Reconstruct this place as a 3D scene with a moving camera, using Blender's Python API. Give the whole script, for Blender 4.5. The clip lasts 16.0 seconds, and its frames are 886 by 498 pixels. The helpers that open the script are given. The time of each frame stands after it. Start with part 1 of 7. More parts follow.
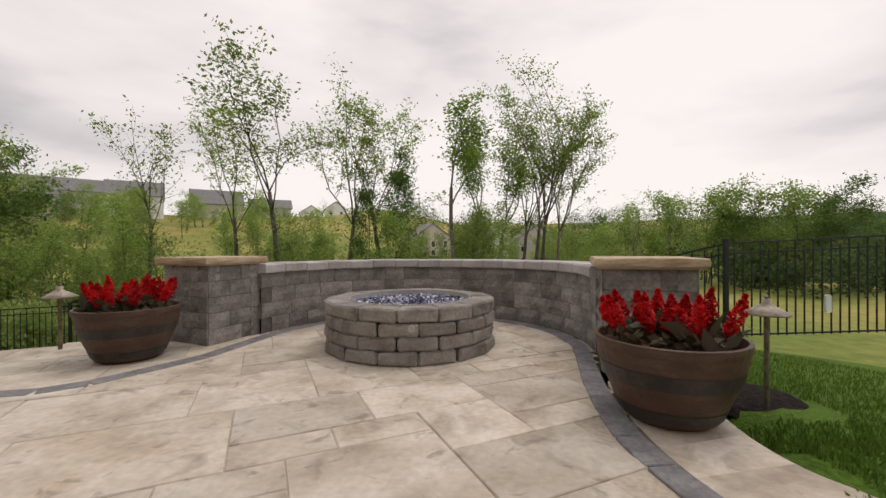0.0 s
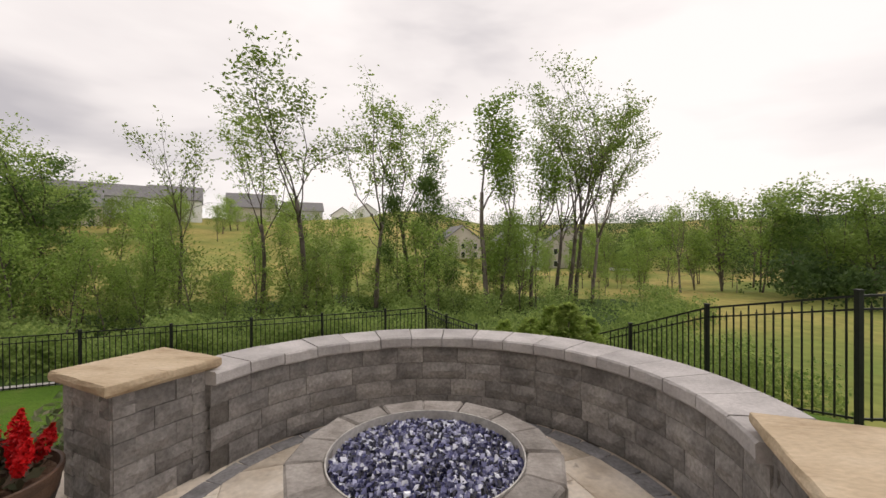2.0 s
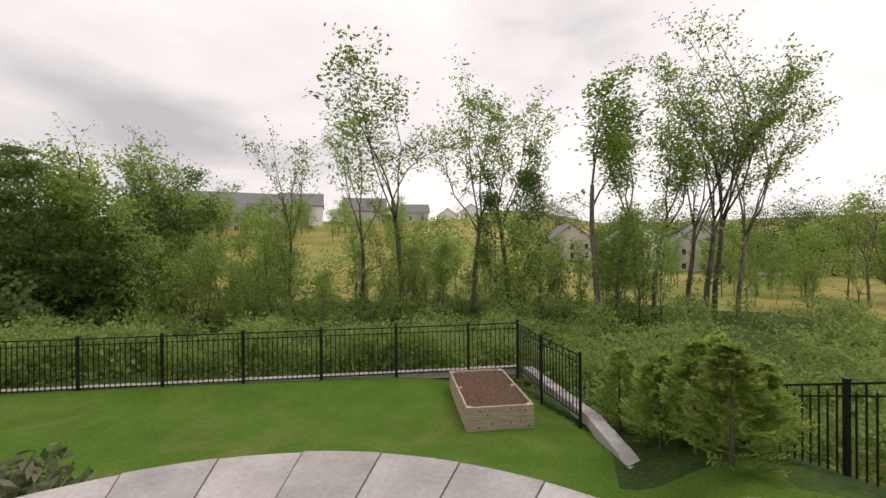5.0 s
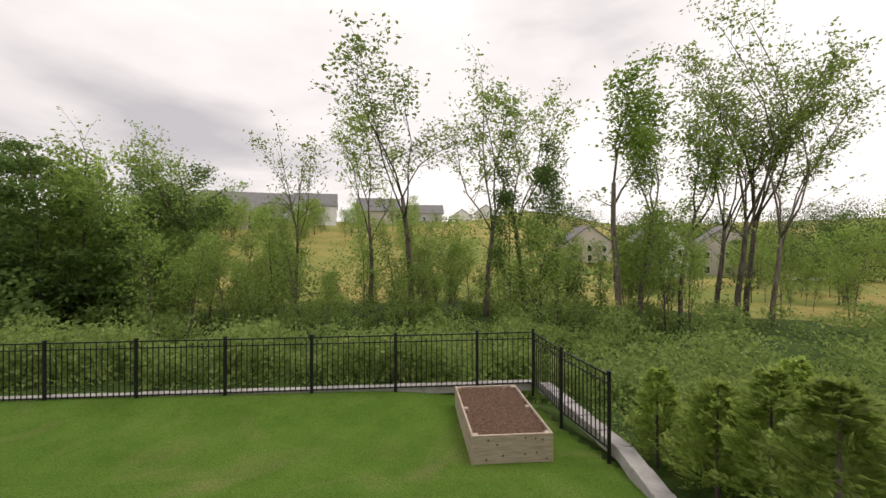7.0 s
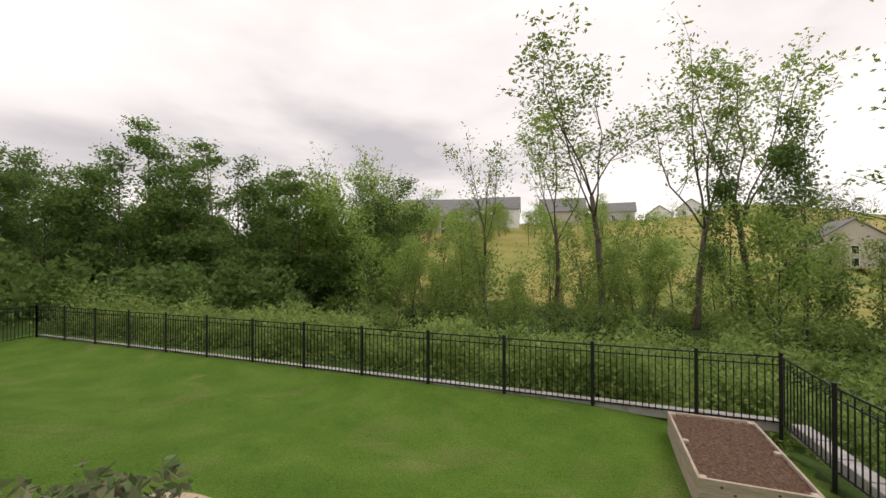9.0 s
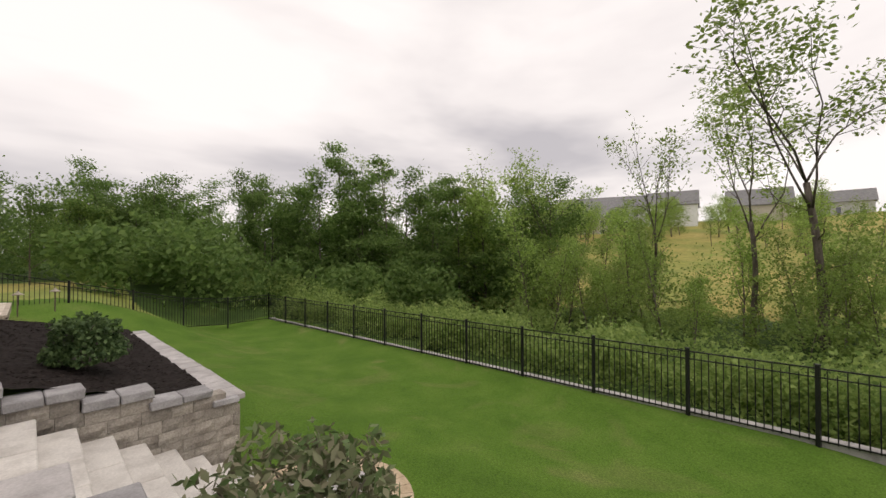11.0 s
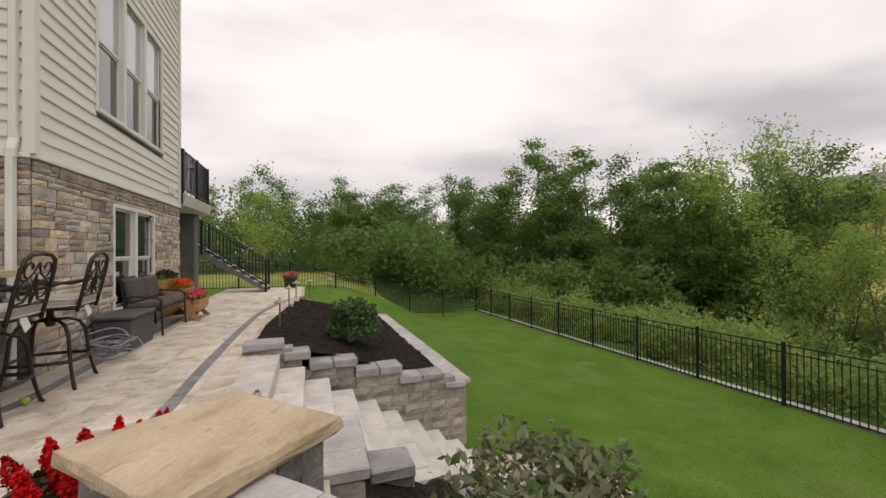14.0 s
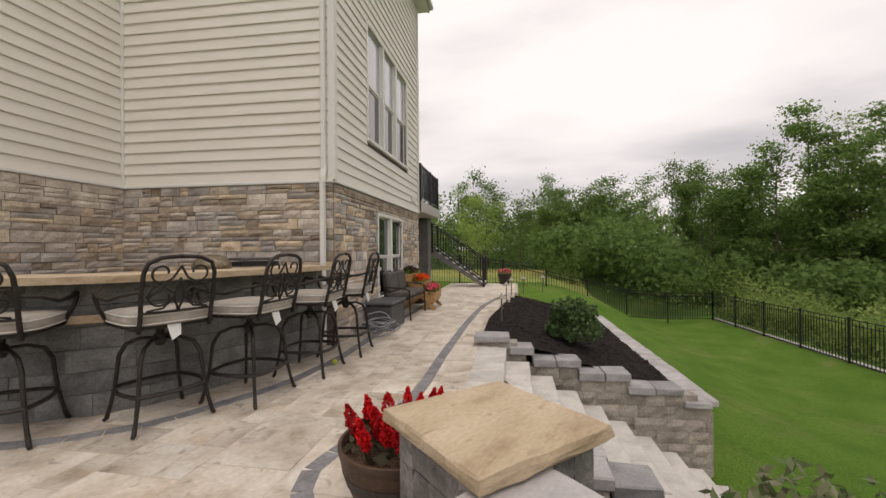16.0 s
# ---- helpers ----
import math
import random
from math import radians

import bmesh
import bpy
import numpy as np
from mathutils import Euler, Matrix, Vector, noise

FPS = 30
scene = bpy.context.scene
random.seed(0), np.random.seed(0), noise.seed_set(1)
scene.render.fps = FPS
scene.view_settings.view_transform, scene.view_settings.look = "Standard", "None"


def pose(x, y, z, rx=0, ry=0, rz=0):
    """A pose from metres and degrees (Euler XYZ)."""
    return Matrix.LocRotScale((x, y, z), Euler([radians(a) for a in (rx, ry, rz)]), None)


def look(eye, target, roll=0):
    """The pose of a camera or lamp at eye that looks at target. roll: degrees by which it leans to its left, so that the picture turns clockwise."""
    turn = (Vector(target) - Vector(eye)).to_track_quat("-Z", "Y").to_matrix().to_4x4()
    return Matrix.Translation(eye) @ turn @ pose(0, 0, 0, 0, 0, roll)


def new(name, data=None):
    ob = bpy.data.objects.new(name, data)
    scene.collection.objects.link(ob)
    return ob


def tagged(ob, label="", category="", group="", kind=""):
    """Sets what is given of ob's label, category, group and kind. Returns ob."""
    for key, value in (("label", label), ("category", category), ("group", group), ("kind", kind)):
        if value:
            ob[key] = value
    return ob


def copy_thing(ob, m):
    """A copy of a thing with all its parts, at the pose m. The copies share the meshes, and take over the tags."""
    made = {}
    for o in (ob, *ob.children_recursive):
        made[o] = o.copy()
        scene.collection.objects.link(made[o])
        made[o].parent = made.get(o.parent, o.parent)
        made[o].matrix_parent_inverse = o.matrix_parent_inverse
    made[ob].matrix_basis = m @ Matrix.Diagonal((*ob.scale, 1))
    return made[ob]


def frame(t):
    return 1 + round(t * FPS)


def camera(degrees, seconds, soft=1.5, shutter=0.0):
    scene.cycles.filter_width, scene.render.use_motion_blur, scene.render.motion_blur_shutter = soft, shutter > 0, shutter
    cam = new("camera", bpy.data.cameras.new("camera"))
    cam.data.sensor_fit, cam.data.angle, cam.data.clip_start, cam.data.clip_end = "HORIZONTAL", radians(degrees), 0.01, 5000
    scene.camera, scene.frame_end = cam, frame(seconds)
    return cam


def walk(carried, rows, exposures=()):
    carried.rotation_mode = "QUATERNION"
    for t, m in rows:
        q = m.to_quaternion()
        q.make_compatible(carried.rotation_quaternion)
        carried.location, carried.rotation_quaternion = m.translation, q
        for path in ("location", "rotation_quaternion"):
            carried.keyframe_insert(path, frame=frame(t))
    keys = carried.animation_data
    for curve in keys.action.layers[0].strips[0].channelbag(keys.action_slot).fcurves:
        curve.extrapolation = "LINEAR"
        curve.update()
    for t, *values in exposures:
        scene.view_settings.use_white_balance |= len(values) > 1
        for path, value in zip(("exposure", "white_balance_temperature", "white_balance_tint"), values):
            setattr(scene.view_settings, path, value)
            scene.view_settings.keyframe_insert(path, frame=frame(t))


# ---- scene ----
cam = camera(95.35, 16.0)
PATH = [
    (0.0, pose(0.000, -0.000, 0.808, 89.75, 0.30, 0.00)),
    (0.5, pose(0.027, 0.337, 0.983, 89.81, 0.52, 0.33)),
    (1.0, pose(0.035, 0.673, 1.199, 89.67, 0.42, 0.76)),
    (1.5, pose(-0.002, 0.990, 1.339, 89.65, 0.21, 1.68)),
    (2.0, pose(-0.030, 1.332, 1.444, 89.72, 0.31, 4.23)),
    (2.5, pose(-0.071, 1.680, 1.475, 89.98, 0.32, 5.89)),
    (3.0, pose(-0.054, 2.069, 1.534, 89.98, 0.55, 8.68)),
    (3.5, pose(0.074, 2.428, 1.555, 90.04, 0.65, 14.99)),
    (4.0, pose(0.170, 2.796, 1.551, 90.00, 0.66, 17.39)),
    (6.5, pose(0.082, 4.801, 1.446, 89.85, 0.07, 21.07)),
    (7.0, pose(-0.072, 4.981, 1.431, 90.05, 0.02, 21.38)),
    (7.5, pose(-0.203, 5.046, 1.381, 90.20, 0.01, 23.32)),
    (8.0, pose(-0.333, 5.112, 1.386, 90.26, 0.07, 31.16)),
    (8.5, pose(-0.450, 5.154, 1.410, 90.33, 0.04, 39.36)),
    (9.0, pose(-0.437, 5.090, 1.417, 90.35, 0.10, 46.80)),
    (9.5, pose(-0.492, 5.054, 1.409, 90.45, 0.08, 53.25)),
    (12.0, pose(-0.562, 4.887, 1.350, 90.62, 0.27, 76.77)),
    (12.5, pose(-0.538, 4.869, 1.372, 90.45, 0.27, 81.33)),
    (13.0, pose(-0.583, 4.808, 1.376, 90.40, 0.24, 86.24)),
    (13.5, pose(-0.672, 4.726, 1.367, 90.37, 0.24, 89.47)),
    (14.0, pose(-0.750, 4.637, 1.363, 90.32, 0.37, 95.56)),
    (14.5, pose(-0.783, 4.566, 1.365, 90.33, 0.42, 103.54)),
    (15.0, pose(-0.744, 4.518, 1.378, 90.29, 0.44, 110.67)),
    (15.5, pose(-0.697, 4.472, 1.398, 90.17, 0.45, 117.63)),
    (16.0, pose(-0.662, 4.422, 1.390, 90.20, 0.53, 124.12)),
]
walk(cam, PATH, exposures=[(0.0, -0.13, 6850, 13), (0.5, -0.12, 6850, 13), (1.5, 0.0, 6850, 13), (4.0, 0.0, 6850, 13), (6.5, 0.09, 6850, 13), (9.5, 0.09, 6850, 13), (12.0, 0.0, 6850, 13), (16.0, 0.0, 6850, 13)])
# ---------------- world, sun, exposure ----------------
world = bpy.data.worlds.new("overcast_sky")
scene.world = world
world.use_nodes = True
wn, wl = world.node_tree.nodes, world.node_tree.links
wn.clear()
w_out = wn.new("ShaderNodeOutputWorld")
w_bg = wn.new("ShaderNodeBackground")
w_sky = wn.new("ShaderNodeTexSky")
w_sky.sky_type = 'NISHITA'
w_sky.sun_disc = False
w_sky.sun_elevation = radians(62)
w_sky.sun_rotation = radians(37)
w_scale = wn.new("ShaderNodeMix")
w_scale.data_type = 'RGBA'
w_scale.blend_type = 'MULTIPLY'
w_scale.inputs[0].default_value = 1.0
w_scale.inputs[7].default_value = (0.09, 0.09, 0.09, 1)
w_co = wn.new("ShaderNodeTexCoord")
w_map = wn.new("ShaderNodeMapping")
w_map.inputs["Scale"].default_value = (1.0, 1.0, 3.2)
w_noise = wn.new("ShaderNodeTexNoise")
w_noise.inputs["Scale"].default_value = 1.15
w_noise.inputs["Detail"].default_value = 5.0
w_noise.inputs["Roughness"].default_value = 0.5
w_noise.inputs["Distortion"].default_value = 0.25
w_ramp = wn.new("ShaderNodeValToRGB")
w_ramp.color_ramp.elements[0].position = 0.33
w_ramp.color_ramp.elements[0].color = (0.50, 0.49, 0.52, 1)
w_ramp.color_ramp.elements[1].position = 0.58
w_ramp.color_ramp.elements[1].color = (0.93, 0.905, 0.90, 1)
w_mid = w_ramp.color_ramp.elements.new(0.46)
w_mid.color = (0.80, 0.775, 0.78, 1)
w_mix = wn.new("ShaderNodeMix")
w_mix.data_type = 'RGBA'
w_mix.inputs[0].default_value = 0.94
wl.new(w_sky.outputs[0], w_scale.inputs[6])
wl.new(w_co.outputs["Generated"], w_map.inputs["Vector"])
wl.new(w_map.outputs[0], w_noise.inputs["Vector"])
wl.new(w_noise.outputs[0], w_ramp.inputs[0])
wl.new(w_scale.outputs[2], w_mix.inputs[6])
wl.new(w_ramp.outputs[0], w_mix.inputs[7])
wl.new(w_mix.outputs[2], w_bg.inputs["Color"])
w_bg.inputs["Strength"].default_value = 1.14
wl.new(w_bg.outputs[0], w_out.inputs[0])

sun_data = bpy.data.lights.new("sun", 'SUN')
sun_data.energy = 0.8
sun_data.angle = radians(25)
sun_data.color = (1.0, 0.95, 0.88)
sun_ob = new("sun", sun_data)
sun_ob.matrix_world = look((9, 12, 26), (0, 4, 0))
scene.view_settings.exposure = 0.0

# ---------------- materials ----------------
def mat(name, cols, scale=4.0, rough=0.85, bump=0.15, bscale=60.0, metal=0.0, rnd=0.0, fine=0.25, fscale=45.0,
        island=0.0, stretch=(1, 1, 1), spec=0.4, detail=5.0, stains=(), tints=()):
    """World-space noise through a colour ramp, a finer noise over it, bump, and a shift for every piece."""
    m = bpy.data.materials.new(name)
    m.use_nodes = True
    n, l = m.node_tree.nodes, m.node_tree.links
    b = n["Principled BSDF"]
    b.inputs["Roughness"].default_value = rough
    b.inputs["Metallic"].default_value = metal
    b.inputs["Specular IOR Level"].default_value = spec
    geo = n.new("ShaderNodeNewGeometry")
    mp = n.new("ShaderNodeMapping")
    mp.inputs["Scale"].default_value = stretch
    l.new(geo.outputs["Position"], mp.inputs["Vector"])
    info = n.new("ShaderNodeObjectInfo")
    off = n.new("ShaderNodeVectorMath")
    off.operation = 'SCALE'
    off.inputs[0].default_value = (7.3, 3.1, 5.7)
    l.new(info.outputs["Random"], off.inputs["Scale"])
    add = n.new("ShaderNodeVectorMath")
    add.operation = 'ADD'
    l.new(mp.outputs[0], add.inputs[0])
    if rnd:
        l.new(off.outputs[0], add.inputs[1])
    nz = n.new("ShaderNodeTexNoise")
    nz.inputs["Scale"].default_value = scale
    nz.inputs["Detail"].default_value = detail
    l.new(add.outputs[0], nz.inputs["Vector"])
    rp = n.new("ShaderNodeValToRGB")
    el = rp.color_ramp.elements
    el[0].position, el[0].color = cols[0][0], (*cols[0][1], 1)
    el[1].position, el[1].color = cols[-1][0], (*cols[-1][1], 1)
    for p, c in cols[1:-1]:
        e = el.new(p)
        e.color = (*c, 1)
    l.new(nz.outputs[0], rp.inputs[0])
    fz = n.new("ShaderNodeTexNoise")
    fz.inputs["Scale"].default_value = fscale
    fz.inputs["Detail"].default_value = 4.0
    l.new(add.outputs[0], fz.inputs["Vector"])
    mr = n.new("ShaderNodeMapRange")
    mr.inputs[1].default_value, mr.inputs[2].default_value = 0.25, 0.75
    mr.inputs[3].default_value, mr.inputs[4].default_value = 1 - fine, 1 + fine
    l.new(fz.outputs[0], mr.inputs[0])
    hsv = n.new("ShaderNodeHueSaturation")
    colour = rp.outputs[0]
    for s_scale, s_lo, s_hi, s_col, s_amount in stains:
        sz = n.new("ShaderNodeTexNoise")
        sz.inputs["Scale"].default_value = s_scale
        sz.inputs["Detail"].default_value = 6.0
        sz.inputs["Distortion"].default_value = 1.2
        l.new(add.outputs[0], sz.inputs["Vector"])
        sr = n.new("ShaderNodeMapRange")
        sr.inputs[1].default_value, sr.inputs[2].default_value = s_lo, s_hi
        sr.inputs[3].default_value, sr.inputs[4].default_value = 0.0, s_amount
        l.new(sz.outputs[0], sr.inputs[0])
        sm = n.new("ShaderNodeMix")
        sm.data_type = 'RGBA'
        sm.inputs[7].default_value = (*s_col, 1)
        l.new(sr.outputs[0], sm.inputs[0])
        l.new(colour, sm.inputs[6])
        colour = sm.outputs[2]
    if tints:
        tm = n.new("ShaderNodeMath")
        tm.operation = 'MULTIPLY'
        tm.inputs[1].default_value = 17.31
        tf = n.new("ShaderNodeMath")
        tf.operation = 'FRACT'
        l.new(info.outputs["Random"], tm.inputs[0])
        l.new(tm.outputs[0], tf.inputs[0])
        tr = n.new("ShaderNodeValToRGB")
        tr.color_ramp.interpolation = 'CONSTANT'
        for k, c in enumerate(tints):
            e = tr.color_ramp.elements[0] if k == 0 else tr.color_ramp.elements.new(k / len(tints))
            e.color = (*c, 1)
        l.new(tf.outputs[0], tr.inputs[0])
        tx = n.new("ShaderNodeMix")
        tx.data_type = 'RGBA'
        tx.blend_type = 'MULTIPLY'
        tx.inputs[0].default_value = 1.0
        l.new(colour, tx.inputs[6])
        l.new(tr.outputs[0], tx.inputs[7])
        colour = tx.outputs[2]
    l.new(colour, hsv.inputs["Color"])
    if rnd or island:
        mv = n.new("ShaderNodeMapRange")
        k = rnd or island
        mv.inputs[3].default_value, mv.inputs[4].default_value = 1 - k, 1 + k
        l.new((geo.outputs["Random Per Island"] if island else info.outputs["Random"]), mv.inputs[0])
        mm = n.new("ShaderNodeMath")
        mm.operation = 'MULTIPLY'
        l.new(mr.outputs[0], mm.inputs[0])
        l.new(mv.outputs[0], mm.inputs[1])
        l.new(mm.outputs[0], hsv.inputs["Value"])
    else:
        l.new(mr.outputs[0], hsv.inputs["Value"])
    l.new(hsv.outputs[0], b.inputs["Base Color"])
    if bump:
        bz = n.new("ShaderNodeTexNoise")
        bz.inputs["Scale"].default_value = bscale
        bz.inputs["Detail"].default_value = 6.0
        l.new(add.outputs[0], bz.inputs["Vector"])
        bp = n.new("ShaderNodeBump")
        bp.inputs["Strength"].default_value = bump
        bp.inputs["Distance"].default_value = 0.02
        l.new(bz.outputs[0], bp.inputs["Height"])
        l.new(bp.outputs[0], b.inputs["Normal"])
    return m


def leaf_mat(name, c0, c1, trans=0.35):
    m = bpy.data.materials.new(name)
    m.use_nodes = True
    n, l = m.node_tree.nodes, m.node_tree.links
    b = n["Principled BSDF"]
    b.inputs["Roughness"].default_value = 0.6
    b.inputs["Specular IOR Level"].default_value = 0.25
    geo = n.new("ShaderNodeNewGeometry")
    info = n.new("ShaderNodeObjectInfo")
    mx = n.new("ShaderNodeMix")
    mx.data_type = 'RGBA'
    mx.inputs[6].default_value, mx.inputs[7].default_value = (*c0, 1), (*c1, 1)
    l.new(geo.outputs["Random Per Island"], mx.inputs[0])
    hs = n.new("ShaderNodeHueSaturation")
    mv = n.new("ShaderNodeMapRange")
    mv.inputs[3].default_value, mv.inputs[4].default_value = 0.8, 1.25
    l.new(info.outputs["Random"], mv.inputs[0])
    l.new(mv.outputs[0], hs.inputs["Value"])
    l.new(mx.outputs[2], hs.inputs["Color"])
    l.new(hs.outputs[0], b.inputs["Base Color"])
    tr = n.new("ShaderNodeBsdfTranslucent")
    l.new(hs.outputs[0], tr.inputs["Color"])
    ms = n.new("ShaderNodeMixShader")
    ms.inputs[0].default_value = trans
    l.new(b.outputs[0], ms.inputs[1])
    l.new(tr.outputs[0], ms.inputs[2])
    l.new(ms.outputs[0], n["Material Output"].inputs["Surface"])
    return m


M_TRAV = mat("travertine", [(0.30, (0.40, 0.33, 0.255)), (0.44, (0.52, 0.45, 0.37)), (0.56, (0.60, 0.53, 0.45)), (0.72, (0.66, 0.60, 0.53))],
             scale=3.4, rough=0.6, bump=0.16, bscale=26, rnd=0.13, fine=0.13, fscale=30,
             stains=((1.1, 0.60, 0.74, (0.46, 0.29, 0.15), 0.55), (3.2, 0.56, 0.72, (0.25, 0.205, 0.165), 0.65), (7.5, 0.60, 0.70, (0.20, 0.165, 0.13), 0.6), (2.0, 0.57, 0.70, (0.70, 0.66, 0.60), 0.5)))
M_TRAVBASE = mat("travertine_bed", [(0.3, (0.36, 0.30, 0.23)), (0.6, (0.52, 0.45, 0.37))], scale=2.6, bump=0.2, fine=0.2)
M_BAND = mat("grey_paver", [(0.3, (0.17, 0.165, 0.17)), (0.7, (0.27, 0.265, 0.275))], scale=9, bump=0.25, bscale=90, rnd=0.12)
M_BLOCK = mat("grey_wall_block", [(0.25, (0.13, 0.12, 0.115)), (0.5, (0.25, 0.235, 0.225)), (0.75, (0.34, 0.315, 0.295))],
              scale=5, rough=0.92, bump=0.85, bscale=22, rnd=0.22, fine=0.28)
M_CAP = mat("wall_cap_stone", [(0.28, (0.34, 0.32, 0.315)), (0.6, (0.47, 0.445, 0.44)), (0.8, (0.55, 0.52, 0.51))], scale=4, rough=0.9, bump=0.25, bscale=60, rnd=0.10, fine=0.12)
M_TAN = mat("tan_sandstone", [(0.25, (0.32, 0.225, 0.135)), (0.45, (0.48, 0.375, 0.255)), (0.62, (0.555, 0.445, 0.315)), (0.8, (0.60, 0.50, 0.375))],
            scale=2.2, rough=0.85, bump=0.35, bscale=12, fine=0.14, fscale=30, stretch=(1, 2.2, 3), stains=((5.0, 0.60, 0.72, (0.30, 0.20, 0.12), 0.5),))
M_PIT = mat("fire_pit_block", [(0.25, (0.17, 0.15, 0.135)), (0.5, (0.29, 0.265, 0.245)), (0.78, (0.37, 0.345, 0.32))], scale=6, rough=0.9, bump=0.55, bscale=35, rnd=0.2, fine=0.2)
M_STEP = mat("step_stone", [(0.3, (0.46, 0.43, 0.40)), (0.55, (0.60, 0.57, 0.535)), (0.8, (0.68, 0.645, 0.60))], scale=3.5, rough=0.85, bump=0.2, rnd=0.1, fine=0.12)
M_LAWN = mat("lawn_grass", [(0.28, (0.072, 0.142, 0.017)), (0.46, (0.086, 0.165, 0.020)), (0.60, (0.104, 0.185, 0.026)), (0.76, (0.135, 0.20, 0.042))],
             scale=0.9, rough=0.9, bump=0.9, bscale=70, fine=0.42, fscale=34, detail=9, spec=0.15, stains=((0.55, 0.56, 0.72, (0.20, 0.20, 0.075), 0.5), (9.0, 0.55, 0.74, (0.05, 0.105, 0.012), 0.45)))
M_WILD = mat("wild_undergrowth", [(0.3, (0.03, 0.055, 0.014)), (0.55, (0.06, 0.10, 0.025)), (0.8, (0.12, 0.15, 0.04))], scale=0.5, bump=1.0, bscale=9, fine=0.4, fscale=12, spec=0.1)
M_FIELD = mat("dry_field", [(0.3, (0.14, 0.195, 0.045)), (0.46, (0.235, 0.25, 0.068)), (0.62, (0.39, 0.32, 0.11)), (0.8, (0.30, 0.28, 0.09))], scale=0.07, bump=0.6, bscale=5, fine=0.25, fscale=1.6, spec=0.1)
M_MULCH = mat("dark_mulch", [(0.3, (0.010, 0.008, 0.008)), (0.6, (0.030, 0.024, 0.022)), (0.8, (0.055, 0.042, 0.036))], scale=30, rough=0.95, bump=1.0, bscale=45, fine=0.5, fscale=90, spec=0.1)
M_SOIL = mat("bed_soil", [(0.3, (0.07, 0.043, 0.030)), (0.55, (0.15, 0.095, 0.066)), (0.8, (0.22, 0.15, 0.11))], scale=22, rough=0.95, bump=1.0, bscale=40, fine=0.45, fscale=70, spec=0.1)
M_BLACK = mat("black_powder_coat", [(0.3, (0.010, 0.010, 0.011)), (0.7, (0.018, 0.018, 0.019))], scale=20, rough=0.42, bump=0.05, fine=0.1)
M_IRON = mat("bronze_cast_metal", [(0.3, (0.022, 0.018, 0.016)), (0.7, (0.05, 0.04, 0.035))], scale=18, rough=0.45, metal=0.4, bump=0.15, fine=0.2)
M_CUSHION = mat("beige_cushion", [(0.3, (0.36, 0.32, 0.28)), (0.7, (0.45, 0.41, 0.36))], scale=12, rough=0.95, bump=0.25, bscale=250, fine=0.08)
M_PIPING = mat("white_piping", [(0.3, (0.62, 0.60, 0.56)), (0.7, (0.70, 0.68, 0.64))], scale=12, bump=0.1, fine=0.05)
M_TAG = mat("white_cloth_tag", [(0.3, (0.72, 0.72, 0.71)), (0.7, (0.80, 0.80, 0.79))], scale=10, bump=0.1, fine=0.05)
M_SIDING = mat("cream_vinyl_siding", [(0.3, (0.76, 0.72, 0.66)), (0.7, (0.81, 0.775, 0.715))], scale=1.5, rough=0.55, bump=0.06, bscale=120, stretch=(1, 1, 6), fine=0.04)
M_TRIM = mat("white_trim", [(0.3, (0.74, 0.73, 0.70)), (0.7, (0.80, 0.79, 0.76))], scale=2, rough=0.5, bump=0.03, fine=0.04)
M_LEDGE = mat("ledgestone", [(0.2, (0.20, 0.165, 0.14)), (0.42, (0.37, 0.32, 0.275)), (0.6, (0.49, 0.435, 0.38)), (0.8, (0.60, 0.55, 0.49))],
              scale=3.2, rough=0.9, bump=0.7, bscale=20, rnd=0.22, fine=0.22,
              tints=((1.25, 1.18, 1.08), (1.02, 1.06, 1.12), (1.3, 1.3, 1.3), (0.86, 0.79, 0.72), (1.15, 1.12, 1.12), (0.95, 0.98, 1.05), (1.35, 1.22, 1.02)))
M_MORTAR = mat("mortar", [(0.3, (0.10, 0.09, 0.08)), (0.7, (0.17, 0.155, 0.14))], scale=12, bump=0.5, fine=0.2)
M_BARSTONE = mat("bar_block", [(0.25, (0.10, 0.10, 0.10)), (0.5, (0.18, 0.178, 0.175)), (0.78, (0.27, 0.265, 0.26))], scale=4, rough=0.92, bump=0.8, bscale=20, rnd=0.2, fine=0.25)
M_WOOD = mat("raw_pine_board", [(0.3, (0.40, 0.31, 0.24)), (0.55, (0.52, 0.42, 0.34)), (0.8, (0.60, 0.51, 0.43))], scale=3.5, rough=0.8, bump=0.25, stretch=(1, 1, 8), fine=0.15, fscale=20, rnd=0.06)
M_CEDAR = mat("honey_cedar", [(0.3, (0.34, 0.19, 0.075)), (0.6, (0.50, 0.30, 0.13)), (0.8, (0.58, 0.37, 0.18))], scale=5, rough=0.6, bump=0.2, stretch=(1, 1, 5), fine=0.15, rnd=0.1)
M_KNOT = mat("wood_knot", [(0.3, (0.10, 0.06, 0.04)), (0.7, (0.18, 0.11, 0.07))], scale=40, bump=0.2)
M_PLANTER = mat("brown_resin_barrel", [(0.3, (0.060, 0.034, 0.022)), (0.6, (0.098, 0.055, 0.035)), (0.8, (0.125, 0.075, 0.05))], scale=7, rough=0.5, bump=0.25, bscale=60, stretch=(1, 1, 3), fine=0.2)
M_HOOP = mat("dark_hoop", [(0.3, (0.030, 0.024, 0.022)), (0.7, (0.055, 0.045, 0.04))], scale=10, rough=0.5, bump=0.15)
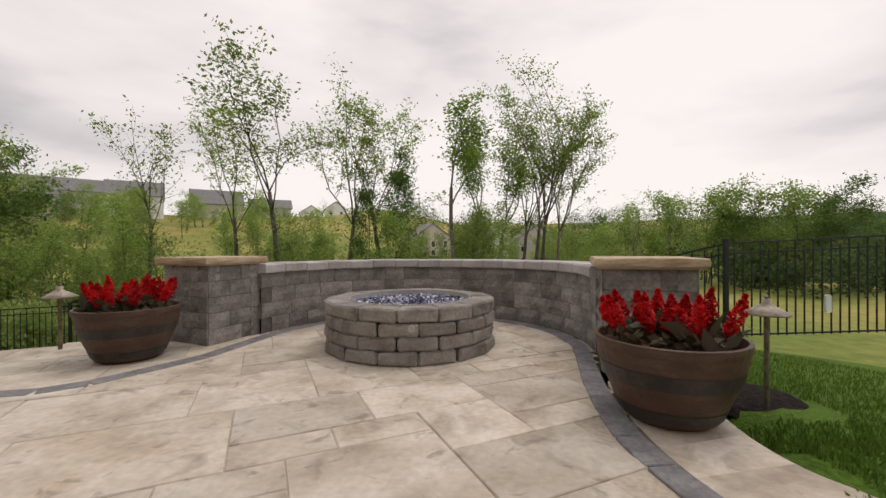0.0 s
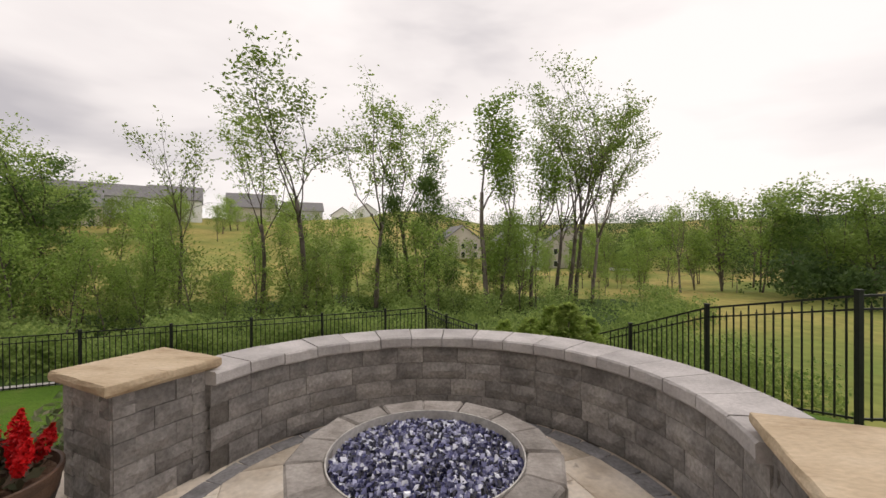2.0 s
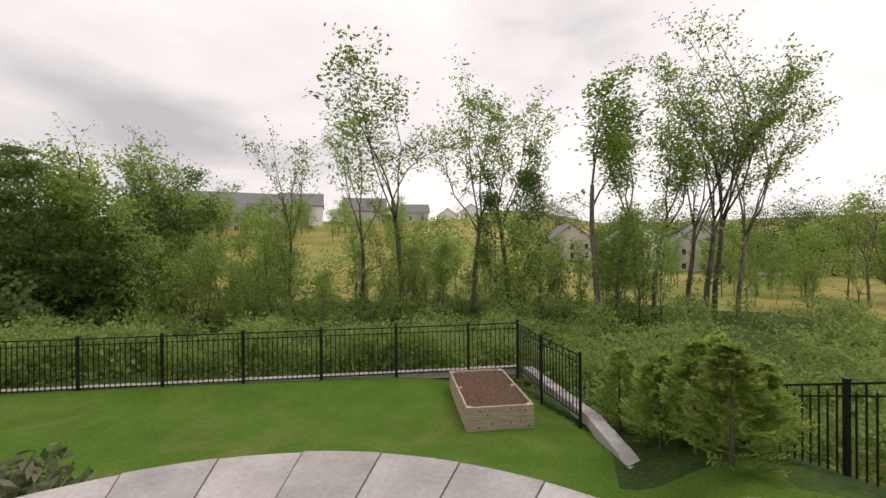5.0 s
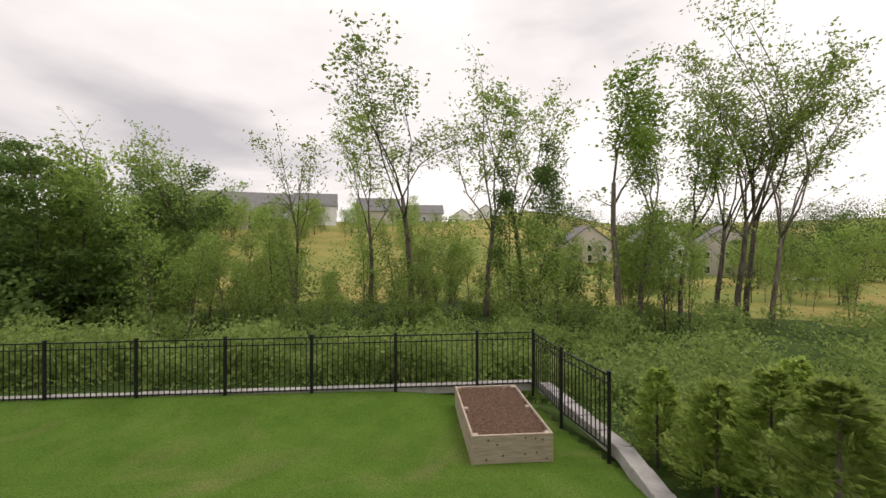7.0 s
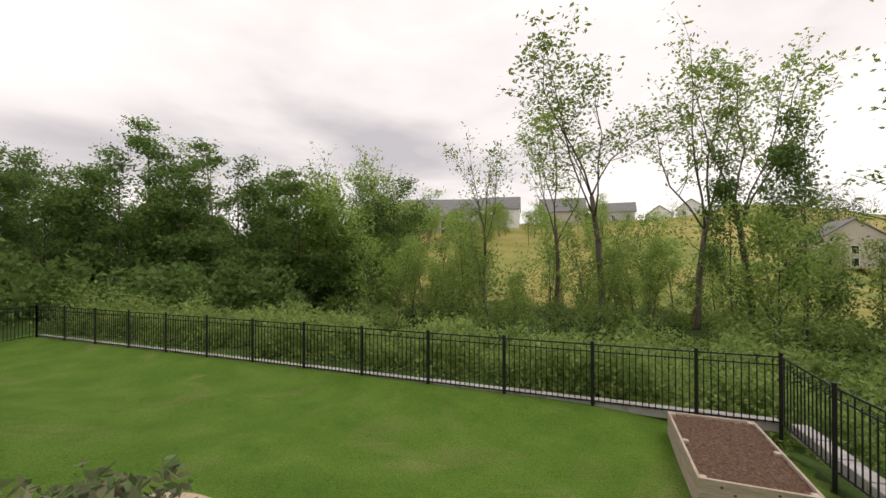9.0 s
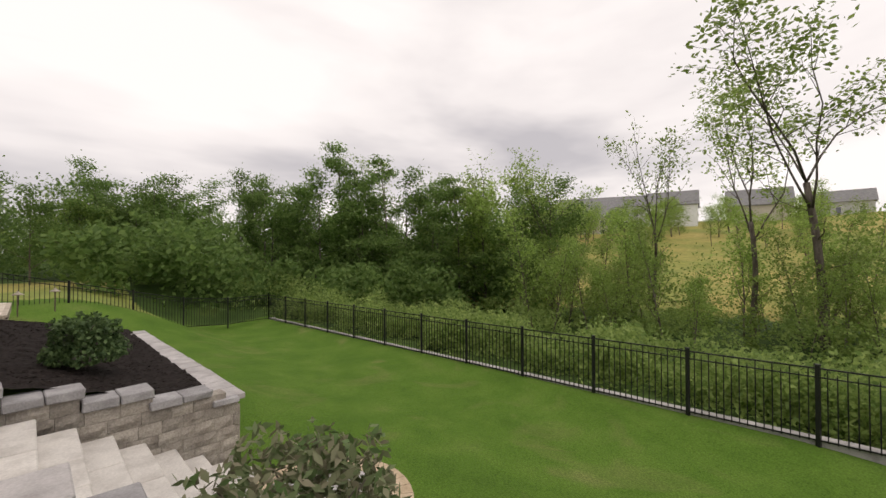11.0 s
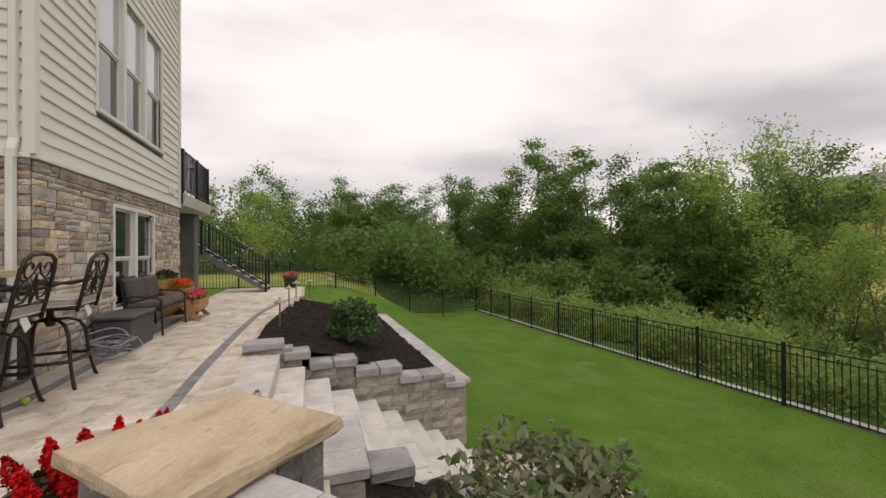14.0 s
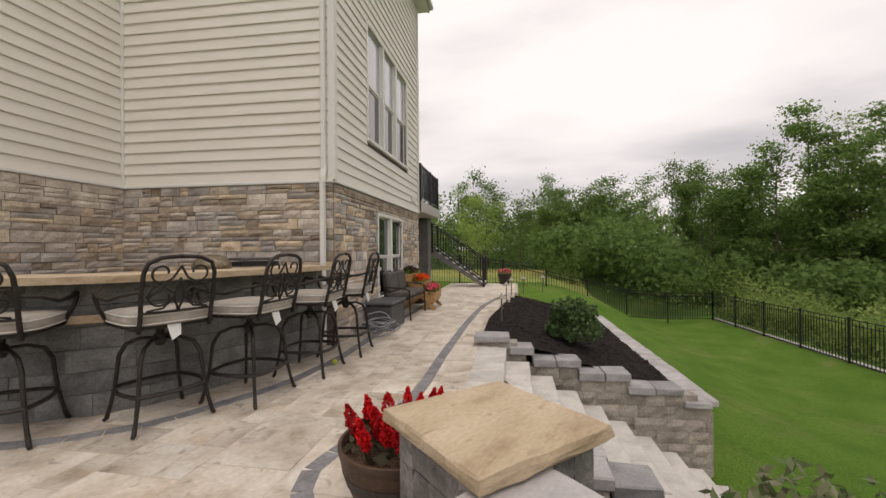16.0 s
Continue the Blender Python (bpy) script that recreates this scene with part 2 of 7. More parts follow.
M_BRASS = mat("aged_lamp_metal", [(0.3, (0.14, 0.11, 0.07)), (0.7, (0.28, 0.24, 0.17))], scale=25, rough=0.45, metal=0.6, bump=0.1)
M_LAMPHAT = mat("pale_lamp_hat", [(0.3, (0.30, 0.26, 0.21)), (0.7, (0.42, 0.37, 0.31))], scale=25, rough=0.45, metal=0.3, bump=0.1)
M_BARK = mat("grey_brown_bark", [(0.25, (0.075, 0.062, 0.05)), (0.5, (0.15, 0.125, 0.105)), (0.8, (0.25, 0.22, 0.19))], scale=6, rough=0.95, bump=0.8, bscale=18, stretch=(1, 1, 0.25), fine=0.3, rnd=0.3, spec=0.1)
M_DECK = mat("dark_grey_deck", [(0.3, (0.10, 0.095, 0.095)), (0.7, (0.17, 0.16, 0.16))], scale=4, rough=0.7, bump=0.1)
M_FASCIA = mat("pale_deck_fascia", [(0.3, (0.42, 0.40, 0.38)), (0.7, (0.52, 0.50, 0.47))], scale=3, rough=0.6, bump=0.05)
# plastic grey, also painted on as the shade inside the window openings
M_DARKGREY = mat("dark_grey_plastic_and_room_shade", [(0.3, (0.055, 0.055, 0.058)), (0.7, (0.085, 0.085, 0.09))], scale=6, rough=0.55, bump=0.1)
M_HOSE = mat("grey_hose", [(0.3, (0.16, 0.165, 0.185)), (0.7, (0.26, 0.265, 0.29))], scale=9, rough=0.5, bump=0.05)
M_FABRIC = mat("brown_bench_fabric", [(0.3, (0.07, 0.06, 0.055)), (0.7, (0.13, 0.115, 0.105))], scale=20, rough=0.95, bump=0.3, bscale=200)
# shingle grey with the haze over the distant roofs lightened into its colour
M_ROOF = mat("hazed_grey_shingles", [(0.3, (0.15, 0.15, 0.155)), (0.7, (0.25, 0.245, 0.24))], scale=3, bump=0.3, fine=0.2)
M_FARWHITE = mat("far_white_siding", [(0.3, (0.78, 0.78, 0.78)), (0.7, (0.84, 0.84, 0.84))], scale=0.6, bump=0.02, fine=0.05)
M_FARTAN = mat("far_tan_siding", [(0.3, (0.50, 0.46, 0.40)), (0.7, (0.58, 0.53, 0.46))], scale=0.6, bump=0.02, fine=0.05)
M_FARGREY = mat("far_grey_siding", [(0.3, (0.44, 0.445, 0.45)), (0.7, (0.54, 0.54, 0.54))], scale=0.6, bump=0.02, fine=0.05)
M_RUBBER = mat("black_tyre_rubber", [(0.3, (0.015, 0.015, 0.015)), (0.7, (0.03, 0.03, 0.03))], scale=9, bump=0.1)
M_BALL = mat("yellow_felt", [(0.3, (0.45, 0.50, 0.05)), (0.7, (0.60, 0.64, 0.10))], scale=80, rough=0.95, bump=0.4, bscale=300)
M_PAINT = mat("white_car_paint", [(0.3, (0.68, 0.68, 0.69)), (0.7, (0.74, 0.74, 0.75))], scale=2, rough=0.25, bump=0, fine=0.02)
M_ROAD = mat("pale_road", [(0.3, (0.20, 0.20, 0.20)), (0.7, (0.30, 0.30, 0.295))], scale=1, bump=0.1)
L_TREE = leaf_mat("tree_leaf", (0.18, 0.265, 0.055), (0.33, 0.43, 0.12), 0.55)
L_DARK = leaf_mat("dark_tree_leaf", (0.100, 0.175, 0.045), (0.215, 0.315, 0.092), 0.55)
L_RIDGE = leaf_mat("ridge_leaf", (0.045, 0.085, 0.024), (0.10, 0.16, 0.05), 0.4)
L_BRIGHT = leaf_mat("bright_leaf", (0.165, 0.265, 0.045), (0.29, 0.40, 0.09), 0.5)
L_SAP = leaf_mat("sapling_leaf", (0.20, 0.30, 0.062), (0.37, 0.49, 0.14), 0.6)
L_SHRUB = leaf_mat("shrub_leaf", (0.155, 0.24, 0.062), (0.35, 0.44, 0.135), 0.55)
L_EVER = leaf_mat("evergreen_leaf", (0.24, 0.34, 0.075), (0.46, 0.56, 0.155), 0.55)
L_ROUND = leaf_mat("dark_shrub_leaf", (0.06, 0.11, 0.04), (0.16, 0.24, 0.09), 0.3)
L_GREY = leaf_mat("sage_purple_leaf", (0.11, 0.185, 0.06), (0.25, 0.225, 0.15), 0.25)
L_RED = leaf_mat("red_plume", (0.42, 0.004, 0.008), (0.66, 0.015, 0.018), 0.2)
L_BRONZE = leaf_mat("bronze_leaf", (0.045, 0.050, 0.022), (0.11, 0.075, 0.05), 0.15)
L_ORANGE = leaf_mat("orange_bloom", (0.70, 0.06, 0.01), (0.85, 0.16, 0.02), 0.2)
L_PINK = leaf_mat("pink_bloom", (0.55, 0.05, 0.10), (0.72, 0.16, 0.20), 0.2)
L_GRASS = leaf_mat("grass_blade", (0.09, 0.17, 0.022), (0.165, 0.265, 0.045), 0.35)


def glass_chips():
    m = bpy.data.materials.new("fire_glass")
    m.use_nodes = True
    n, l = m.node_tree.nodes, m.node_tree.links
    b = n["Principled BSDF"]
    b.inputs["Roughness"].default_value = 0.15
    b.inputs["Specular IOR Level"].default_value = 0.7
    geo = n.new("ShaderNodeNewGeometry")
    rp = n.new("ShaderNodeValToRGB")
    rp.color_ramp.interpolation = 'CONSTANT'
    el = rp.color_ramp.elements
    el[0].position, el[0].color = 0.0, (0.012, 0.013, 0.035, 1)
    el[1].position, el[1].color = 0.86, (0.74, 0.76, 0.86, 1)
    for p, c in ((0.26, (0.04, 0.042, 0.11)), (0.48, (0.12, 0.125, 0.27)), (0.66, (0.34, 0.35, 0.52))):
        el.new(p).color = (*c, 1)
    l.new(geo.outputs["Random Per Island"], rp.inputs[0])
    l.new(rp.outputs[0], b.inputs["Base Color"])
    return m


M_GLASS = glass_chips()


def pane_mat(name, tint):
    m = bpy.data.materials.new(name)
    m.use_nodes = True
    b = m.node_tree.nodes["Principled BSDF"]
    b.inputs["Base Color"].default_value = (*tint, 1)
    b.inputs["Roughness"].default_value = 0.03
    b.inputs["Specular IOR Level"].default_value = 0.9
    b.inputs["Coat Weight"].default_value = 0.6
    return m


M_PANE = pane_mat("window_glass", (0.03, 0.035, 0.04))
M_PANE_UP = pane_mat("window_glass_with_blind", (0.46, 0.47, 0.53))

# ---------------- mesh helpers ----------------
rng = np.random.default_rng(7)


def mk(name, verts, faces, material, parent=None, label="", smooth=False):
    me = bpy.data.meshes.new(name)
    me.from_pydata([tuple(v) for v in verts], [], [tuple(f) for f in faces])
    for m_ in (material if isinstance(material, (list, tuple)) else [material]):
        me.materials.append(m_)
    if smooth:
        me.polygons.foreach_set("use_smooth", [True] * len(me.polygons))
    me.update()
    ob = new(name, me)
    if parent is not None:
        ob.parent = parent
    if label:
        tagged(ob, label)
    return ob


def shared(name, me, m, parent=None):
    ob = new(name, me)
    if parent is not None:
        ob.parent = parent
    ob.matrix_local = m
    return ob


def empty(name, label, category, group="", kind="", at=(0, 0, 0)):
    ob = new(name)
    ob.location = at
    return tagged(ob, label, category, group, kind)


def join(*shapes):
    V, F, k = [], [], 0
    for v, f in shapes:
        V.extend(v)
        F.extend([tuple(i + k for i in q) for q in f])
        k += len(v)
    return V, F


def cbox(l, w, h, c=0.008, jit=0.0, r=None):
    """A box with chamfered edges, centred at its middle, l x w x h, with jittered corners."""
    V, idx = [], {}
    for sx in (-1, 1):
        for sy in (-1, 1):
            for sz in (-1, 1):
                d = (r.normal(0, jit, 3) if jit else np.zeros(3))
                x, y, z = sx * l / 2 + d[0], sy * w / 2 + d[1], sz * h / 2 + d[2]
                for ax in range(3):
                    p = [x, y, z]
                    for o in range(3):
                        if o != ax:
                            p[o] -= (sx, sy, sz)[o] * c
                    idx[sx, sy, sz, ax] = len(V)
                    V.append(p)
    F = []
    for ax in range(3):
        o1, o2 = [o for o in range(3) if o != ax]
        for s in (-1, 1):
            q = []
            for a, b in ((-1, -1), (1, -1), (1, 1), (-1, 1)):
                k = [0, 0, 0]
                k[ax], k[o1], k[o2] = s, a, b
                q.append(idx[(*k, ax)])
            F.append(q if (s > 0) == (ax != 1) else q[::-1])
        for a in (-1, 1):
            for b in (-1, 1):
                k0, k1 = [0, 0, 0], [0, 0, 0]
                k0[o1], k0[o2], k0[ax] = a, b, -1
                k1[o1], k1[o2], k1[ax] = a, b, 1
                F.append([idx[(*k0, o1)], idx[(*k1, o1)], idx[(*k1, o2)], idx[(*k0, o2)]])
    for sx in (-1, 1):
        for sy in (-1, 1):
            for sz in (-1, 1):
                F.append([idx[sx, sy, sz, 0], idx[sx, sy, sz, 1], idx[sx, sy, sz, 2]])
    return V, F


def moved(shape, m):
    v, f = shape
    return [tuple(m @ Vector(p)) for p in v], f


def fix(ob):
    """Turns all faces outward."""
    bm = bmesh.new()
    bm.from_mesh(ob.data)
    bmesh.ops.recalc_face_normals(bm, faces=bm.faces)
    bm.to_mesh(ob.data)
    bm.free()
    return ob


def tube(points, radius, n=6, closed=False):
    """A tube along points; radius one number or one for each point."""
    P = [Vector(p) for p in points]
    rad = radius if isinstance(radius, (list, tuple)) else [radius] * len(P)
    V, F = [], []
    prev = None
    for i, p in enumerate(P):
        if closed:
            d = P[(i + 1) % len(P)] - P[i - 1]
        else:
            d = P[min(i + 1, len(P) - 1)] - P[max(i - 1, 0)]
        d = d.normalized() if d.length > 1e-9 else Vector((0, 0, 1))
        if prev is None:
            a = d.orthogonal().normalized()
        else:
            a = (prev - d * prev.dot(d))
            a = a.normalized() if a.length > 1e-6 else d.orthogonal().normalized()
        prev = a
        b = d.cross(a)
        for k in range(n):
            t = 2 * math.pi * k / n
            V.append(tuple(p + (a * math.cos(t) + b * math.sin(t)) * rad[i]))
    m = len(P)
    for i in range(m if closed else m - 1):
        j = (i + 1) % m
        for k in range(n):
            F.append((i * n + k, i * n + (k + 1) % n, j * n + (k + 1) % n, j * n + k))
    if not closed:
        F.append(tuple(range(n))[::-1])
        F.append(tuple((m - 1) * n + k for k in range(n)))
    return V, F


def lathe(profile, n=32, at=(0, 0, 0)):
    """A surface of revolution from (radius, height) pairs."""
    V, F = [], []
    for r_, z_ in profile:
        for k in range(n):
            t = 2 * math.pi * k / n
            V.append((at[0] + r_ * math.cos(t), at[1] + r_ * math.sin(t), at[2] + z_))
    for i in range(len(profile) - 1):
        for k in range(n):
            F.append((i * n + k, i * n + (k + 1) % n, (i + 1) * n + (k + 1) % n, (i + 1) * n + k))
    return V, F


def leaves(centres, size, r, aspect=0.55, flat=0.0):
    """One four-point leaf at every centre, its face turned loosely to the sky."""
    c = np.asarray(centres, float)
    n = len(c)
    up = r.normal(size=(n, 3)) * (1 - 0.5 * flat)
    up[:, 2] = np.abs(up[:, 2]) + 0.15
    up /= np.linalg.norm(up, axis=1)[:, None] + 1e-9
    a = r.normal(size=(n, 3)) + np.array([0, 0, -0.25])
    a -= up * (a * up).sum(1)[:, None]
    a /= np.linalg.norm(a, axis=1)[:, None] + 1e-9
    b = np.cross(up, a)
    s = size * r.uniform(0.6, 1.35, (n, 1))
    V = np.stack([c - a * s, c + b * s * aspect, c + a * s, c - b * s * aspect], 1).reshape(-1, 3)
    F = np.arange(4 * n).reshape(-1, 4)
    return V, F


def cloud_mesh(name, V, F, material, parent=None, label=""):
    me = bpy.data.meshes.new(name)
    nv, nf = len(V), len(F)
    me.vertices.add(nv)
    me.vertices.foreach_set("co", np.asarray(V, np.float32).ravel())
    me.loops.add(nf * 4)
    me.loops.foreach_set("vertex_index", np.asarray(F, np.int32).ravel())
    me.polygons.add(nf)
    me.polygons.foreach_set("loop_start", np.arange(0, nf * 4, 4, dtype=np.int32))
    me.materials.append(material)
    me.update(calc_edges=True)
    ob = new(name, me)
    if parent is not None:
        ob.parent = parent
    if label:
        tagged(ob, label)
    return ob


def part(name, shape, material, parent, label="", m=None, smooth=False):
    ob = fix(mk(name, shape[0], shape[1], material, parent, label, smooth))
    if m is not None:
        ob.matrix_local = m
    return ob


def smoothstep(a, b, x):
    t = np.clip((np.asarray(x, float) - a) / (b - a), 0, 1)
    return t * t * (3 - 2 * t)


# ---------------- the plan ----------------
RC = (-0.28, 3.40)                    # middle of the round fire place
YAW = math.atan2(0.408, 0.913)        # house, tiles, steps and fence lie along this
U = Vector((-0.913, -0.408, 0))       # along the house, away from the bar
W = Vector((-0.408, 0.913, 0))        # from the house towards the lawn
HC = Vector((-4.73, -0.30, 0))        # house corner by the downspout
BEDC = Vector((-7.12, 4.38, 0))       # lawn corner of the mulch bed


def plan(a, o, z=0.0):
    """A place from metres along the house and out from it."""
    return Vector((HC.x + U.x * a + W.x * o, HC.y + U.y * a + W.y * o, z))


def ground_z(x, y):
    x, y = np.asarray(x, float), np.asarray(y, float)
    px, py = x - HC.x, y - HC.y
    along, out = px * U.x + py * U.y, px * W.x + py * W.y
    dist = np.hypot(x + 0.3, y - 5.0)
    # low lawn behind the patio
    lawn = -1.74 - 0.56 * smoothstep(5.8, 10.0, out) + 0.17 * smoothstep(11.3, 13.1, out) - 0.008 * np.clip(along - 2, 0, 22)
    # slope on the open side
    d = np.hypot(np.clip(x - 1.3, 0, None), np.clip(y - 1.5, 0, None))
    slope = -0.02 - 0.09 * d - 0.0075 * np.clip(d, 0, 12) ** 2
    right = smoothstep(0.6, 1.8, x - 0.05 * np.clip(y - 6, 0, 8))
    z = lawn * (1 - right) + slope * right
    # up to the house level beyond the mulch bed
    up = smoothstep(9.5, 15.5, along) * smoothstep(9.5, 3.5, out)
    z = z * (1 - up) + (-0.2) * up
    # planting bed between the steps and the round wall
    bed = smoothstep(-1.9, -2.3, along) * smoothstep(5.7, 5.0, out) * (x < 0.6)
    z = z * (1 - bed) + (-0.15 - 0.33 * np.clip(out - 2.6, 0, 3.2)) * bed
    z = np.where((x > 1.2) & (y < 1.7), -0.02, z)
    patio = (np.hypot(x - RC[0], y - RC[1]) < 1.72) | ((out < 2.7) & (along > -9) & (along < 11.4) & (x < 1.2) & (y < 2.6)) \
        | ((out < 4.95) & (along > 0.45) & (along < 8.0))
    z = np.where(patio, -0.9 * smoothstep(0.4, 0.7, along) * (out > 2.0) - 0.30, z)
    # dug out under the steps
    z = np.where((along > -2.2) & (along < 0.8) & (out > 2.4) & (out < 5.2), -1.95, z)
    # valley beyond the fences, then the hill
    far = smoothstep(0.3, 8, np.maximum(out - 13.35, (x - 0.6) * 0.8 + (y - 12.5) * 0.6))
    far = np.maximum(far, smoothstep(18.3, 25, along))
    far = np.maximum(far, smoothstep(4.3, 12, (x - 2.2) * 0.35 + (y - 6.2) * 0.94))
    yaw = np.degrees(np.arctan2(-(x + 0.3), y - 5.0))
    hill = smoothstep(-4, 14, yaw) * smoothstep(88, 52, yaw)
    rise = np.clip(dist - 36, 0, 75) * 0.165 * hill + np.clip(dist - 98, 0, 90) * 0.17 * smoothstep(26, 2, yaw)
    valley = -3.5 + 3.0 * smoothstep(70, 105, yaw) + rise
    z = z * (1 - far) + valley * far
    return z


def gz(x, y):
    return float(ground_z(x, y))

# ---------------- ground ----------------
def ground():
    def axis(lo, hi, mid0, mid1, step):
        a = list(np.arange(mid0, mid1, step))
        s, p = step, mid1
        while p < hi:
            a.append(p)
            s *= 1.09
            p += s
        a.append(hi)
        s, p = step, mid0
        b = []
        while p > lo:
            s *= 1.09
            p -= s
            b.append(p)
        return np.array(b[::-1] + a)
    xs, ys = axis(-900, 900, -28, 9, 0.22), axis(-900, 900, -5, 20, 0.22)
    X, Y = np.meshgrid(xs, ys)
    Z = ground_z(X, Y)
    d = np.hypot(X, Y)
    Z = Z + 0.25 * np.sin(X * 0.11 + 1.3) * np.sin(Y * 0.13) * smoothstep(30, 60, d)
    V = np.stack([X, Y, Z], -1).reshape(-1, 3)
    ny, nx = X.shape
    I = np.arange(nx * ny).reshape(ny, nx)
    F = np.stack([I[:-1, :-1], I[:-1, 1:], I[1:, 1:], I[1:, :-1]], -1).reshape(-1, 4)
    ob = cloud_mesh("ground", V, F, M_LAWN)
    ob.data.materials.append(M_WILD)
    ob.data.materials.append(M_FIELD)
    ob.data.materials.append(M_MULCH)
    C = V[F].mean(1)
    px, py = C[:, 0] - HC.x, C[:, 1] - HC.y
    along, out = px * U.x + py * U.y, px * W.x + py * W.y
    wild = (out > 13.3) | (along > 18.2) | ((C[:, 0] - 0.55) * 0.84 + (C[:, 1] - 12.1) * 0.54 > 0) & (C[:, 1] > 9) | ((C[:, 0] - 4) * 0.1 + (C[:, 1] - 9.5) > 0) & (C[:, 0] > 0.5)
    wild &= ~((C[:, 0] > 3.0) & (C[:, 1] < 6.0))
    dist = np.hypot(C[:, 0], C[:, 1] - 5)
    yaw = np.degrees(np.arctan2(-(C[:, 0] + 0.3), C[:, 1] - 5.0))
    field = (along > 15.0) & (out < 7.0) & (dist < 40) | (dist > 37) & (yaw > -38) & (yaw < 68) | (dist > 7.0) & (yaw < -30) & (yaw > -115) & (dist < 60) & (C[:, 0] > 4.4) & (C[:, 1] > 6.6) | (dist > 14) & (yaw < -33) & (yaw > -60) & (dist < 40)
    idx = np.where(field, 2, np.where(wild, 1, 0)).astype(np.int32)
    idx = np.where((along < -1.85) & (along > -5.5) & (out > 2.0) & (out < 5.65) & (C[:, 0] < 0.6), 3, idx).astype(np.int32)
    ob.data.polygons.foreach_set("material_index", idx)
    ob.data.polygons.foreach_set("use_smooth", np.ones(len(F), bool))
    tagged(ob, "mown green lawn running into rough meadow and a dry hillside", "ground", "", "structure")
    return ob


ground()

# ---------------- patio ----------------
PATIO_OUT = 2.55


def in_patio(x, y, margin=0.0):
    px, py = x - HC.x, y - HC.y
    a, o = px * U.x + py * U.y, px * W.x + py * W.y
    if math.hypot(x - RC[0], y - RC[1]) < 1.46 - margin:
        return True
    edge = 2.42 + 0.16 * max(0, min(1, (-a - 0.3) / 2)) if a < 0.6 else 2.15 + 0.10 * max(0, a - 2.5) * (a < 8) + 0.55 * (a >= 8)
    if a < -2.4:
        edge = 2.62 + 0.40 * min(1.2, -2.4 - a)
    if o > edge - margin or a > 11.3 - margin:
        return False
    if x > (0.80 if y > 1.0 else 0.80 + (1.0 - y) * 0.42) - margin or y > 2.62 - margin and x > -1.6:
        return math.hypot(x - RC[0], y - RC[1]) < 1.9 - margin and x < 0.9 and y < 3.4
    inner = -0.05 if a > 0 else -6.5
    return o > inner + margin * 0.3 and a > -8.5 and not (o < 0 and a > -0.05)


def patio():
    base = empty("patio", "weathered cream travertine patio with staggered slabs", "patio", "", "structure")
    # bedding slab under the joints
    step = 0.12
    V, F, ids = [], [], {}
    top = -0.0055
    def vid(i, j):
        if (i, j) not in ids:
            p = plan(i * step, j * step)
            ids[i, j] = len(V)
            V.append((p.x, p.y, top))
        return ids[i, j]
    for i in range(-75, 96):
        for j in range(-60, 42):
            p = plan((i + 0.5) * step, (j + 0.5) * step)
            if in_patio(p.x, p.y, -0.03):
                F.append((vid(i, j), vid(i, j + 1), vid(i + 1, j + 1), vid(i + 1, j)))
    slab = mk("bedding", V, F, M_TRAVBASE, base)
    fix(slab)
    if slab.data.polygons and slab.data.polygons[0].normal.z < 0:
        slab.data.flip_normals()
    md = slab.modifiers.new("thick", 'SOLIDIFY')
    md.thickness, md.offset = 0.2, -1.0
    # slabs in a mixed bond
    r = np.random.default_rng(3)
    unit = 0.205
    used = set()
    sizes = [(3, 4), (4, 3), (3, 3), (2, 3), (3, 2), (2, 2), (2, 1), (1, 2), (1, 1)]
    tiles = []
    for i in range(-44, 57):
        for j in range(-34, 26):
            if (i, j) in used:
                continue
            order = list(r.permutation(6)) + [6, 7, 8]
            for k in order:
                w_, h_ = sizes[k]
                cells = [(i + a, j + b) for a in range(w_) for b in range(h_)]
                if any(c in used for c in cells):
                    continue
                cs = [plan((i + a) * unit, (j + b) * unit) for a in (0, w_) for b in (0, h_)]
                if all(in_patio(c.x, c.y, 0.0) for c in cs):
                    used.update(cells)
                    tiles.append((i * unit, j * unit, w_ * unit, h_ * unit))
                    break
    tiles.sort(key=lambda q: min((plan(q[0], q[1]) - Vector((0, 1.5, 0))).length, 0.6 * (plan(q[0], q[1]) - Vector((-3, 1.2, 0))).length + 1.5))
    cache = {}
    rest = []
    for k, (a, o, w_, h_) in enumerate(tiles):
        c = plan(a + w_ / 2, o + h_ / 2)
        z = -0.02 + r.normal(0, 0.0012)
        rot = Matrix.Translation((c.x, c.y, z)) @ Matrix.Rotation(YAW, 4, 'Z') @ Matrix.Rotation(r.normal(0, 0.0012), 4, 'X')
        key = (round(w_, 3), round(h_, 3), k % 2)
        if key not in cache:
            cache[key] = cbox(w_ - 0.005, h_ - 0.005, 0.04, 0.004, 0.0012, r)
        if k < 300:
            name = "paving_slab"
            if isinstance(cache[key], tuple):
                ob = part(name, cache[key], M_TRAV, base)
                ob.matrix_local = rot
                cache[key] = [cache[key], ob.data]
            else:
                shared(name, cache[key][1], rot, base)
        else:
            sh = cache[key][0] if isinstance(cache[key], list) else cache[key]
            rest.append(moved(sh, rot))
    if rest:
        ob = part("paving_slabs", join(*rest), M_TRAV, base)
        tagged(ob, kind="stuff")
    return base


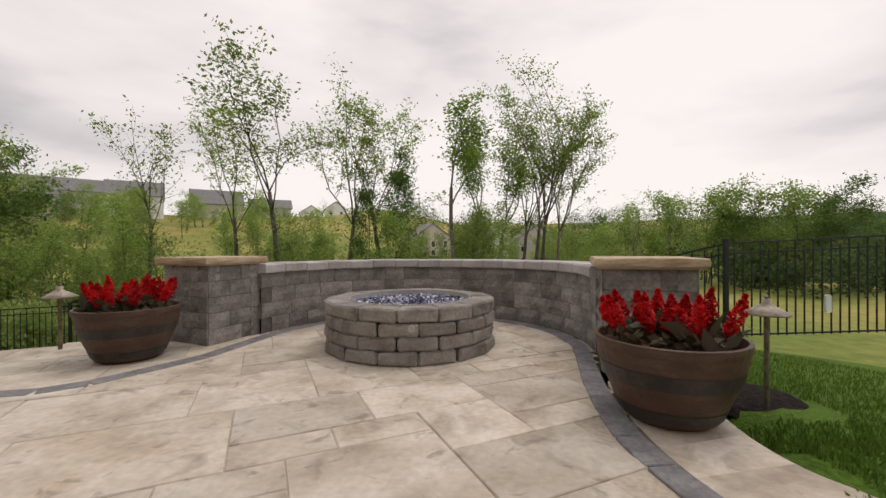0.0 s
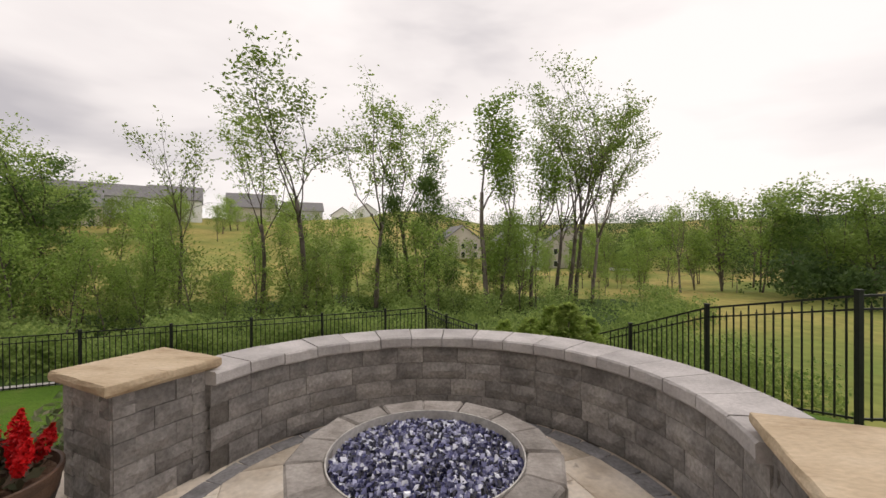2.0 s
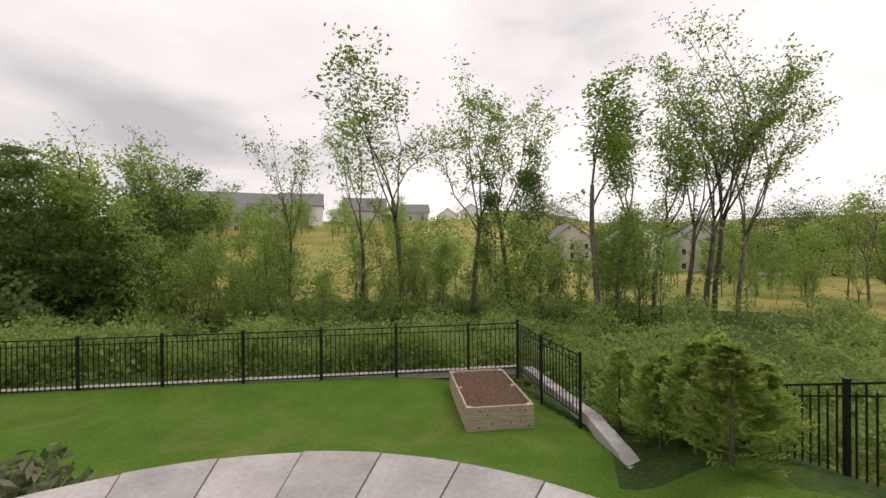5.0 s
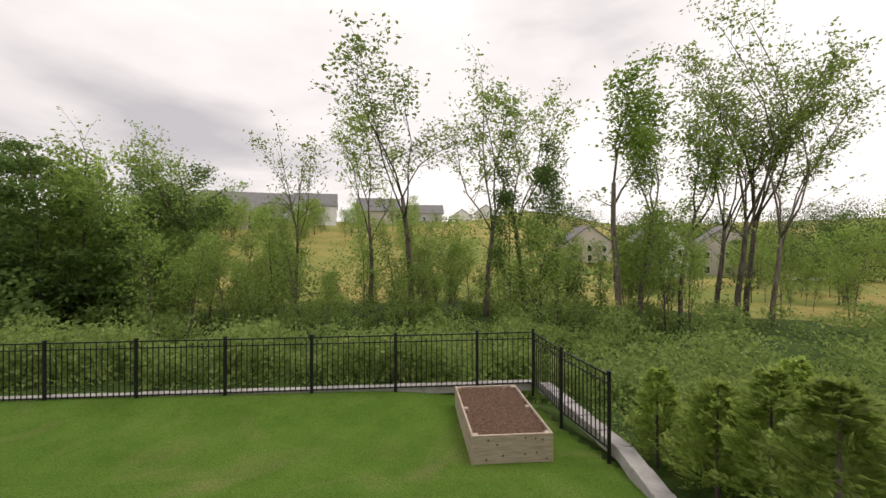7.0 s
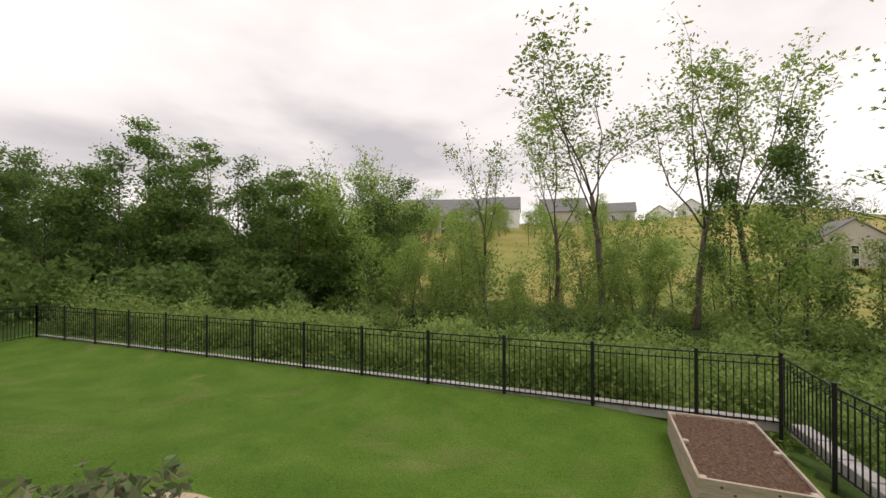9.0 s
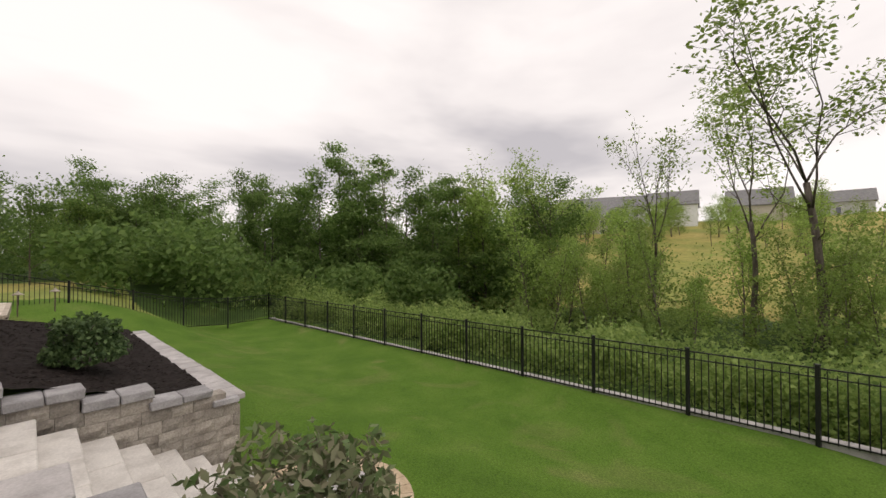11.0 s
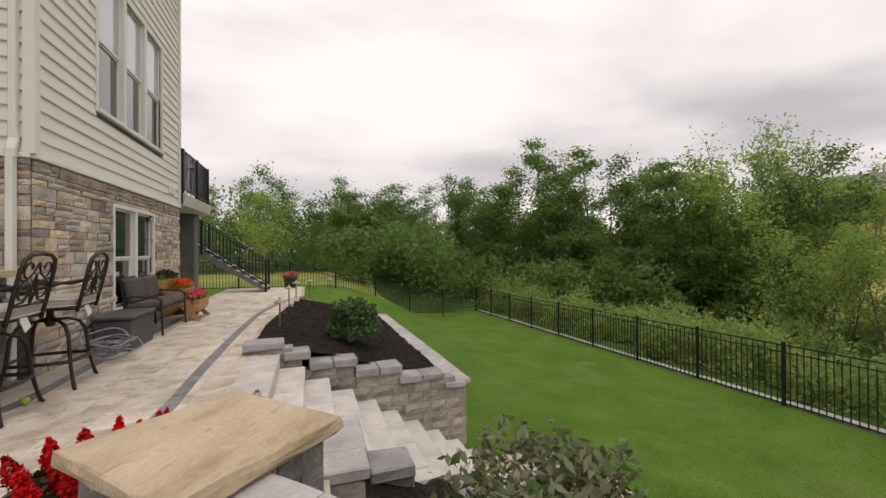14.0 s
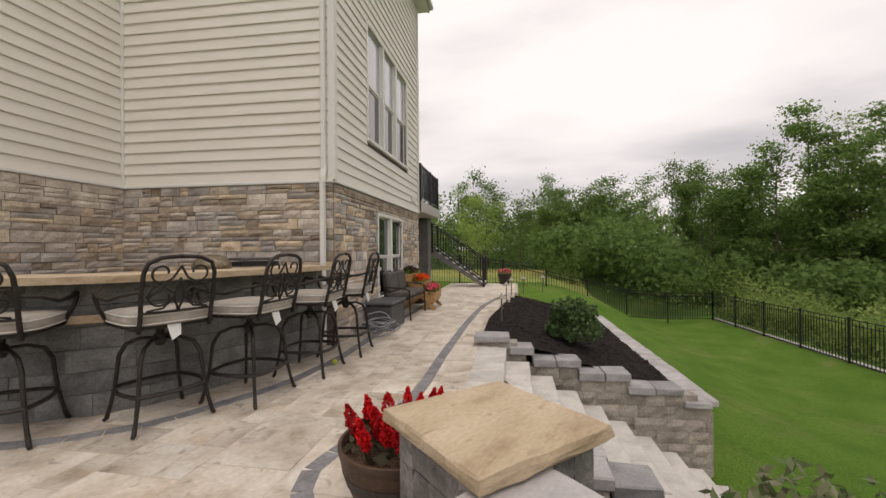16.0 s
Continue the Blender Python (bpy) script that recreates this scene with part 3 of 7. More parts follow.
def band(name, points, width, label):
    """A row of grey pavers set along a line, a hair above the slabs."""
    base = empty(name, label, "paver edging", "", "structure")
    P = [Vector((*p, 0)) for p in points]
    # even steps along the line
    seg, pts = [], [P[0]]
    for a, b in zip(P, P[1:]):
        n = max(1, int((b - a).length / 0.004))
        pts += [a.lerp(b, (i + 1) / n) for i in range(n)]
    r = np.random.default_rng(5)
    shape = fix(mk("paver", *cbox(0.226, width, 0.05, 0.004, 0.0008, r), M_BAND, base))
    first, acc, last = True, 0.0, pts[0]
    start = pts[0]
    for p in pts[1:]:
        if (p - start).length >= 0.228:
            c, d = (p + start) / 2, (p - start)
            m = Matrix.Translation((c.x, c.y, -0.0185)) @ Matrix.Rotation(math.atan2(d.y, d.x), 4, 'Z')
            if first:
                shape.matrix_local = m
                first = False
            else:
                shared("paver", shape.data, m, base)
            start = p
    return base


def arc(r_, a0, a1, n=24, c=RC):
    return [(c[0] + r_ * math.cos(radians(a0 + (a1 - a0) * i / n)), c[1] + r_ * math.sin(radians(a0 + (a1 - a0) * i / n))) for i in range(n + 1)]


def smooth_line(points, n=8):
    P = [Vector((*p, 0)) for p in points]
    out = []
    for i in range(len(P) - 1):
        p0, p1, p2, p3 = P[max(i - 1, 0)], P[i], P[i + 1], P[min(i + 2, len(P) - 1)]
        for k in range(n):
            t = k / n
            q = 0.5 * ((2 * p1) + (p2 - p0) * t + (2 * p0 - 5 * p1 + 4 * p2 - p3) * t * t + (3 * p1 - p0 - 3 * p2 + p3) * t ** 3)
            out.append((q.x, q.y))
    out.append((P[-1].x, P[-1].y))
    return out


# ---------------- walls of stone blocks ----------------
def bend(shape, radius, a0):
    v, f = shape
    out = []
    for x, y, z in v:
        a = a0 - x / radius
        out.append((RC[0] + (radius + y) * math.cos(a), RC[1] + (radius + y) * math.sin(a), z))
    return out, f


def rough(shape, r, amp):
    v, f = shape
    return [tuple(np.array(p) + r.normal(0, amp, 3)) for p in v], f


def gridblock(l, w, h, r, amp, c=0.012):
    """A split-faced block: its two long faces carry a coarse uneven relief."""
    nx, nz = max(2, int(l / 0.07)), 2
    V, F = [], []
    for side in (-1, 1):
        base = len(V)
        for i in range(nx + 1):
            for k in range(nz + 1):
                edge = i in (0, nx) or k in (0, nz)
                x = -l / 2 + l * i / nx
                z = -h / 2 + h * k / nz
                d = (w / 2 - c if edge else w / 2 + r.uniform(-0.4, 1.0) * amp)
                if not edge:
                    x += r.uniform(-0.25, 0.25) * l / nx
                V.append((x, side * d, z))
        for i in range(nx):
            for k in range(nz):
                q = [base + i * (nz + 1) + k, base + (i + 1) * (nz + 1) + k, base + (i + 1) * (nz + 1) + k + 1, base + i * (nz + 1) + k + 1]
                F.append(q)
    n1 = (nx + 1) * (nz + 1)
    ring = [i * (nz + 1) for i in range(nx + 1)] + [nx * (nz + 1) + k for k in range(1, nz + 1)] + [i * (nz + 1) + nz for i in range(nx - 1, -1, -1)] + [k for k in range(nz - 1, 0, -1)]
    for i, a in enumerate(ring):
        b = ring[(i + 1) % len(ring)]
        F.append((a, b, b + n1, a + n1))
    return V, F


def seat_wall():
    wall = empty("wall_round_seat", "curved low seat wall of grey split-faced blocks with pale caps", "wall", "", "structure")
    r = np.random.default_rng(11)
    R0, thick = 1.46, 0.27
    rm = R0 + thick / 2
    a_lo, a_hi = radians(-15), radians(165)
    core = []
    n = 60
    V, F = [], []
    for i in range(n + 1):
        a = a_lo + (a_hi - a_lo) * i / n
        for rr, zz in ((R0 + 0.02, -0.3), (R0 + thick - 0.02, -0.3), (R0 + thick - 0.02, 0.56), (R0 + 0.02, 0.56)):
            V.append((RC[0] + rr * math.cos(a), RC[1] + rr * math.sin(a), zz))
    for i in range(n):
        for k in range(4):
            F.append((4 * i + k, 4 * i + (k + 1) % 4, 4 * i + 4 + (k + 1) % 4, 4 * i + 4 + k))
    part("core", (V, F), M_MORTAR, wall)
    h = 0.143
    for row in range(4):
        a = a_hi - (0.0 if row % 2 else 0.09)
        while a > a_lo + 0.02:
            l = r.choice([0.22, 0.30, 0.38, 0.30])
            da = l / R0
            a2 = max(a - da, a_lo)
            sh = gridblock((a - a2) * R0 - 0.005, thick, h - 0.004, r, 0.012)
            sh = [(x, y, z + row * h + h / 2) for x, y, z in sh[0]], sh[1]
            # the shape is bent round the middle of the fire place
            v = [(RC[0] + (rm + y) * math.cos((a + a2) / 2 - x / R0), RC[1] + (rm + y) * math.sin((a + a2) / 2 - x / R0), z) for x, y, z in sh[0]]
            part("block", (v, sh[1]), M_BLOCK, wall)
            a = a2
    # caps
    nc = 17
    for i in range(nc):
        a0 = a_lo + (a_hi - a_lo) * i / nc
        a1 = a_lo + (a_hi - a_lo) * (i + 1) / nc
        ra, rb = 1.425, 1.80
        V, F = [], []
        m = 4
        dz = r.normal(0, 0.0015)
        for k in range(m + 1):
            a = a0 + 0.0022 + (a1 - a0 - 0.0044) * k / m
            e = r.uniform(-0.006, 0.006)
            for rr, zz in ((ra + 0.008 + e, 0.573), (rb - 0.008, 0.573), (rb, 0.582), (rb, 0.652), (rb - 0.008, 0.66), (ra + 0.010, 0.66), (ra + e, 0.648), (ra + e * 0.5, 0.585)):
                V.append((RC[0] + rr * math.cos(a), RC[1] + rr * math.sin(a), zz + dz))
        for k in range(m):
            for q in range(8):
                F.append((8 * k + q, 8 * k + (q + 1) % 8, 8 * k + 8 + (q + 1) % 8, 8 * k + 8 + q))
        F.append(tuple(range(8)))
        F.append(tuple(8 * m + q for q in range(8)))
        part("cap_stone", (V, F), M_CAP, wall)
    return wall


def slab_cap(w, d, h, r, n=7):
    """A stone slab with flat top and chipped, uneven edges."""
    per = []
    for i in range(n):
        per.append((-w / 2 + w * i / n, -d / 2))
    for i in range(n):
        per.append((w / 2, -d / 2 + d * i / n))
    for i in range(n):
        per.append((w / 2 - w * i / n, d / 2))
    for i in range(n):
        per.append((-w / 2, d / 2 - d * i / n))
    V, m = [], len(per)
    lev = [(0.0, 0.93), (0.30, 0.992), (0.62, 1.0), (0.92, 0.985), (1.0, 0.965)]
    for li, (t, s) in enumerate(lev):
        for i, (x, y) in enumerate(per):
            j = 1 + r.normal(0, 0.006 if 0 < li < 4 else 0.004)
            V.append((x * s * j, y * s * j, t * h + (r.normal(0, 0.004) if 0 < li < 4 else 0)))
    F = []
    for a in range(len(lev) - 1):
        for i in range(m):
            k = (i + 1) % m
            F.append((a * m + i, a * m + k, (a + 1) * m + k, (a + 1) * m + i))
    F.append(tuple(range(m))[::-1])
    F.append(tuple((len(lev) - 1) * m + i for i in range(m)))
    return V, F


def pillar(at, ang, seed, label):
    r = np.random.default_rng(seed)
    ob = empty("stone_pillar", label, "pillar", "pillars at the ends of the seat wall", at=(at[0], at[1], 0))
    ob.rotation_euler = (0, 0, radians(ang))
    s, h = 0.55, 0.133
    for row in range(5):
        z = row * h + h / 2
        if row % 2:
            spans = [(0, 0.22), (0.22, s)]
        else:
            spans = [(0, 0.34), (0.34, s)]
        for side in range(4):
            for a, b in spans:
                l = b - a
                sh = gridblock(l - 0.004, 0.13, h - 0.004, r, 0.010)
                off = -s / 2 + (a + b) / 2
                m = Matrix.Rotation(side * math.pi / 2, 4, 'Z') @ Matrix.Translation((off + (0.0 if side % 2 else 0.0), -s / 2 + 0.065 + r.normal(0, 0.002), z))
                p = part("block", sh, M_BLOCK, ob, m=m)
    part("core", cbox(s - 0.06, s - 0.06, 0.66, 0.01), M_MORTAR, ob, m=Matrix.Translation((0, 0, 0.33)))
    cap = part("cap_slab", slab_cap(0.645, 0.645, 0.068, r), M_TAN, ob, "tan sandstone slab with chipped edges", m=Matrix.Translation((0, 0, 0.665)))
    return ob


def fire_pit():
    ob = empty("fire_pit", "round fire pit of tumbled grey blocks filled with blue fire glass", "fire pit", at=(-0.275, 3.40, 0))
    r = np.random.default_rng(21)
    ro, ri = 0.70, 0.51
    rows = 4
    h = 0.395 / rows
    n = 15
    for row in range(rows):
        for i in range(n):
            a = 2 * math.pi * (i + (0.5 if row % 2 else 0)) / n + 0.05 + r.normal(0, 0.01)
            l = 2 * math.pi * ro / n * r.uniform(0.965, 0.985)
            w_ = ro - ri
            v, f = cbox(l, w_, h - 0.003, 0.016 if row < rows - 1 else 0.013, 0.003, r)
            # curved outer face: split lengthwise
            out = []
            for x, y, z in v:
                rr = (ro + ri) / 2 + y + r.normal(0, 0.002)
                t = a + x / ro * (1.0 if y > 0 else 1.0)
                out.append((rr * math.cos(t), rr * math.sin(t), z + row * h + h / 2))
            part("pit_block" if row < rows - 1 else "cap_block", (out, f), M_PIT, ob)
    part("steel_ring", lathe([(0.500, 0.20), (0.507, 0.20), (0.507, 0.398), (0.500, 0.398), (0.500, 0.20)], 48), M_FASCIA, ob, "thin steel liner ring")
    part("burner_pan", lathe([(0.0, 0.325), (0.49, 0.325), (0.49, 0.30), (0, 0.30)], 40), M_BLACK, ob)
    part("gas_key_valve", join(tube([(0.06, -0.722, 0.262), (0.06, -0.68, 0.262)], 0.024, 12), tube([(0.06, -0.735, 0.262), (0.06, -0.69, 0.262)], 0.009, 8)), M_FASCIA, ob, "small round key valve cover")
    # fire glass
    V, F, k = [], [], 0
    for i in range(3400):
        rr, t = 0.49 * math.sqrt(r.uniform()), r.uniform(0, 2 * math.pi)
        s = r.uniform(0.009, 0.0165)
        c = np.array([rr * math.cos(t), rr * math.sin(t), 0.337 + 0.028 * (1 - (rr / 0.5) ** 2) + r.uniform(-0.008, 0.012)])
        q = r.normal(size=(4, 3))
        base = [c + s * np.array(p) for p in ((1, 0, -.4), (-.5, .87, -.4), (-.5, -.87, -.4), (.2, .1, .9), (.9, .5, .5), (-.6, .3, .7))]
        base = [b + r.normal(0, 0.28 * s, 3) for b in base]
        V += [tuple(b) for b in base]
        F += [(k, k + 1, k + 4), (k + 1, k + 5, k + 4), (k + 1, k + 2, k + 5), (k + 2, k + 3, k + 5), (k, k + 4, k + 3), (k, k + 3, k + 2), (k + 3, k + 4, k + 5)]
        k += 6
    g = mk("fire_glass", V, F, M_GLASS, ob, "crushed blue and white fire glass")
    fix(g)
    tagged(g, kind="stuff")
    return ob


# ---------------- fence ----------------
def fence(label, posts, H=1.46):
    """posts: ground places; panels between neighbours follow the slope."""
    ob = empty("metal_fence", label, "fence", "black metal fences")
    TOP = H - 0.06
    grow_ = H - 1.46
    pv = fix(mk("post", *join(moved(cbox(0.065, 0.065, H + 0.25, 0.004), Matrix.Translation((0, 0, H / 2 - 0.125))),
                             moved(cbox(0.08, 0.08, 0.02, 0.004), Matrix.Translation((0, 0, H + 0.008)))), M_BLACK, ob))
    tall = bpy.data.meshes.new("picket_tall")
    v, f = cbox(0.019, 0.019, 1.33 + grow_, 0.002)
    tall.from_pydata(v, [], f)
    tall.materials.append(M_BLACK)
    short = bpy.data.meshes.new("picket_short")
    v, f = join(cbox(0.019, 0.019, 1.21 + grow_, 0.002), moved(cbox(0.012, 0.012, 0.05, 0.004), Matrix.Translation((0, 0, 0.62 + grow_ / 2))))
    short.from_pydata(v, [], f)
    short.materials.append(M_BLACK)
    pts = [Vector(p) for p in posts]
    for i, p in enumerate(pts):
        if i == 0:
            pv.matrix_local = Matrix.Translation(p)
        else:
            shared("post", pv.data, Matrix.Translation(p), ob)
    for a, b in zip(pts, pts[1:]):
        d = b - a
        flat = Vector((d.x, d.y, 0))
        ang = math.atan2(d.y, d.x)
        for z, w_ in ((TOP, 0.034), (TOP - 0.16, 0.028), (0.10, 0.030)):
            part("rail", tube([a + Vector((0, 0, z)), b + Vector((0, 0, z))], w_ * 0.6, 4), M_BLACK, ob)
        n = max(2, int(round(flat.length / 0.128)))
        for k in range(1, n):
            q = a.lerp(b, k / n)
            if k % 2:
                m = Matrix.Translation((q.x, q.y, q.z + 0.07 + 0.665 + grow_ / 2)) @ Matrix.Rotation(ang, 4, 'Z')
                shared("picket", tall, m, ob)
            else:
                m = Matrix.Translation((q.x, q.y, q.z + 0.07 + 0.605 + grow_ / 2)) @ Matrix.Rotation(ang, 4, 'Z')
                shared("picket", short, m, ob)
    return ob


def at_ground(p, dz=0.0):
    return (p[0], p[1], gz(p[0], p[1]) + dz)


def fences():
    f1 = Vector((-3.013, 14.88, 0))
    stepv = Vector((-1.868, -0.888, 0))
    line = [(-1.70, 15.51, -2.10)]
    for i in range(13):
        p = f1 + stepv * i
        line.append((p.x, p.y, -2.12 - 0.016 * i))
    end = line[-1]
    fence("black metal picket fence along the back of the lawn", line)
    fence("short black metal fence run down the lawn corner", [(-1.70, 15.51, -2.10), (-0.86, 13.92, -2.13), (0.06, 12.72, -2.20)])
    side = [end, (-24.0, 2.35, -2.30), (-22.3, 0.72, -2.05), (-20.9, -0.8, -1.55), (-19.6, -2.4, -1.05), (-18.6, -4.2, -0.55), (-17.8, -6.2, -0.30), (-17.2, -8.2, -0.30), (-16.6, -10.2, -0.3)]
    fence("black metal fence climbing the slope at the yard's end", side)
    fence("black metal fence on the sloping side lawn", [(9.3, 5.95, -0.50), (6.95, 6.2, -0.60), (4.52, 6.45, -0.72), (3.95, 8.53, -1.18), (3.35, 10.3, -1.85), (2.75, 12.0, -2.5)], 1.62)
    # pale curb under the back fence
    curb = empty("concrete_curb", "pale concrete curb strip under the back fence", "curb", "", "structure")
    P = [Vector(p) for p in line] 
    out = W * 0.14
    for a, b in zip(P, P[1:]):
        d = b - a
        m = Matrix.Translation((a + b) / 2 + out + Vector((0, 0, 0.0))) @ Matrix.Rotation(math.atan2(d.y, d.x), 4, 'Z')
        part("curb_block", cbox(d.length - 0.006, 0.2, 0.22, 0.01), M_CAP, curb, m=m)
    S = [Vector((-1.55, 15.5, -2.1)), Vector((0.20, 12.72, -2.2)), Vector((0.62, 11.35, -2.15)), Vector((1.0, 9.9, -2.1))]
    for a, b in zip(S, S[1:]):
        d = b - a
        n = int(d.length / 0.6)
        for k in range(n):
            p = a.lerp(b, (k + 0.5) / n) + Vector((0.12, 0.06, 0.02))
            m = Matrix.Translation(p) @ Matrix.Rotation(math.atan2(d.y, d.x), 4, 'Z')
            part("curb_block", cbox(d.length / n - 0.006, 0.30, 0.24, 0.01), M_CAP, curb, m=m)


# ---------------- steps, mulch bed ----------------
def steps():
    ob = empty("garden_steps", "pale stone steps leading from the patio to the lawn", "steps", "", "structure")
    r = np.random.default_rng(31)
    rise, run = 0.188, 0.316
    a0, a1 = -2.25, 0.16
    for k in range(10):
        o1 = 2.51 + run * k
        o0 = 2.15 if k == 0 else o1 - run - 0.02
        z = -rise * k + 0.004
        h = rise - 0.004
        cuts = [a0, a0 + r.uniform(0.6, 0.9), a0 + r.uniform(1.3, 1.7), a1]
        for c0, c1 in zip(cuts, cuts[1:]):
            p = plan((c0 + c1) / 2, (o0 + o1) / 2, z - h / 2)
            m = Matrix.Translation(p) @ Matrix.Rotation(YAW, 4, 'Z')
            part("step_block", cbox(c1 - c0 - 0.006, o1 - o0 + 0.03, h, 0.012, 0.003, r), M_STEP, ob, m=m)
    return ob


def block_run(parent, a, b, z_of_top, depth, r, material=None, h=0.15, lo=-1.9, cap=None):
    """Courses of blocks from a to b (ground plan), up to z_of_top(t), t from 0 to 1."""
    d = b - a
    L = d.length
    ang = math.atan2(d.y, d.x)
    row, z = 0, lo
    zmax = max(z_of_top(0), z_of_top(1))
    while z < zmax:
        x = -0.12 if row % 2 else 0.0
        while x < L - 0.03:
            l = r.choice([0.25, 0.33, 0.42])
            x0, x1 = max(x, 0), min(x + l, L)
            if x1 - x0 > 0.04 and z + h * 0.6 < z_of_top((x0 + x1) / 2 / L):
                c = a + d * ((x0 + x1) / 2 / L)
                part("block", gridblock(x1 - x0 - 0.004, depth, h - 0.004, r, 0.012), material or M_BLOCK, parent,
                     m=Matrix.Translation((c.x, c.y, z + h / 2)) @ Matrix.Rotation(ang, 4, 'Z'))
            x += l
        z += h
        row += 1


def mulch_bed():
    r = np.random.default_rng(41)
    wall = empty("wall_steps_cheek", "stepped retaining wall of grey-tan blocks beside the steps", "wall", "", "structure")
    ends = [(0.0, 0.162, 0.15), (0.158, 0.268, 0.0), (0.262, 0.468, -0.165), (0.46, 0.675, -0.335), (0.66, 0.89, -0.52), (0.89, 1.0, -0.70)]
    course = 0.168

    def top(t):
        return 0.054 - course * sum(t > e[1] for e in ends[:-1])
    a, b = plan(0.36, 2.05), plan(0.50, 5.25)
    block_run(wall, a, b, top, 0.26, r, M_BARWALL, course, 0.054 - 12 * course)
    d = b - a
    ang = math.atan2(d.y, d.x)
    for k, (t0, t1, zt) in enumerate(ends):
        low = 0.054 - course * k
        z = (zt + low) / 2
        n = 1 if t1 - t0 < 0.17 else 2
        for i in range(n):
            u0, u1 = t0 + (t1 - t0) * i / n, t0 + (t1 - t0) * (i + 1) / n
            c = a + d * ((u0 + u1) / 2)
            part("cap_stone", cbox((u1 - u0) * d.length - 0.006, 0.36, zt - low, 0.012, 0.004, r), M_BANDCAP, wall,
                 m=Matrix.Translation((c.x, c.y, z)) @ Matrix.Rotation(ang, 4, 'Z'))
    wall2 = empty("wall_mulch_bed", "low retaining wall with pale caps between bed and lawn", "wall", "", "structure")
    a2, b2 = plan(0.42, 5.18), plan(7.6, 5.12)
    block_run(wall2, a2, plan(2.6, 5.16), lambda t: -0.78, 0.26, r, M_BARWALL)
    part("core", cbox(5.2, 0.24, 1.1, 0.01), M_BARWALL, wall2, m=Matrix.Translation(plan(5.1, 5.13, -1.34)) @ Matrix.Rotation(YAW, 4, 'Z'))
    n = 17
    for i in range(n):
        c = a2.lerp(b2, (i + 0.5) / n)
        part("cap_stone", cbox((b2 - a2).length / n - 0.006, 0.40, 0.09, 0.012, 0.004, r), M_CAP, wall2,
             m=Matrix.Translation((c.x, c.y, -0.735 + r.normal(0, 0.003))) @ Matrix.Rotation(YAW, 4, 'Z'))
    # mulch surface
    V, F = [], []
    na, no = 60, 26
    for i in range(na + 1):
        al = 0.5 + 7.5 * i / na
        o0 = 2.13 + 0.10 * max(0, al - 2.5)
        o0 = min(o0, 4.6)
        if al > 7:
            o0 += (al - 7) * 1.2
        for j in range(no + 1):
            o = o0 + (5.02 - o0) * j / no
            t = j / no
            z = 0.02 - 0.70 * smoothstep(0.0, 1.0, (o - 2.1) / 3.0) + 0.05 * math.sin(math.pi * t) + r.normal(0, 0.012)
            p = plan(al, o)
            V.append((p.x, p.y, float(z)))
    for i in range(na):
        for j in range(no):
            q = i * (no + 1) + j
            F.append((q, q + no + 1, q + no + 2, q + 1))
    mb = mk("mulch_bed", V, F, M_MULCH, None, smooth=False)
    fix(mb)
    tagged(mb, "dark bark mulch bed sloping from patio to lawn", "mulch bed", "", "structure")
    V, F = [], []
    for i in range(1100):
        al, o = r.uniform(0.6, 7.2), r.uniform(2.3, 4.95)
        if o < 2.2 + 0.10 * max(0, al - 2.5):
            continue
        z = 0.05 - 0.70 * float(smoothstep(0.0, 1.0, (o - 2.1) / 3.0)) + 0.03
        p = plan(al, o, z)
        sh = moved(cbox(r.uniform(0.02, 0.07), r.uniform(0.008, 0.02), 0.008, 0.002), Matrix.Translation(p) @ Euler(tuple(r.uniform(-0.5, 0.5, 2)) + (r.uniform(0, 6),)).to_matrix().to_4x4())
        k = len(V)
        V += sh[0]
        F += [tuple(q + k for q in f) for f in sh[1]]
    chips = mk("bark_chips", V, F, M_MULCH)
    tagged(chips, "loose dark bark chips lying on the mulch bed", "bark chips", "", "stuff")


# ---------------- the house ----------------
def frame_of(origin, direction):
    """Local x along the wall, y out of it, z up."""
    d = direction.normalized()
    nrm = Vector((-d.y, d.x, 0))
    m = Matrix(((d.x, nrm.x, 0, origin.x), (d.y, nrm.y, 0, origin.y), (0, 0, 1, origin.z), (0, 0, 0, 1)))
    return m


def lap(length, h, t=0.024):
    """One siding course: thick at its lower edge, thin at the top; outer side towards -y."""
    V = []
    for x in (0, length):
        V += [(x, 0, 0.0), (x, -t - 0.006, 0.0), (x, -t - 0.008, 0.012), (x, -0.008, h), (x, 0, h)]
    F = [(0, 1, 6, 5), (1, 2, 7, 6), (2, 3, 8, 7), (3, 4, 9, 8), (4, 0, 5, 9), (0, 4, 3, 2, 1), (5, 6, 7, 8, 9)]
    return V, F


STONE_TOP, LAP_H, EAVE = 2.43, 0.173, 8.2


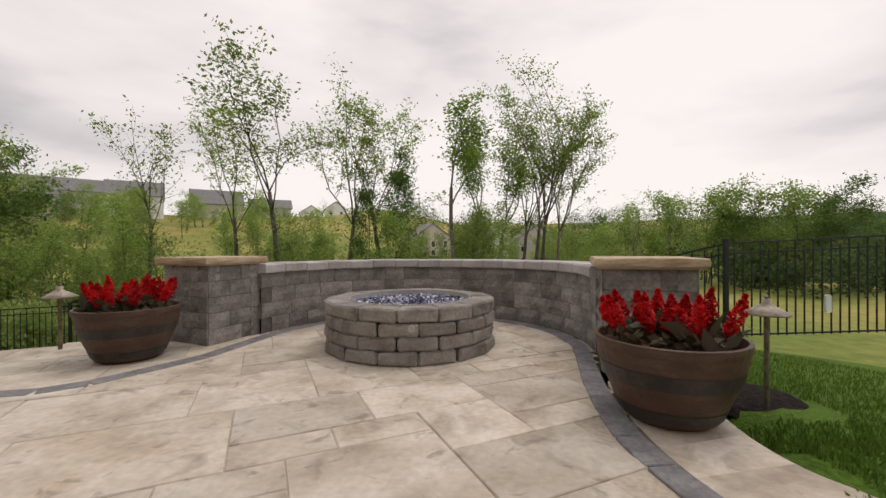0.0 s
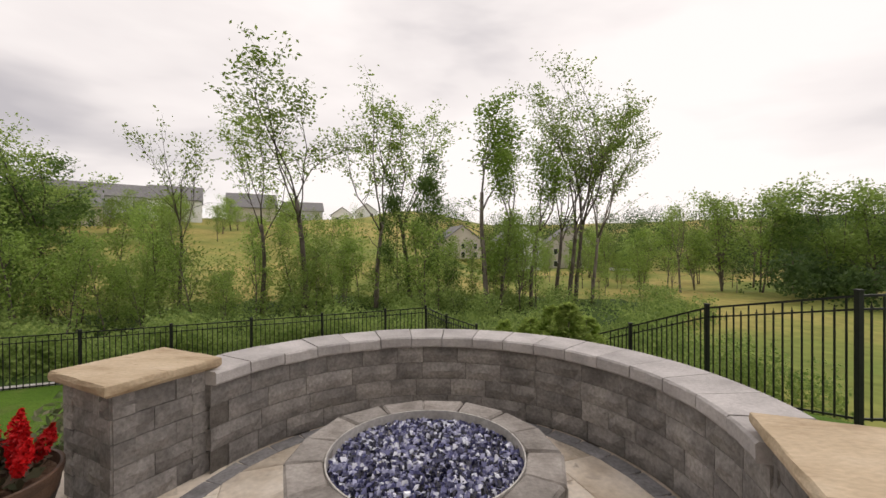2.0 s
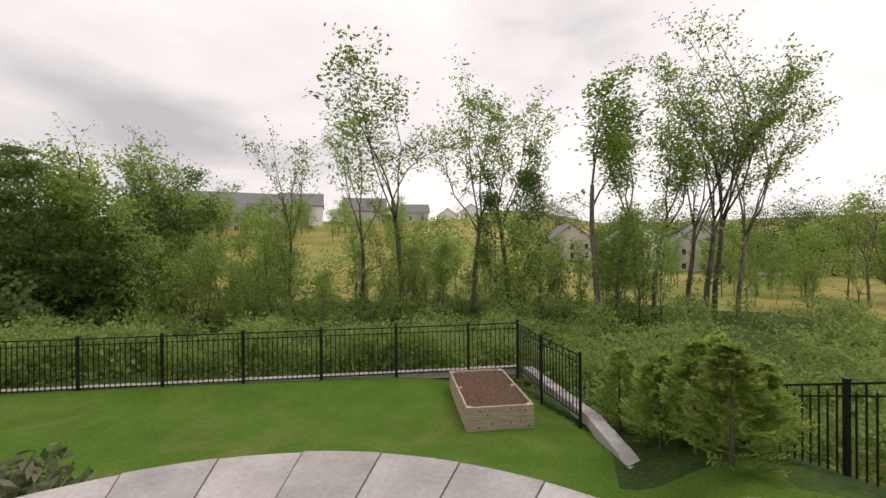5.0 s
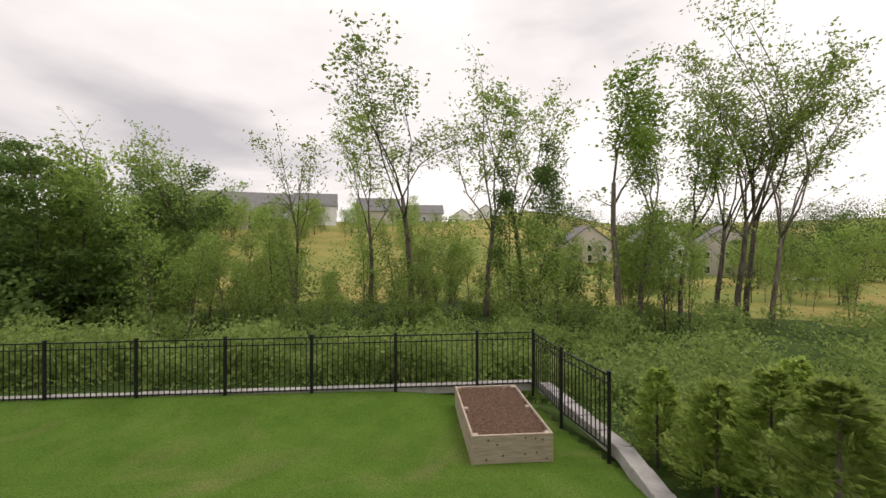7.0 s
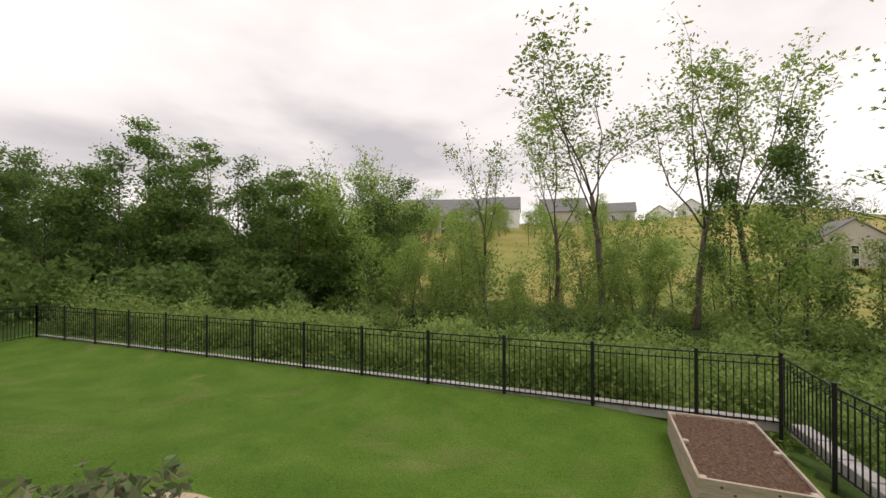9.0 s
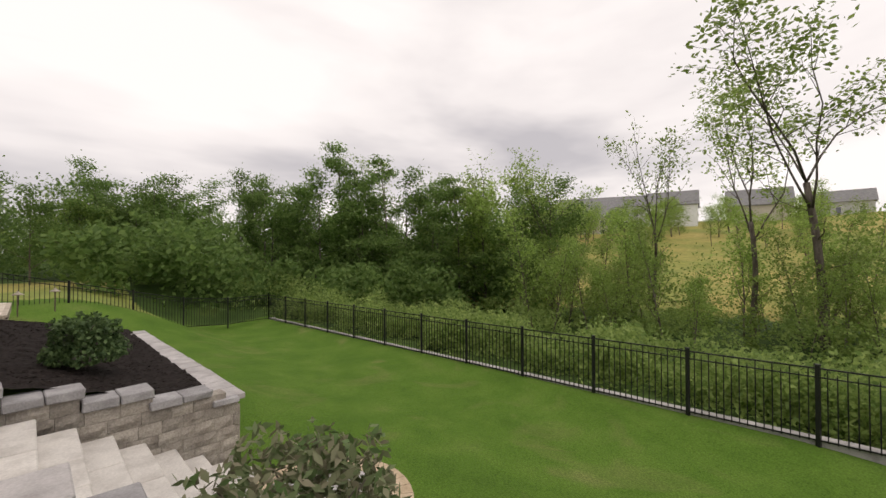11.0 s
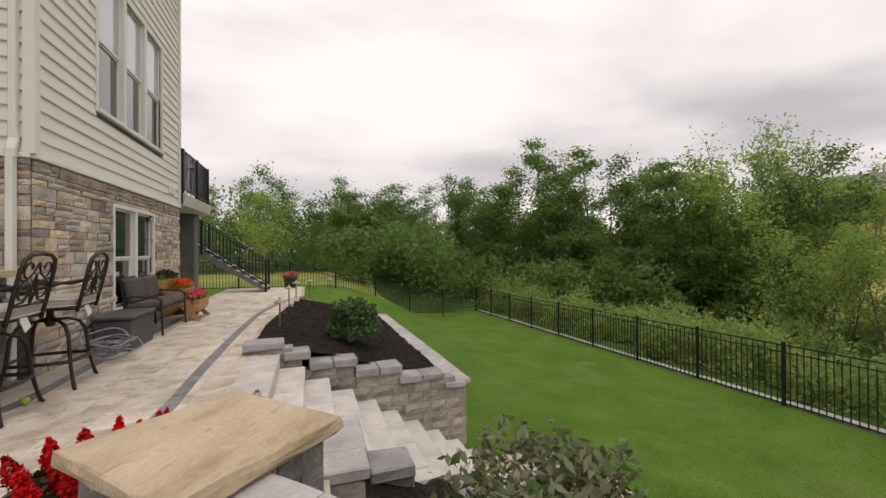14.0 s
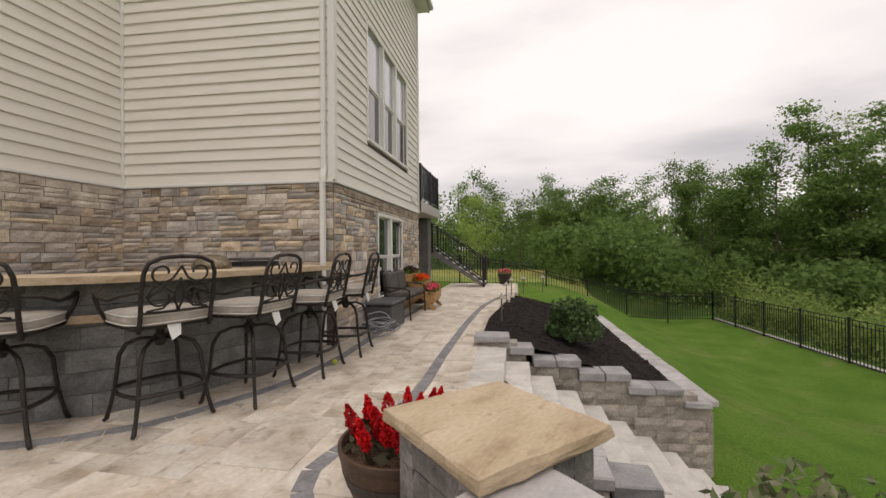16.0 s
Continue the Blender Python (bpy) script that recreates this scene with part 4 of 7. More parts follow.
def house_wall(name, label, origin, direction, length, outer, holes, stone_from, seed, max_parts=300):
    """A wall with its outer face at local y = 0 towards -y * outer, laps above and ledgestone below."""
    ob = empty(name, label, "wall", "", "structure")
    m = frame_of(origin, direction)
    if outer > 0:
        m = m @ Matrix.Diagonal((1, -1, 1, 1))
    r = np.random.default_rng(seed)
    # backing with the openings left free
    xs = sorted({0.0, length, *[v for h in holes for v in h[:2]]})
    zs = sorted({-0.4, EAVE, *[v for h in holes for v in h[2:]]})
    for x0, x1 in zip(xs, xs[1:]):
        for z0, z1 in zip(zs, zs[1:]):
            cx, cz = (x0 + x1) / 2, (z0 + z1) / 2
            if any(h[0] < cx < h[1] and h[2] < cz < h[3] for h in holes):
                continue
            part("backing", moved(cbox(x1 - x0, 0.18, z1 - z0, 0.0005), m @ Matrix.Translation((cx, 0.092, cz))), M_MORTAR, ob)
    # siding
    z = STONE_TOP + 0.03
    while z < EAVE - 0.02:
        spans = [(0.0, length)]
        for h in holes:
            if h[2] - 0.07 < z + LAP_H / 2 < h[3] + 0.05:
                spans = [q for s in spans for q in ((s[0], min(s[1], h[0] - 0.06)), (max(s[0], h[1] + 0.06), s[1])) if q[1] - q[0] > 0.02]
        for s in spans:
            part("siding_board", moved(lap(s[1] - s[0], LAP_H), m @ Matrix.Translation((s[0], 0, z))), M_SIDING, ob)
        z += LAP_H
    part("ledge_trim", moved(cbox(length + 0.03, 0.07, 0.05, 0.008), m @ Matrix.Translation((length / 2, -0.025, STONE_TOP + 0.008))), M_TRIM, ob)
    # ledgestone
    z, count, rest = stone_from, 0, []
    while z < STONE_TOP - 0.03:
        h = min(r.choice([0.07, 0.10, 0.13, 0.16]), STONE_TOP - 0.018 - z)
        if h < 0.035:
            break
        x = 0.0
        while x < length - 0.01:
            l = min(r.uniform(0.14, 0.48), length - x)
            if length - x - l < 0.08:
                l = length - x
            cx, cz = x + l / 2, z + h / 2
            if not any(hh[0] - 0.03 < cx < hh[1] + 0.03 and hh[2] - 0.04 < cz < hh[3] + 0.04 for hh in holes):
                pieces = [(x, l, z, h)]
                if h > 0.125 and r.uniform() < 0.45:
                    k = r.uniform(0.4, 0.6)
                    pieces = [(x, l, z, h * k), (x, l, z + h * k, h * (1 - k))]
                for px_, pl, pz, ph in pieces:
                    sh = gridblock(pl - 0.008, 0.05, ph - 0.007, r, 0.012, 0.008)
                    mm = m @ Matrix.Translation((px_ + pl / 2, -0.010 + r.uniform(-0.012, 0.008), pz + ph / 2))
                    if count < max_parts:
                        part("ledge_stone", moved(sh, mm), M_LEDGE, ob)
                    else:
                        rest.append(moved(sh, mm))
                    count += 1
            x += l
        z += h
    if rest:
        tagged(part("ledge_stones", join(*rest), M_LEDGE, ob), kind="stuff")
    return ob, m


def window(name, label, m, x0, x1, z0, z1, units, split):
    """A row of double-hung sashes in one white frame; local y points into the wall."""
    ob = empty(name, label, "window", "", "structure")
    b = 0.065
    def bar(nm, ax0, ax1, az0, az1, dep=0.10, y=0.0, parent=ob, mat_=None):
        return part(nm, moved(cbox(ax1 - ax0, dep, az1 - az0, 0.004), m @ Matrix.Translation(((ax0 + ax1) / 2, y + 0.012, (az0 + az1) / 2))), mat_ or M_TRIM, parent)
    bar("window_frame", x0 - b, x0, z0 - b, z1 + b)
    bar("window_frame", x1, x1 + b, z0 - b, z1 + b)
    bar("window_frame", x0, x1, z1, z1 + b)
    bar("window_sill", x0 - 0.02, x1 + 0.02, z0 - b, z0, 0.13, -0.01)
    w_ = (x1 - x0) / units
    for i in range(units):
        a, c = x0 + i * w_, x0 + (i + 1) * w_
        if i:
            bar("mullion", a - 0.05, a + 0.05, z0, z1, 0.10)
            a += 0.05
        if i < units - 1:
            c -= 0.05
        s = 0.032
        for (q0, q1, yy, mt) in ((z0, split, 0.045, M_PANE), (split, z1, 0.025, M_PANE_UP if units == 3 else M_PANE)):
            bar("sash_stile", a, a + s, q0, q1, 0.04, yy)
            bar("sash_stile", c - s, c, q0, q1, 0.04, yy)
            bar("sash_rail", a + s, c - s, q0, q0 + 0.04, 0.04, yy)
            bar("sash_rail", a + s, c - s, q1 - s, q1, 0.04, yy)
            part("pane", moved(cbox(c - a - 2 * s, 0.006, q1 - q0 - s - 0.04, 0.0005), m @ Matrix.Translation(((a + c) / 2, yy + 0.016, (q0 + 0.04 + q1 - s) / 2))), mt, ob)
    # flat dark sheet standing in for the unlit room behind the panes
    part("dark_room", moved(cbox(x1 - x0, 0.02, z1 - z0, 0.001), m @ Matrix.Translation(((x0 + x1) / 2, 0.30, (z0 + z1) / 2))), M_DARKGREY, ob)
    return ob


def house():
    IC = Vector((-3.15, -3.46, 0))
    lo_win, up_win = (1.95, 3.60, 0.50, 2.08), (1.43, 4.12, 3.47, 5.58)
    ob, m = house_wall("wall_house_long", "cream lap siding over brown-grey ledgestone on the long house wall", HC, U, 5.31, -1, [lo_win, up_win], -0.02, 51)
    # local y must point into the house
    window("window_1", "white twin double-hung window with green reflections", m, *lo_win, 2, 1.27)
    window("window_2", "white triple double-hung window with pale upper sashes", m, *up_win, 3, 4.50)
    d = (HC - IC)
    house_wall("wall_house_bar", "cream lap siding over ledgestone behind the bar", IC, d, d.length, -1, [], 0.95, 52, 260)
    far = IC - U * 5.0
    house_wall("wall_house_return", "cream lap siding over ledgestone on the return wall", far, (IC - far), 5.0, -1, [], 0.95, 53, 200)
    e = HC + U * 5.31
    part_end = empty("wall_house_end", "grey end wall of the house below the deck", "wall", "", "structure")
    c = e - W * 2.2 - U * 0.12
    part("end_face", moved(cbox(0.2, 4.2, EAVE, 0.01), Matrix.Translation((c.x, c.y, EAVE / 2)) @ Matrix.Rotation(YAW, 4, 'Z')), M_SIDING, part_end)
    # closing walls, roof
    shell = empty("house_shell", "plain roof and rear of the cream house", "house", "", "structure")
    c = HC + U * 0.2 - W * 8.6 
    mm = Matrix.Translation((c.x, c.y, 0)) @ Matrix.Rotation(YAW, 4, 'Z')
    part("rear_wall", moved(cbox(10.2, 0.2, EAVE, 0.01), mm @ Matrix.Translation((0, 0, EAVE / 2))), M_SIDING, shell)
    rc = HC + U * 2.65 - W * 4.3
    mr = Matrix.Translation((rc.x, rc.y, EAVE)) @ Matrix.Rotation(YAW, 4, 'Z')
    V = [(-2.95, -4.7, 0), (2.95, -4.7, 0), (2.95, 4.65, 0), (-2.95, 4.65, 0), (-2.95, -4.7, 0.16), (2.95, -4.7, 0.16), (2.95, 4.65, 0.16), (-2.95, 4.65, 0.16), (0, -4.7, 2.0), (0, 4.65, 2.0)]
    F = [(0, 1, 2, 3), (0, 1, 5, 4), (1, 2, 6, 5), (2, 3, 7, 6), (3, 0, 4, 7), (4, 5, 8), (7, 6, 9), (5, 6, 9, 8), (4, 7, 9, 8)]
    part("roof", moved((V, F), mr), M_ROOF, shell)
    part("soffit", moved(cbox(5.86, 9.3, 0.03, 0.004), mr @ Matrix.Translation((0, 0, -0.02))), M_TRIM, shell)
    fasc = HC + U * 2.65 + W * 0.30
    part("fascia", moved(cbox(6.0, 0.04, 0.2, 0.004), Matrix.Translation((fasc.x, fasc.y, EAVE + 0.08)) @ Matrix.Rotation(YAW, 4, 'Z')), M_TRIM, shell)
    g = HC + U * 2.65 + W * 0.38
    part("gutter", moved(cbox(6.0, 0.12, 0.12, 0.02), Matrix.Translation((g.x, g.y, EAVE + 0.10)) @ Matrix.Rotation(YAW, 4, 'Z')), M_TRIM, shell)
    # corner posts and downspout
    for nm, p in (("corner_post", HC), ("corner_post", e), ("inner_corner_post", IC)):
        part(nm, moved(cbox(0.11, 0.11, EAVE - STONE_TOP - 0.03, 0.006), Matrix.Translation((p.x, p.y, (EAVE + STONE_TOP) / 2 + 0.015)) @ Matrix.Rotation(YAW, 4, 'Z')), M_TRIM, shell)
    out = -d.normalized()
    side = Vector((d.y, -d.x, 0)).normalized()
    side = side if side.dot(-U) > 0 else -side
    ds = HC - d.normalized() * 0.12 + side * 0.06
    sp = tagged(new("downspout"), "white rectangular rainwater downspout at the house corner", "downspout")
    sp.location = ds
    part("pipe", cbox(0.085, 0.065, EAVE - 2.6, 0.008), M_TRIM, sp, m=Matrix.Translation((0, 0, (EAVE + 2.6) / 2)) @ Matrix.Rotation(YAW, 4, 'Z'))
    part("elbow", tube([(0, 0, 2.68), (0, 0, 2.6), (side.x * 0.05, side.y * 0.05, 2.48), (side.x * 0.05, side.y * 0.05, 2.40)], 0.048, 8), M_TRIM, sp)
    part("lower_pipe", cbox(0.085, 0.065, 2.4, 0.008), M_TRIM, sp, m=Matrix.Translation((side.x * 0.05, side.y * 0.05, 1.22)) @ Matrix.Rotation(YAW, 4, 'Z'))
    # small dryer vent on the long wall
    v = tagged(new("wall_vent"), "small white louvred wall vent in the siding", "vent")
    pv = HC + U * 4.65 + W * 0.04
    v.location = (pv.x, pv.y, 2.72)
    part("hood", cbox(0.32, 0.07, 0.13, 0.02), M_TRIM, v, m=Matrix.Rotation(YAW, 4, 'Z'))


def deck():
    e = HC + U * 5.31
    ob = empty("wooden_deck", "raised deck with pale fascia and black metal railing", "deck")
    c0 = e - U * 0.0 + W * 0.12
    L, D = 2.6, 4.2
    z = 2.62
    mid = e + U * (L / 2) + W * (0.10 - D / 2)
    rot = Matrix.Rotation(YAW, 4, 'Z')
    part("deck_boards", cbox(L, D, 0.05, 0.006), M_DECK, ob, m=Matrix.Translation((mid.x, mid.y, z + 0.14)) @ rot)
    f = e + U * (L / 2) + W * 0.12
    part("fascia_board", cbox(L + 0.04, 0.04, 0.29, 0.006), M_FASCIA, ob, m=Matrix.Translation((f.x, f.y, z)) @ rot)
    f2 = e + U * (L + 0.02) + W * (0.10 - D / 2)
    part("fascia_board", cbox(0.04, D, 0.29, 0.006), M_FASCIA, ob, m=Matrix.Translation((f2.x, f2.y, z)) @ rot)
    part("soffit", cbox(L, D, 0.03, 0.004), M_FASCIA, ob, m=Matrix.Translation((mid.x, mid.y, z - 0.14)) @ rot)
    for a, o in ((L - 0.32, -0.38), (L - 0.32, -4.0)):
        p = e + U * a + W * o
        part("support_post", cbox(0.46, 0.46, z - 0.15, 0.01), M_DECK, ob, m=Matrix.Translation((p.x, p.y, (z - 0.15) / 2)) @ rot)
    r0, r1, r2 = e + W * 0.08 + U * 0.05, e + U * (L - 0.05) + W * 0.08, e + U * (L - 0.05) - W * 4.0
    for a, b in ((r0, r1), (r1, r2)):
        d = b - a
        ang = math.atan2(d.y, d.x)
        for zz in (z + 0.26, z + 1.18):
            part("rail", tube([(a.x, a.y, zz), (b.x, b.y, zz)], 0.022, 4), M_BLACK, ob)
        n = int(d.length / 0.105)
        for k in range(n + 1):
            q = a.lerp(b, k / n)
            big = k % 12 == 0 or k == n
            part("rail_post" if big else "baluster", cbox(*((0.07, 0.07) if big else (0.02, 0.02)), 1.05 if big else 0.92, 0.003), M_BLACK, ob,
                 m=Matrix.Translation((q.x, q.y, z + (0.69 if big else 0.72))) @ Matrix.Rotation(ang, 4, 'Z'))
    # stair down to the patio
    st = empty("deck_stair", "grey deck stair with black metal railing", "stairs")
    foot = Vector((-14.02, -2.80, 0.0))
    top = foot - W * 3.9 + Vector((0, 0, 2.62))
    d = foot - top
    fl = Vector((d.x, d.y, 0))
    ang = math.atan2(d.y, d.x)
    sidev = Vector((-fl.y, fl.x, 0)).normalized()
    if sidev.dot(U) > 0:
        sidev = -sidev
    n = 14
    for k in range(n):
        p = top + d * ((k + 0.5) / n)
        part("tread", cbox(0.34, 1.1, 0.05, 0.006), M_FASCIA, st, m=Matrix.Translation((p.x - sidev.x * 0.55, p.y - sidev.y * 0.55, p.z + 0.06)) @ Matrix.Rotation(ang, 4, 'Z'))
    for s in (0.0, -1.1):
        a, b = top + sidev * s, foot + sidev * s
        V = []
        for p in (a, b):
            for y in (-0.025, 0.025):
                for zz in (-0.20, 0.14):
                    V.append((p.x + sidev.x * y, p.y + sidev.y * y, max(p.z + zz, 0.0)))
        F = [(0, 1, 3, 2), (4, 5, 7, 6), (0, 1, 5, 4), (2, 3, 7, 6), (0, 2, 6, 4), (1, 3, 7, 5)]
        part("stringer", (V, F), M_DECK, st)
        for zz in (0.22, 1.05):
            part("rail", tube([a + Vector((0, 0, zz)), b + Vector((0, 0, zz))], 0.024, 4), M_BLACK, st)
        for k in range(0, 37):
            q = a.lerp(b, k / 36)
            big = k in (0, 18, 36)
            part("rail_post" if big else "baluster", cbox(*((0.08, 0.08, 1.1) if big else (0.02, 0.02, 0.86)), 0.003), M_BLACK, st,
                 m=Matrix.Translation((q.x, q.y, q.z + (0.56 if big else 0.64))) @ Matrix.Rotation(ang, 4, 'Z'))
    lp = top - fl.normalized() * 0.6 - sidev * 0.1
    part("landing", cbox(1.2, 2.2, 0.10, 0.01), M_DECK, st, m=Matrix.Translation((lp.x, lp.y, top.z + 0.06)) @ Matrix.Rotation(ang, 4, 'Z'))
    for s_ in (-1.0, 0.8):
        q = lp + sidev * s_
        part("landing_post", cbox(0.14, 0.14, top.z, 0.01), M_DECK, st, m=Matrix.Translation((q.x, q.y, top.z / 2)) @ Matrix.Rotation(ang, 4, 'Z'))


# ---------------- trees ----------------
def grow(r, height, spread, first, stems, lean, depth, ratio, up, cone=0.65, fork=0, wind=(0, 0)):
    """Limbs as lists of points with radii, and the twig ends where leaves sit.

    fork: the trunk ends at first x height and splits into so many rising limbs."""
    limbs, tips = [], []
    blow = Vector((wind[0], wind[1], 0))

    def limb(p, d, length, rad, level, keep=0.8):
        n = 6 if level == 0 else 5 if fork and level == 1 else 4 if level == 1 else 3
        pts, rads = [p.copy()], [rad]
        dirv = d.copy()
        for i in range(n):
            bendv = Vector(r.normal(0, 0.09 + 0.05 * level if level else 0.035, 3)) + blow * (0.05 * level)
            dirv = (dirv + bendv + Vector((0, 0, up * 0.06))).normalized()
            pts.append(pts[-1] + dirv * (length / n))
            rads.append(max(rad * (1 - keep * (i + 1) / n), 0.006))
        limbs.append((pts, rads, level))
        if level >= depth:
            for q in pts[1:]:
                tips.append((q, level))
            return
        if fork and level == 0:
            for k in range(fork):
                az = 2 * math.pi * (k + r.uniform(-0.3, 0.3)) / fork
                tilt = r.uniform(0.16, 0.42) * spread / 0.6
                dd = (dirv + Vector((math.cos(az), math.sin(az), 0)) * tilt + blow * 0.25).normalized()
                limb(pts[-1 - (k % 2)], dd, height * (1 - first) * r.uniform(0.72, 1.05), rads[-1] * r.uniform(0.5, 0.72), 1)
            for k in range(4):
                az = r.uniform(0, 2 * math.pi)
                q = pts[2 + k % 4]
                limb(q, Vector((math.cos(az), math.sin(az), 0.5)).normalized(), height * 0.13 * r.uniform(0.6, 1.2), 0.03, 2)
            return
        kids = int((7 if level == 0 else 10 if fork and level == 1 else 4) * r.uniform(0.8, 1.3))
        if level == 0:
            kids = int(kids * 1.7)
        for k in range(kids):
            t = (first if level == 0 else 0.25) + (1 - (first if level == 0 else 0.25)) * (k + r.uniform(0, 1)) / kids
            t = min(t, 0.98)
            i = min(int(t * n), n - 1)
            q = pts[i].lerp(pts[i + 1], t * n - i)
            az = r.uniform(0, 2 * math.pi)
            side = Vector((math.cos(az), math.sin(az), 0))
            dd = (dirv * (0.55 * up + 0.25) + side * spread + blow * 0.4 + Vector((0, 0, 0.25 * up))).normalized()
            limb(q, dd, length * ratio * (1.15 - cone * t) * r.uniform(0.75, 1.2), max(rads[i] * 0.55, 0.008), level + 1)
        tips.append((pts[-1], level))
    for s in range(stems):
        a = r.uniform(0, 2 * math.pi)
        base = Vector((math.cos(a), math.sin(a), 0)) * (0.12 * (stems > 1))
        d = Vector((math.cos(a) * lean, math.sin(a) * lean, 1)).normalized()
        tall = height * r.uniform(0.88, 1.04)
        limb(base - Vector((0, 0, 0.4)), d, (tall * first if fork else tall) + 0.4, height * (0.0098 if fork else 0.0078), 0, 0.35 if fork else 0.8)
    return limbs, tips


def tree(name, label, seed, height, leaf, per_tip, size, spread=0.7, first=0.35, stems=1, lean=0.06, depth=2, ratio=0.36, up=0.9, jitter=0.42, category="tree", **more):
    r = np.random.default_rng(seed)
    limbs, tips = grow(r, height, spread, first, stems, lean, depth, ratio, up, **more)
    fit_ = height / max(p.z for p, lv in tips)
    limbs = [([q * fit_ for q in p], w_, lv) for p, w_, lv in limbs]
    tips = [(p * fit_, lv) for p, lv in tips]
    ob = empty(name, label, category, "trees of the wood")
    shapes = [tube(p, list(q), 6 if lv == 0 else 4 if lv == 1 else 3) for p, q, lv in limbs]
    mk("trunk", *join(*shapes), M_BARK, ob, smooth=True)
    C = []
    for p, lv in tips:
        n = r.poisson(per_tip * r.uniform(0.4, 1.6) * (1.0 if lv >= depth else 1.6))
        if n:
            C.append(np.array(p) + r.normal(0, jitter, (n, 3)) * np.array([1, 1, 0.6]))
    C = np.concatenate(C)
    V, F = leaves(C, size, r, 0.5, 0.2)
    cloud_mesh("crown", V, F, leaf, ob)
    return ob


def bush_cloud(r, n, rx, ry, rz, size, aspect=0.6):
    d = r.normal(size=(n, 3))
    d /= np.linalg.norm(d, axis=1)[:, None]
    d[:, 2] = np.abs(d[:, 2])
    k = r.uniform(0.55, 1.0, (n, 1)) ** 0.5
    lump = 1 + 0.22 * np.sin(d[:, :1] * 7 + 1) * np.sin(d[:, 1:2] * 6) + 0.12 * np.sin(d[:, 2:3] * 11)
    C = d * k * lump * np.array([rx, ry, rz])
    return leaves(C, size, r, aspect)


def woods():
    T_WISP = tree("wispy_tree", "tall slender tree with sparse airy green crown", 101, 16, L_TREE, 17, 0.105, spread=0.85, first=0.42, lean=0.05, ratio=0.34, up=1.1, jitter=0.27, fork=4)
    T_WISP2 = tree("wispy_tree", "tall open tree with a forked trunk and light foliage", 102, 16, L_TREE, 17, 0.105, spread=0.98, first=0.46, lean=0.05, ratio=0.34, up=1.0, jitter=0.30, fork=5)
    T_TUFT = tree("slim_tree", "slim tree with a dense tuft of bright green leaves", 103, 14, L_BRIGHT, 26, 0.105, spread=0.45, first=0.60, stems=1, lean=0.03, ratio=0.34, up=0.9, jitter=0.34, fork=3)
    T_DENSE = tree("leafy_tree", "full green broadleaf tree at the wood's edge", 104, 13, L_DARK, 32, 0.13, spread=0.9, first=0.10, stems=1, lean=0.05, ratio=0.36, up=0.75, jitter=0.50, cone=0.75)
    T_DENSE2 = tree("leafy_tree", "dark green broadleaf tree with a rounded uneven crown", 105, 12, L_DARK, 32, 0.13, spread=1.0, first=0.30, stems=1, lean=0.06, ratio=0.40, up=0.7, jitter=0.50, cone=0.5)
    T_BARE = tree("half_bare_tree", "half-bare tree with thin grey branches", 106, 12, L_TREE, 6.0, 0.10, spread=0.6, first=0.40, stems=1, lean=0.10, ratio=0.34, up=1.0, jitter=0.24, fork=4)
    T_LOW = tree("young_tree", "young leafy tree in the undergrowth", 107, 7, L_SAP, 11, 0.095, spread=0.7, first=0.14, stems=2, lean=0.12, ratio=0.38, up=0.9, jitter=0.36)
    T_LOW2 = tree("young_tree", "slender young tree with bright leaves", 108, 7.5, L_SAP, 10, 0.095, spread=0.55, first=0.20, stems=1, lean=0.07, ratio=0.34, up=1.0, jitter=0.34)
    T_CONE = tree("pointed_tree", "tall dark green tree with a pointed layered crown", 109, 14, L_DARK, 34, 0.125, spread=1.05, first=0.06, stems=1, lean=0.02, ratio=0.31, up=0.45, jitter=0.40, cone=0.95)
    T_WIND = tree("windblown_tree", "tall tree with dark stems and foliage swept by the wind", 110, 17, L_TREE, 20, 0.11, spread=0.55, first=0.36, stems=1, lean=0.02, ratio=0.36, up=1.05, jitter=0.32, fork=5, wind=(0.30, -0.05))
    base = {0: (T_WISP, 16), 1: (T_TUFT, 14), 2: (T_DENSE, 13), 3: (T_BARE, 12), 4: (T_LOW2, 7.5), 5: (T_WISP2, 16), 6: (T_DENSE2, 12), 7: (T_LOW, 7), 8: (T_CONE, 14), 9: (T_WIND, 17)}
    r = np.random.default_rng(77)
    used = {}

    def put(x, y, top, kind, wide=1.0, turn=None):
        src, h0 = base[kind]
        g = gz(x, y)
        s = max(0.3, (top - g) / (h0 * 1.07))
        m = Matrix.Translation((x, y, g)) @ Matrix.Rotation(r.uniform(0, 6.28) if turn is None else turn, 4, 'Z') @ Matrix.Diagonal((s * wide, s * wide, s, 1))
        if kind not in used:
            used[kind] = m
        else:
            copy_thing(src, m)
    front = [(1.0, 32.0, 14.3, 1, 1.45), (-5.0, 33.6, 15.6, 0, 1.2), (-2.7, 31.9, 9.2, 2, 0.8), (-5.9, 32.4, 7.6, 2, 0.75), (-12.3, 30.2, 15.3, 5, 1.3), (2.2, 33.4, 10.4, 1, 1.2),
             (-15.8, 30.5, 13.2, 0, 1.1), (-20.7, 28.1, 11.9, 3, 1.0), (-25.8, 24.0, 9.8, 5, 1.1), (-28.5, 23.6, 9.5, 0, 1.1), (-34.3, 21.5, 10.9, 3, 1.1), (4.7, 34.6, 10.4, 1, 1.4), (-8.0, 33.9, 15.2, 0, 1.25)]
    for x, y, t, k, w_ in front:
        put(x, y, t, k, w_)
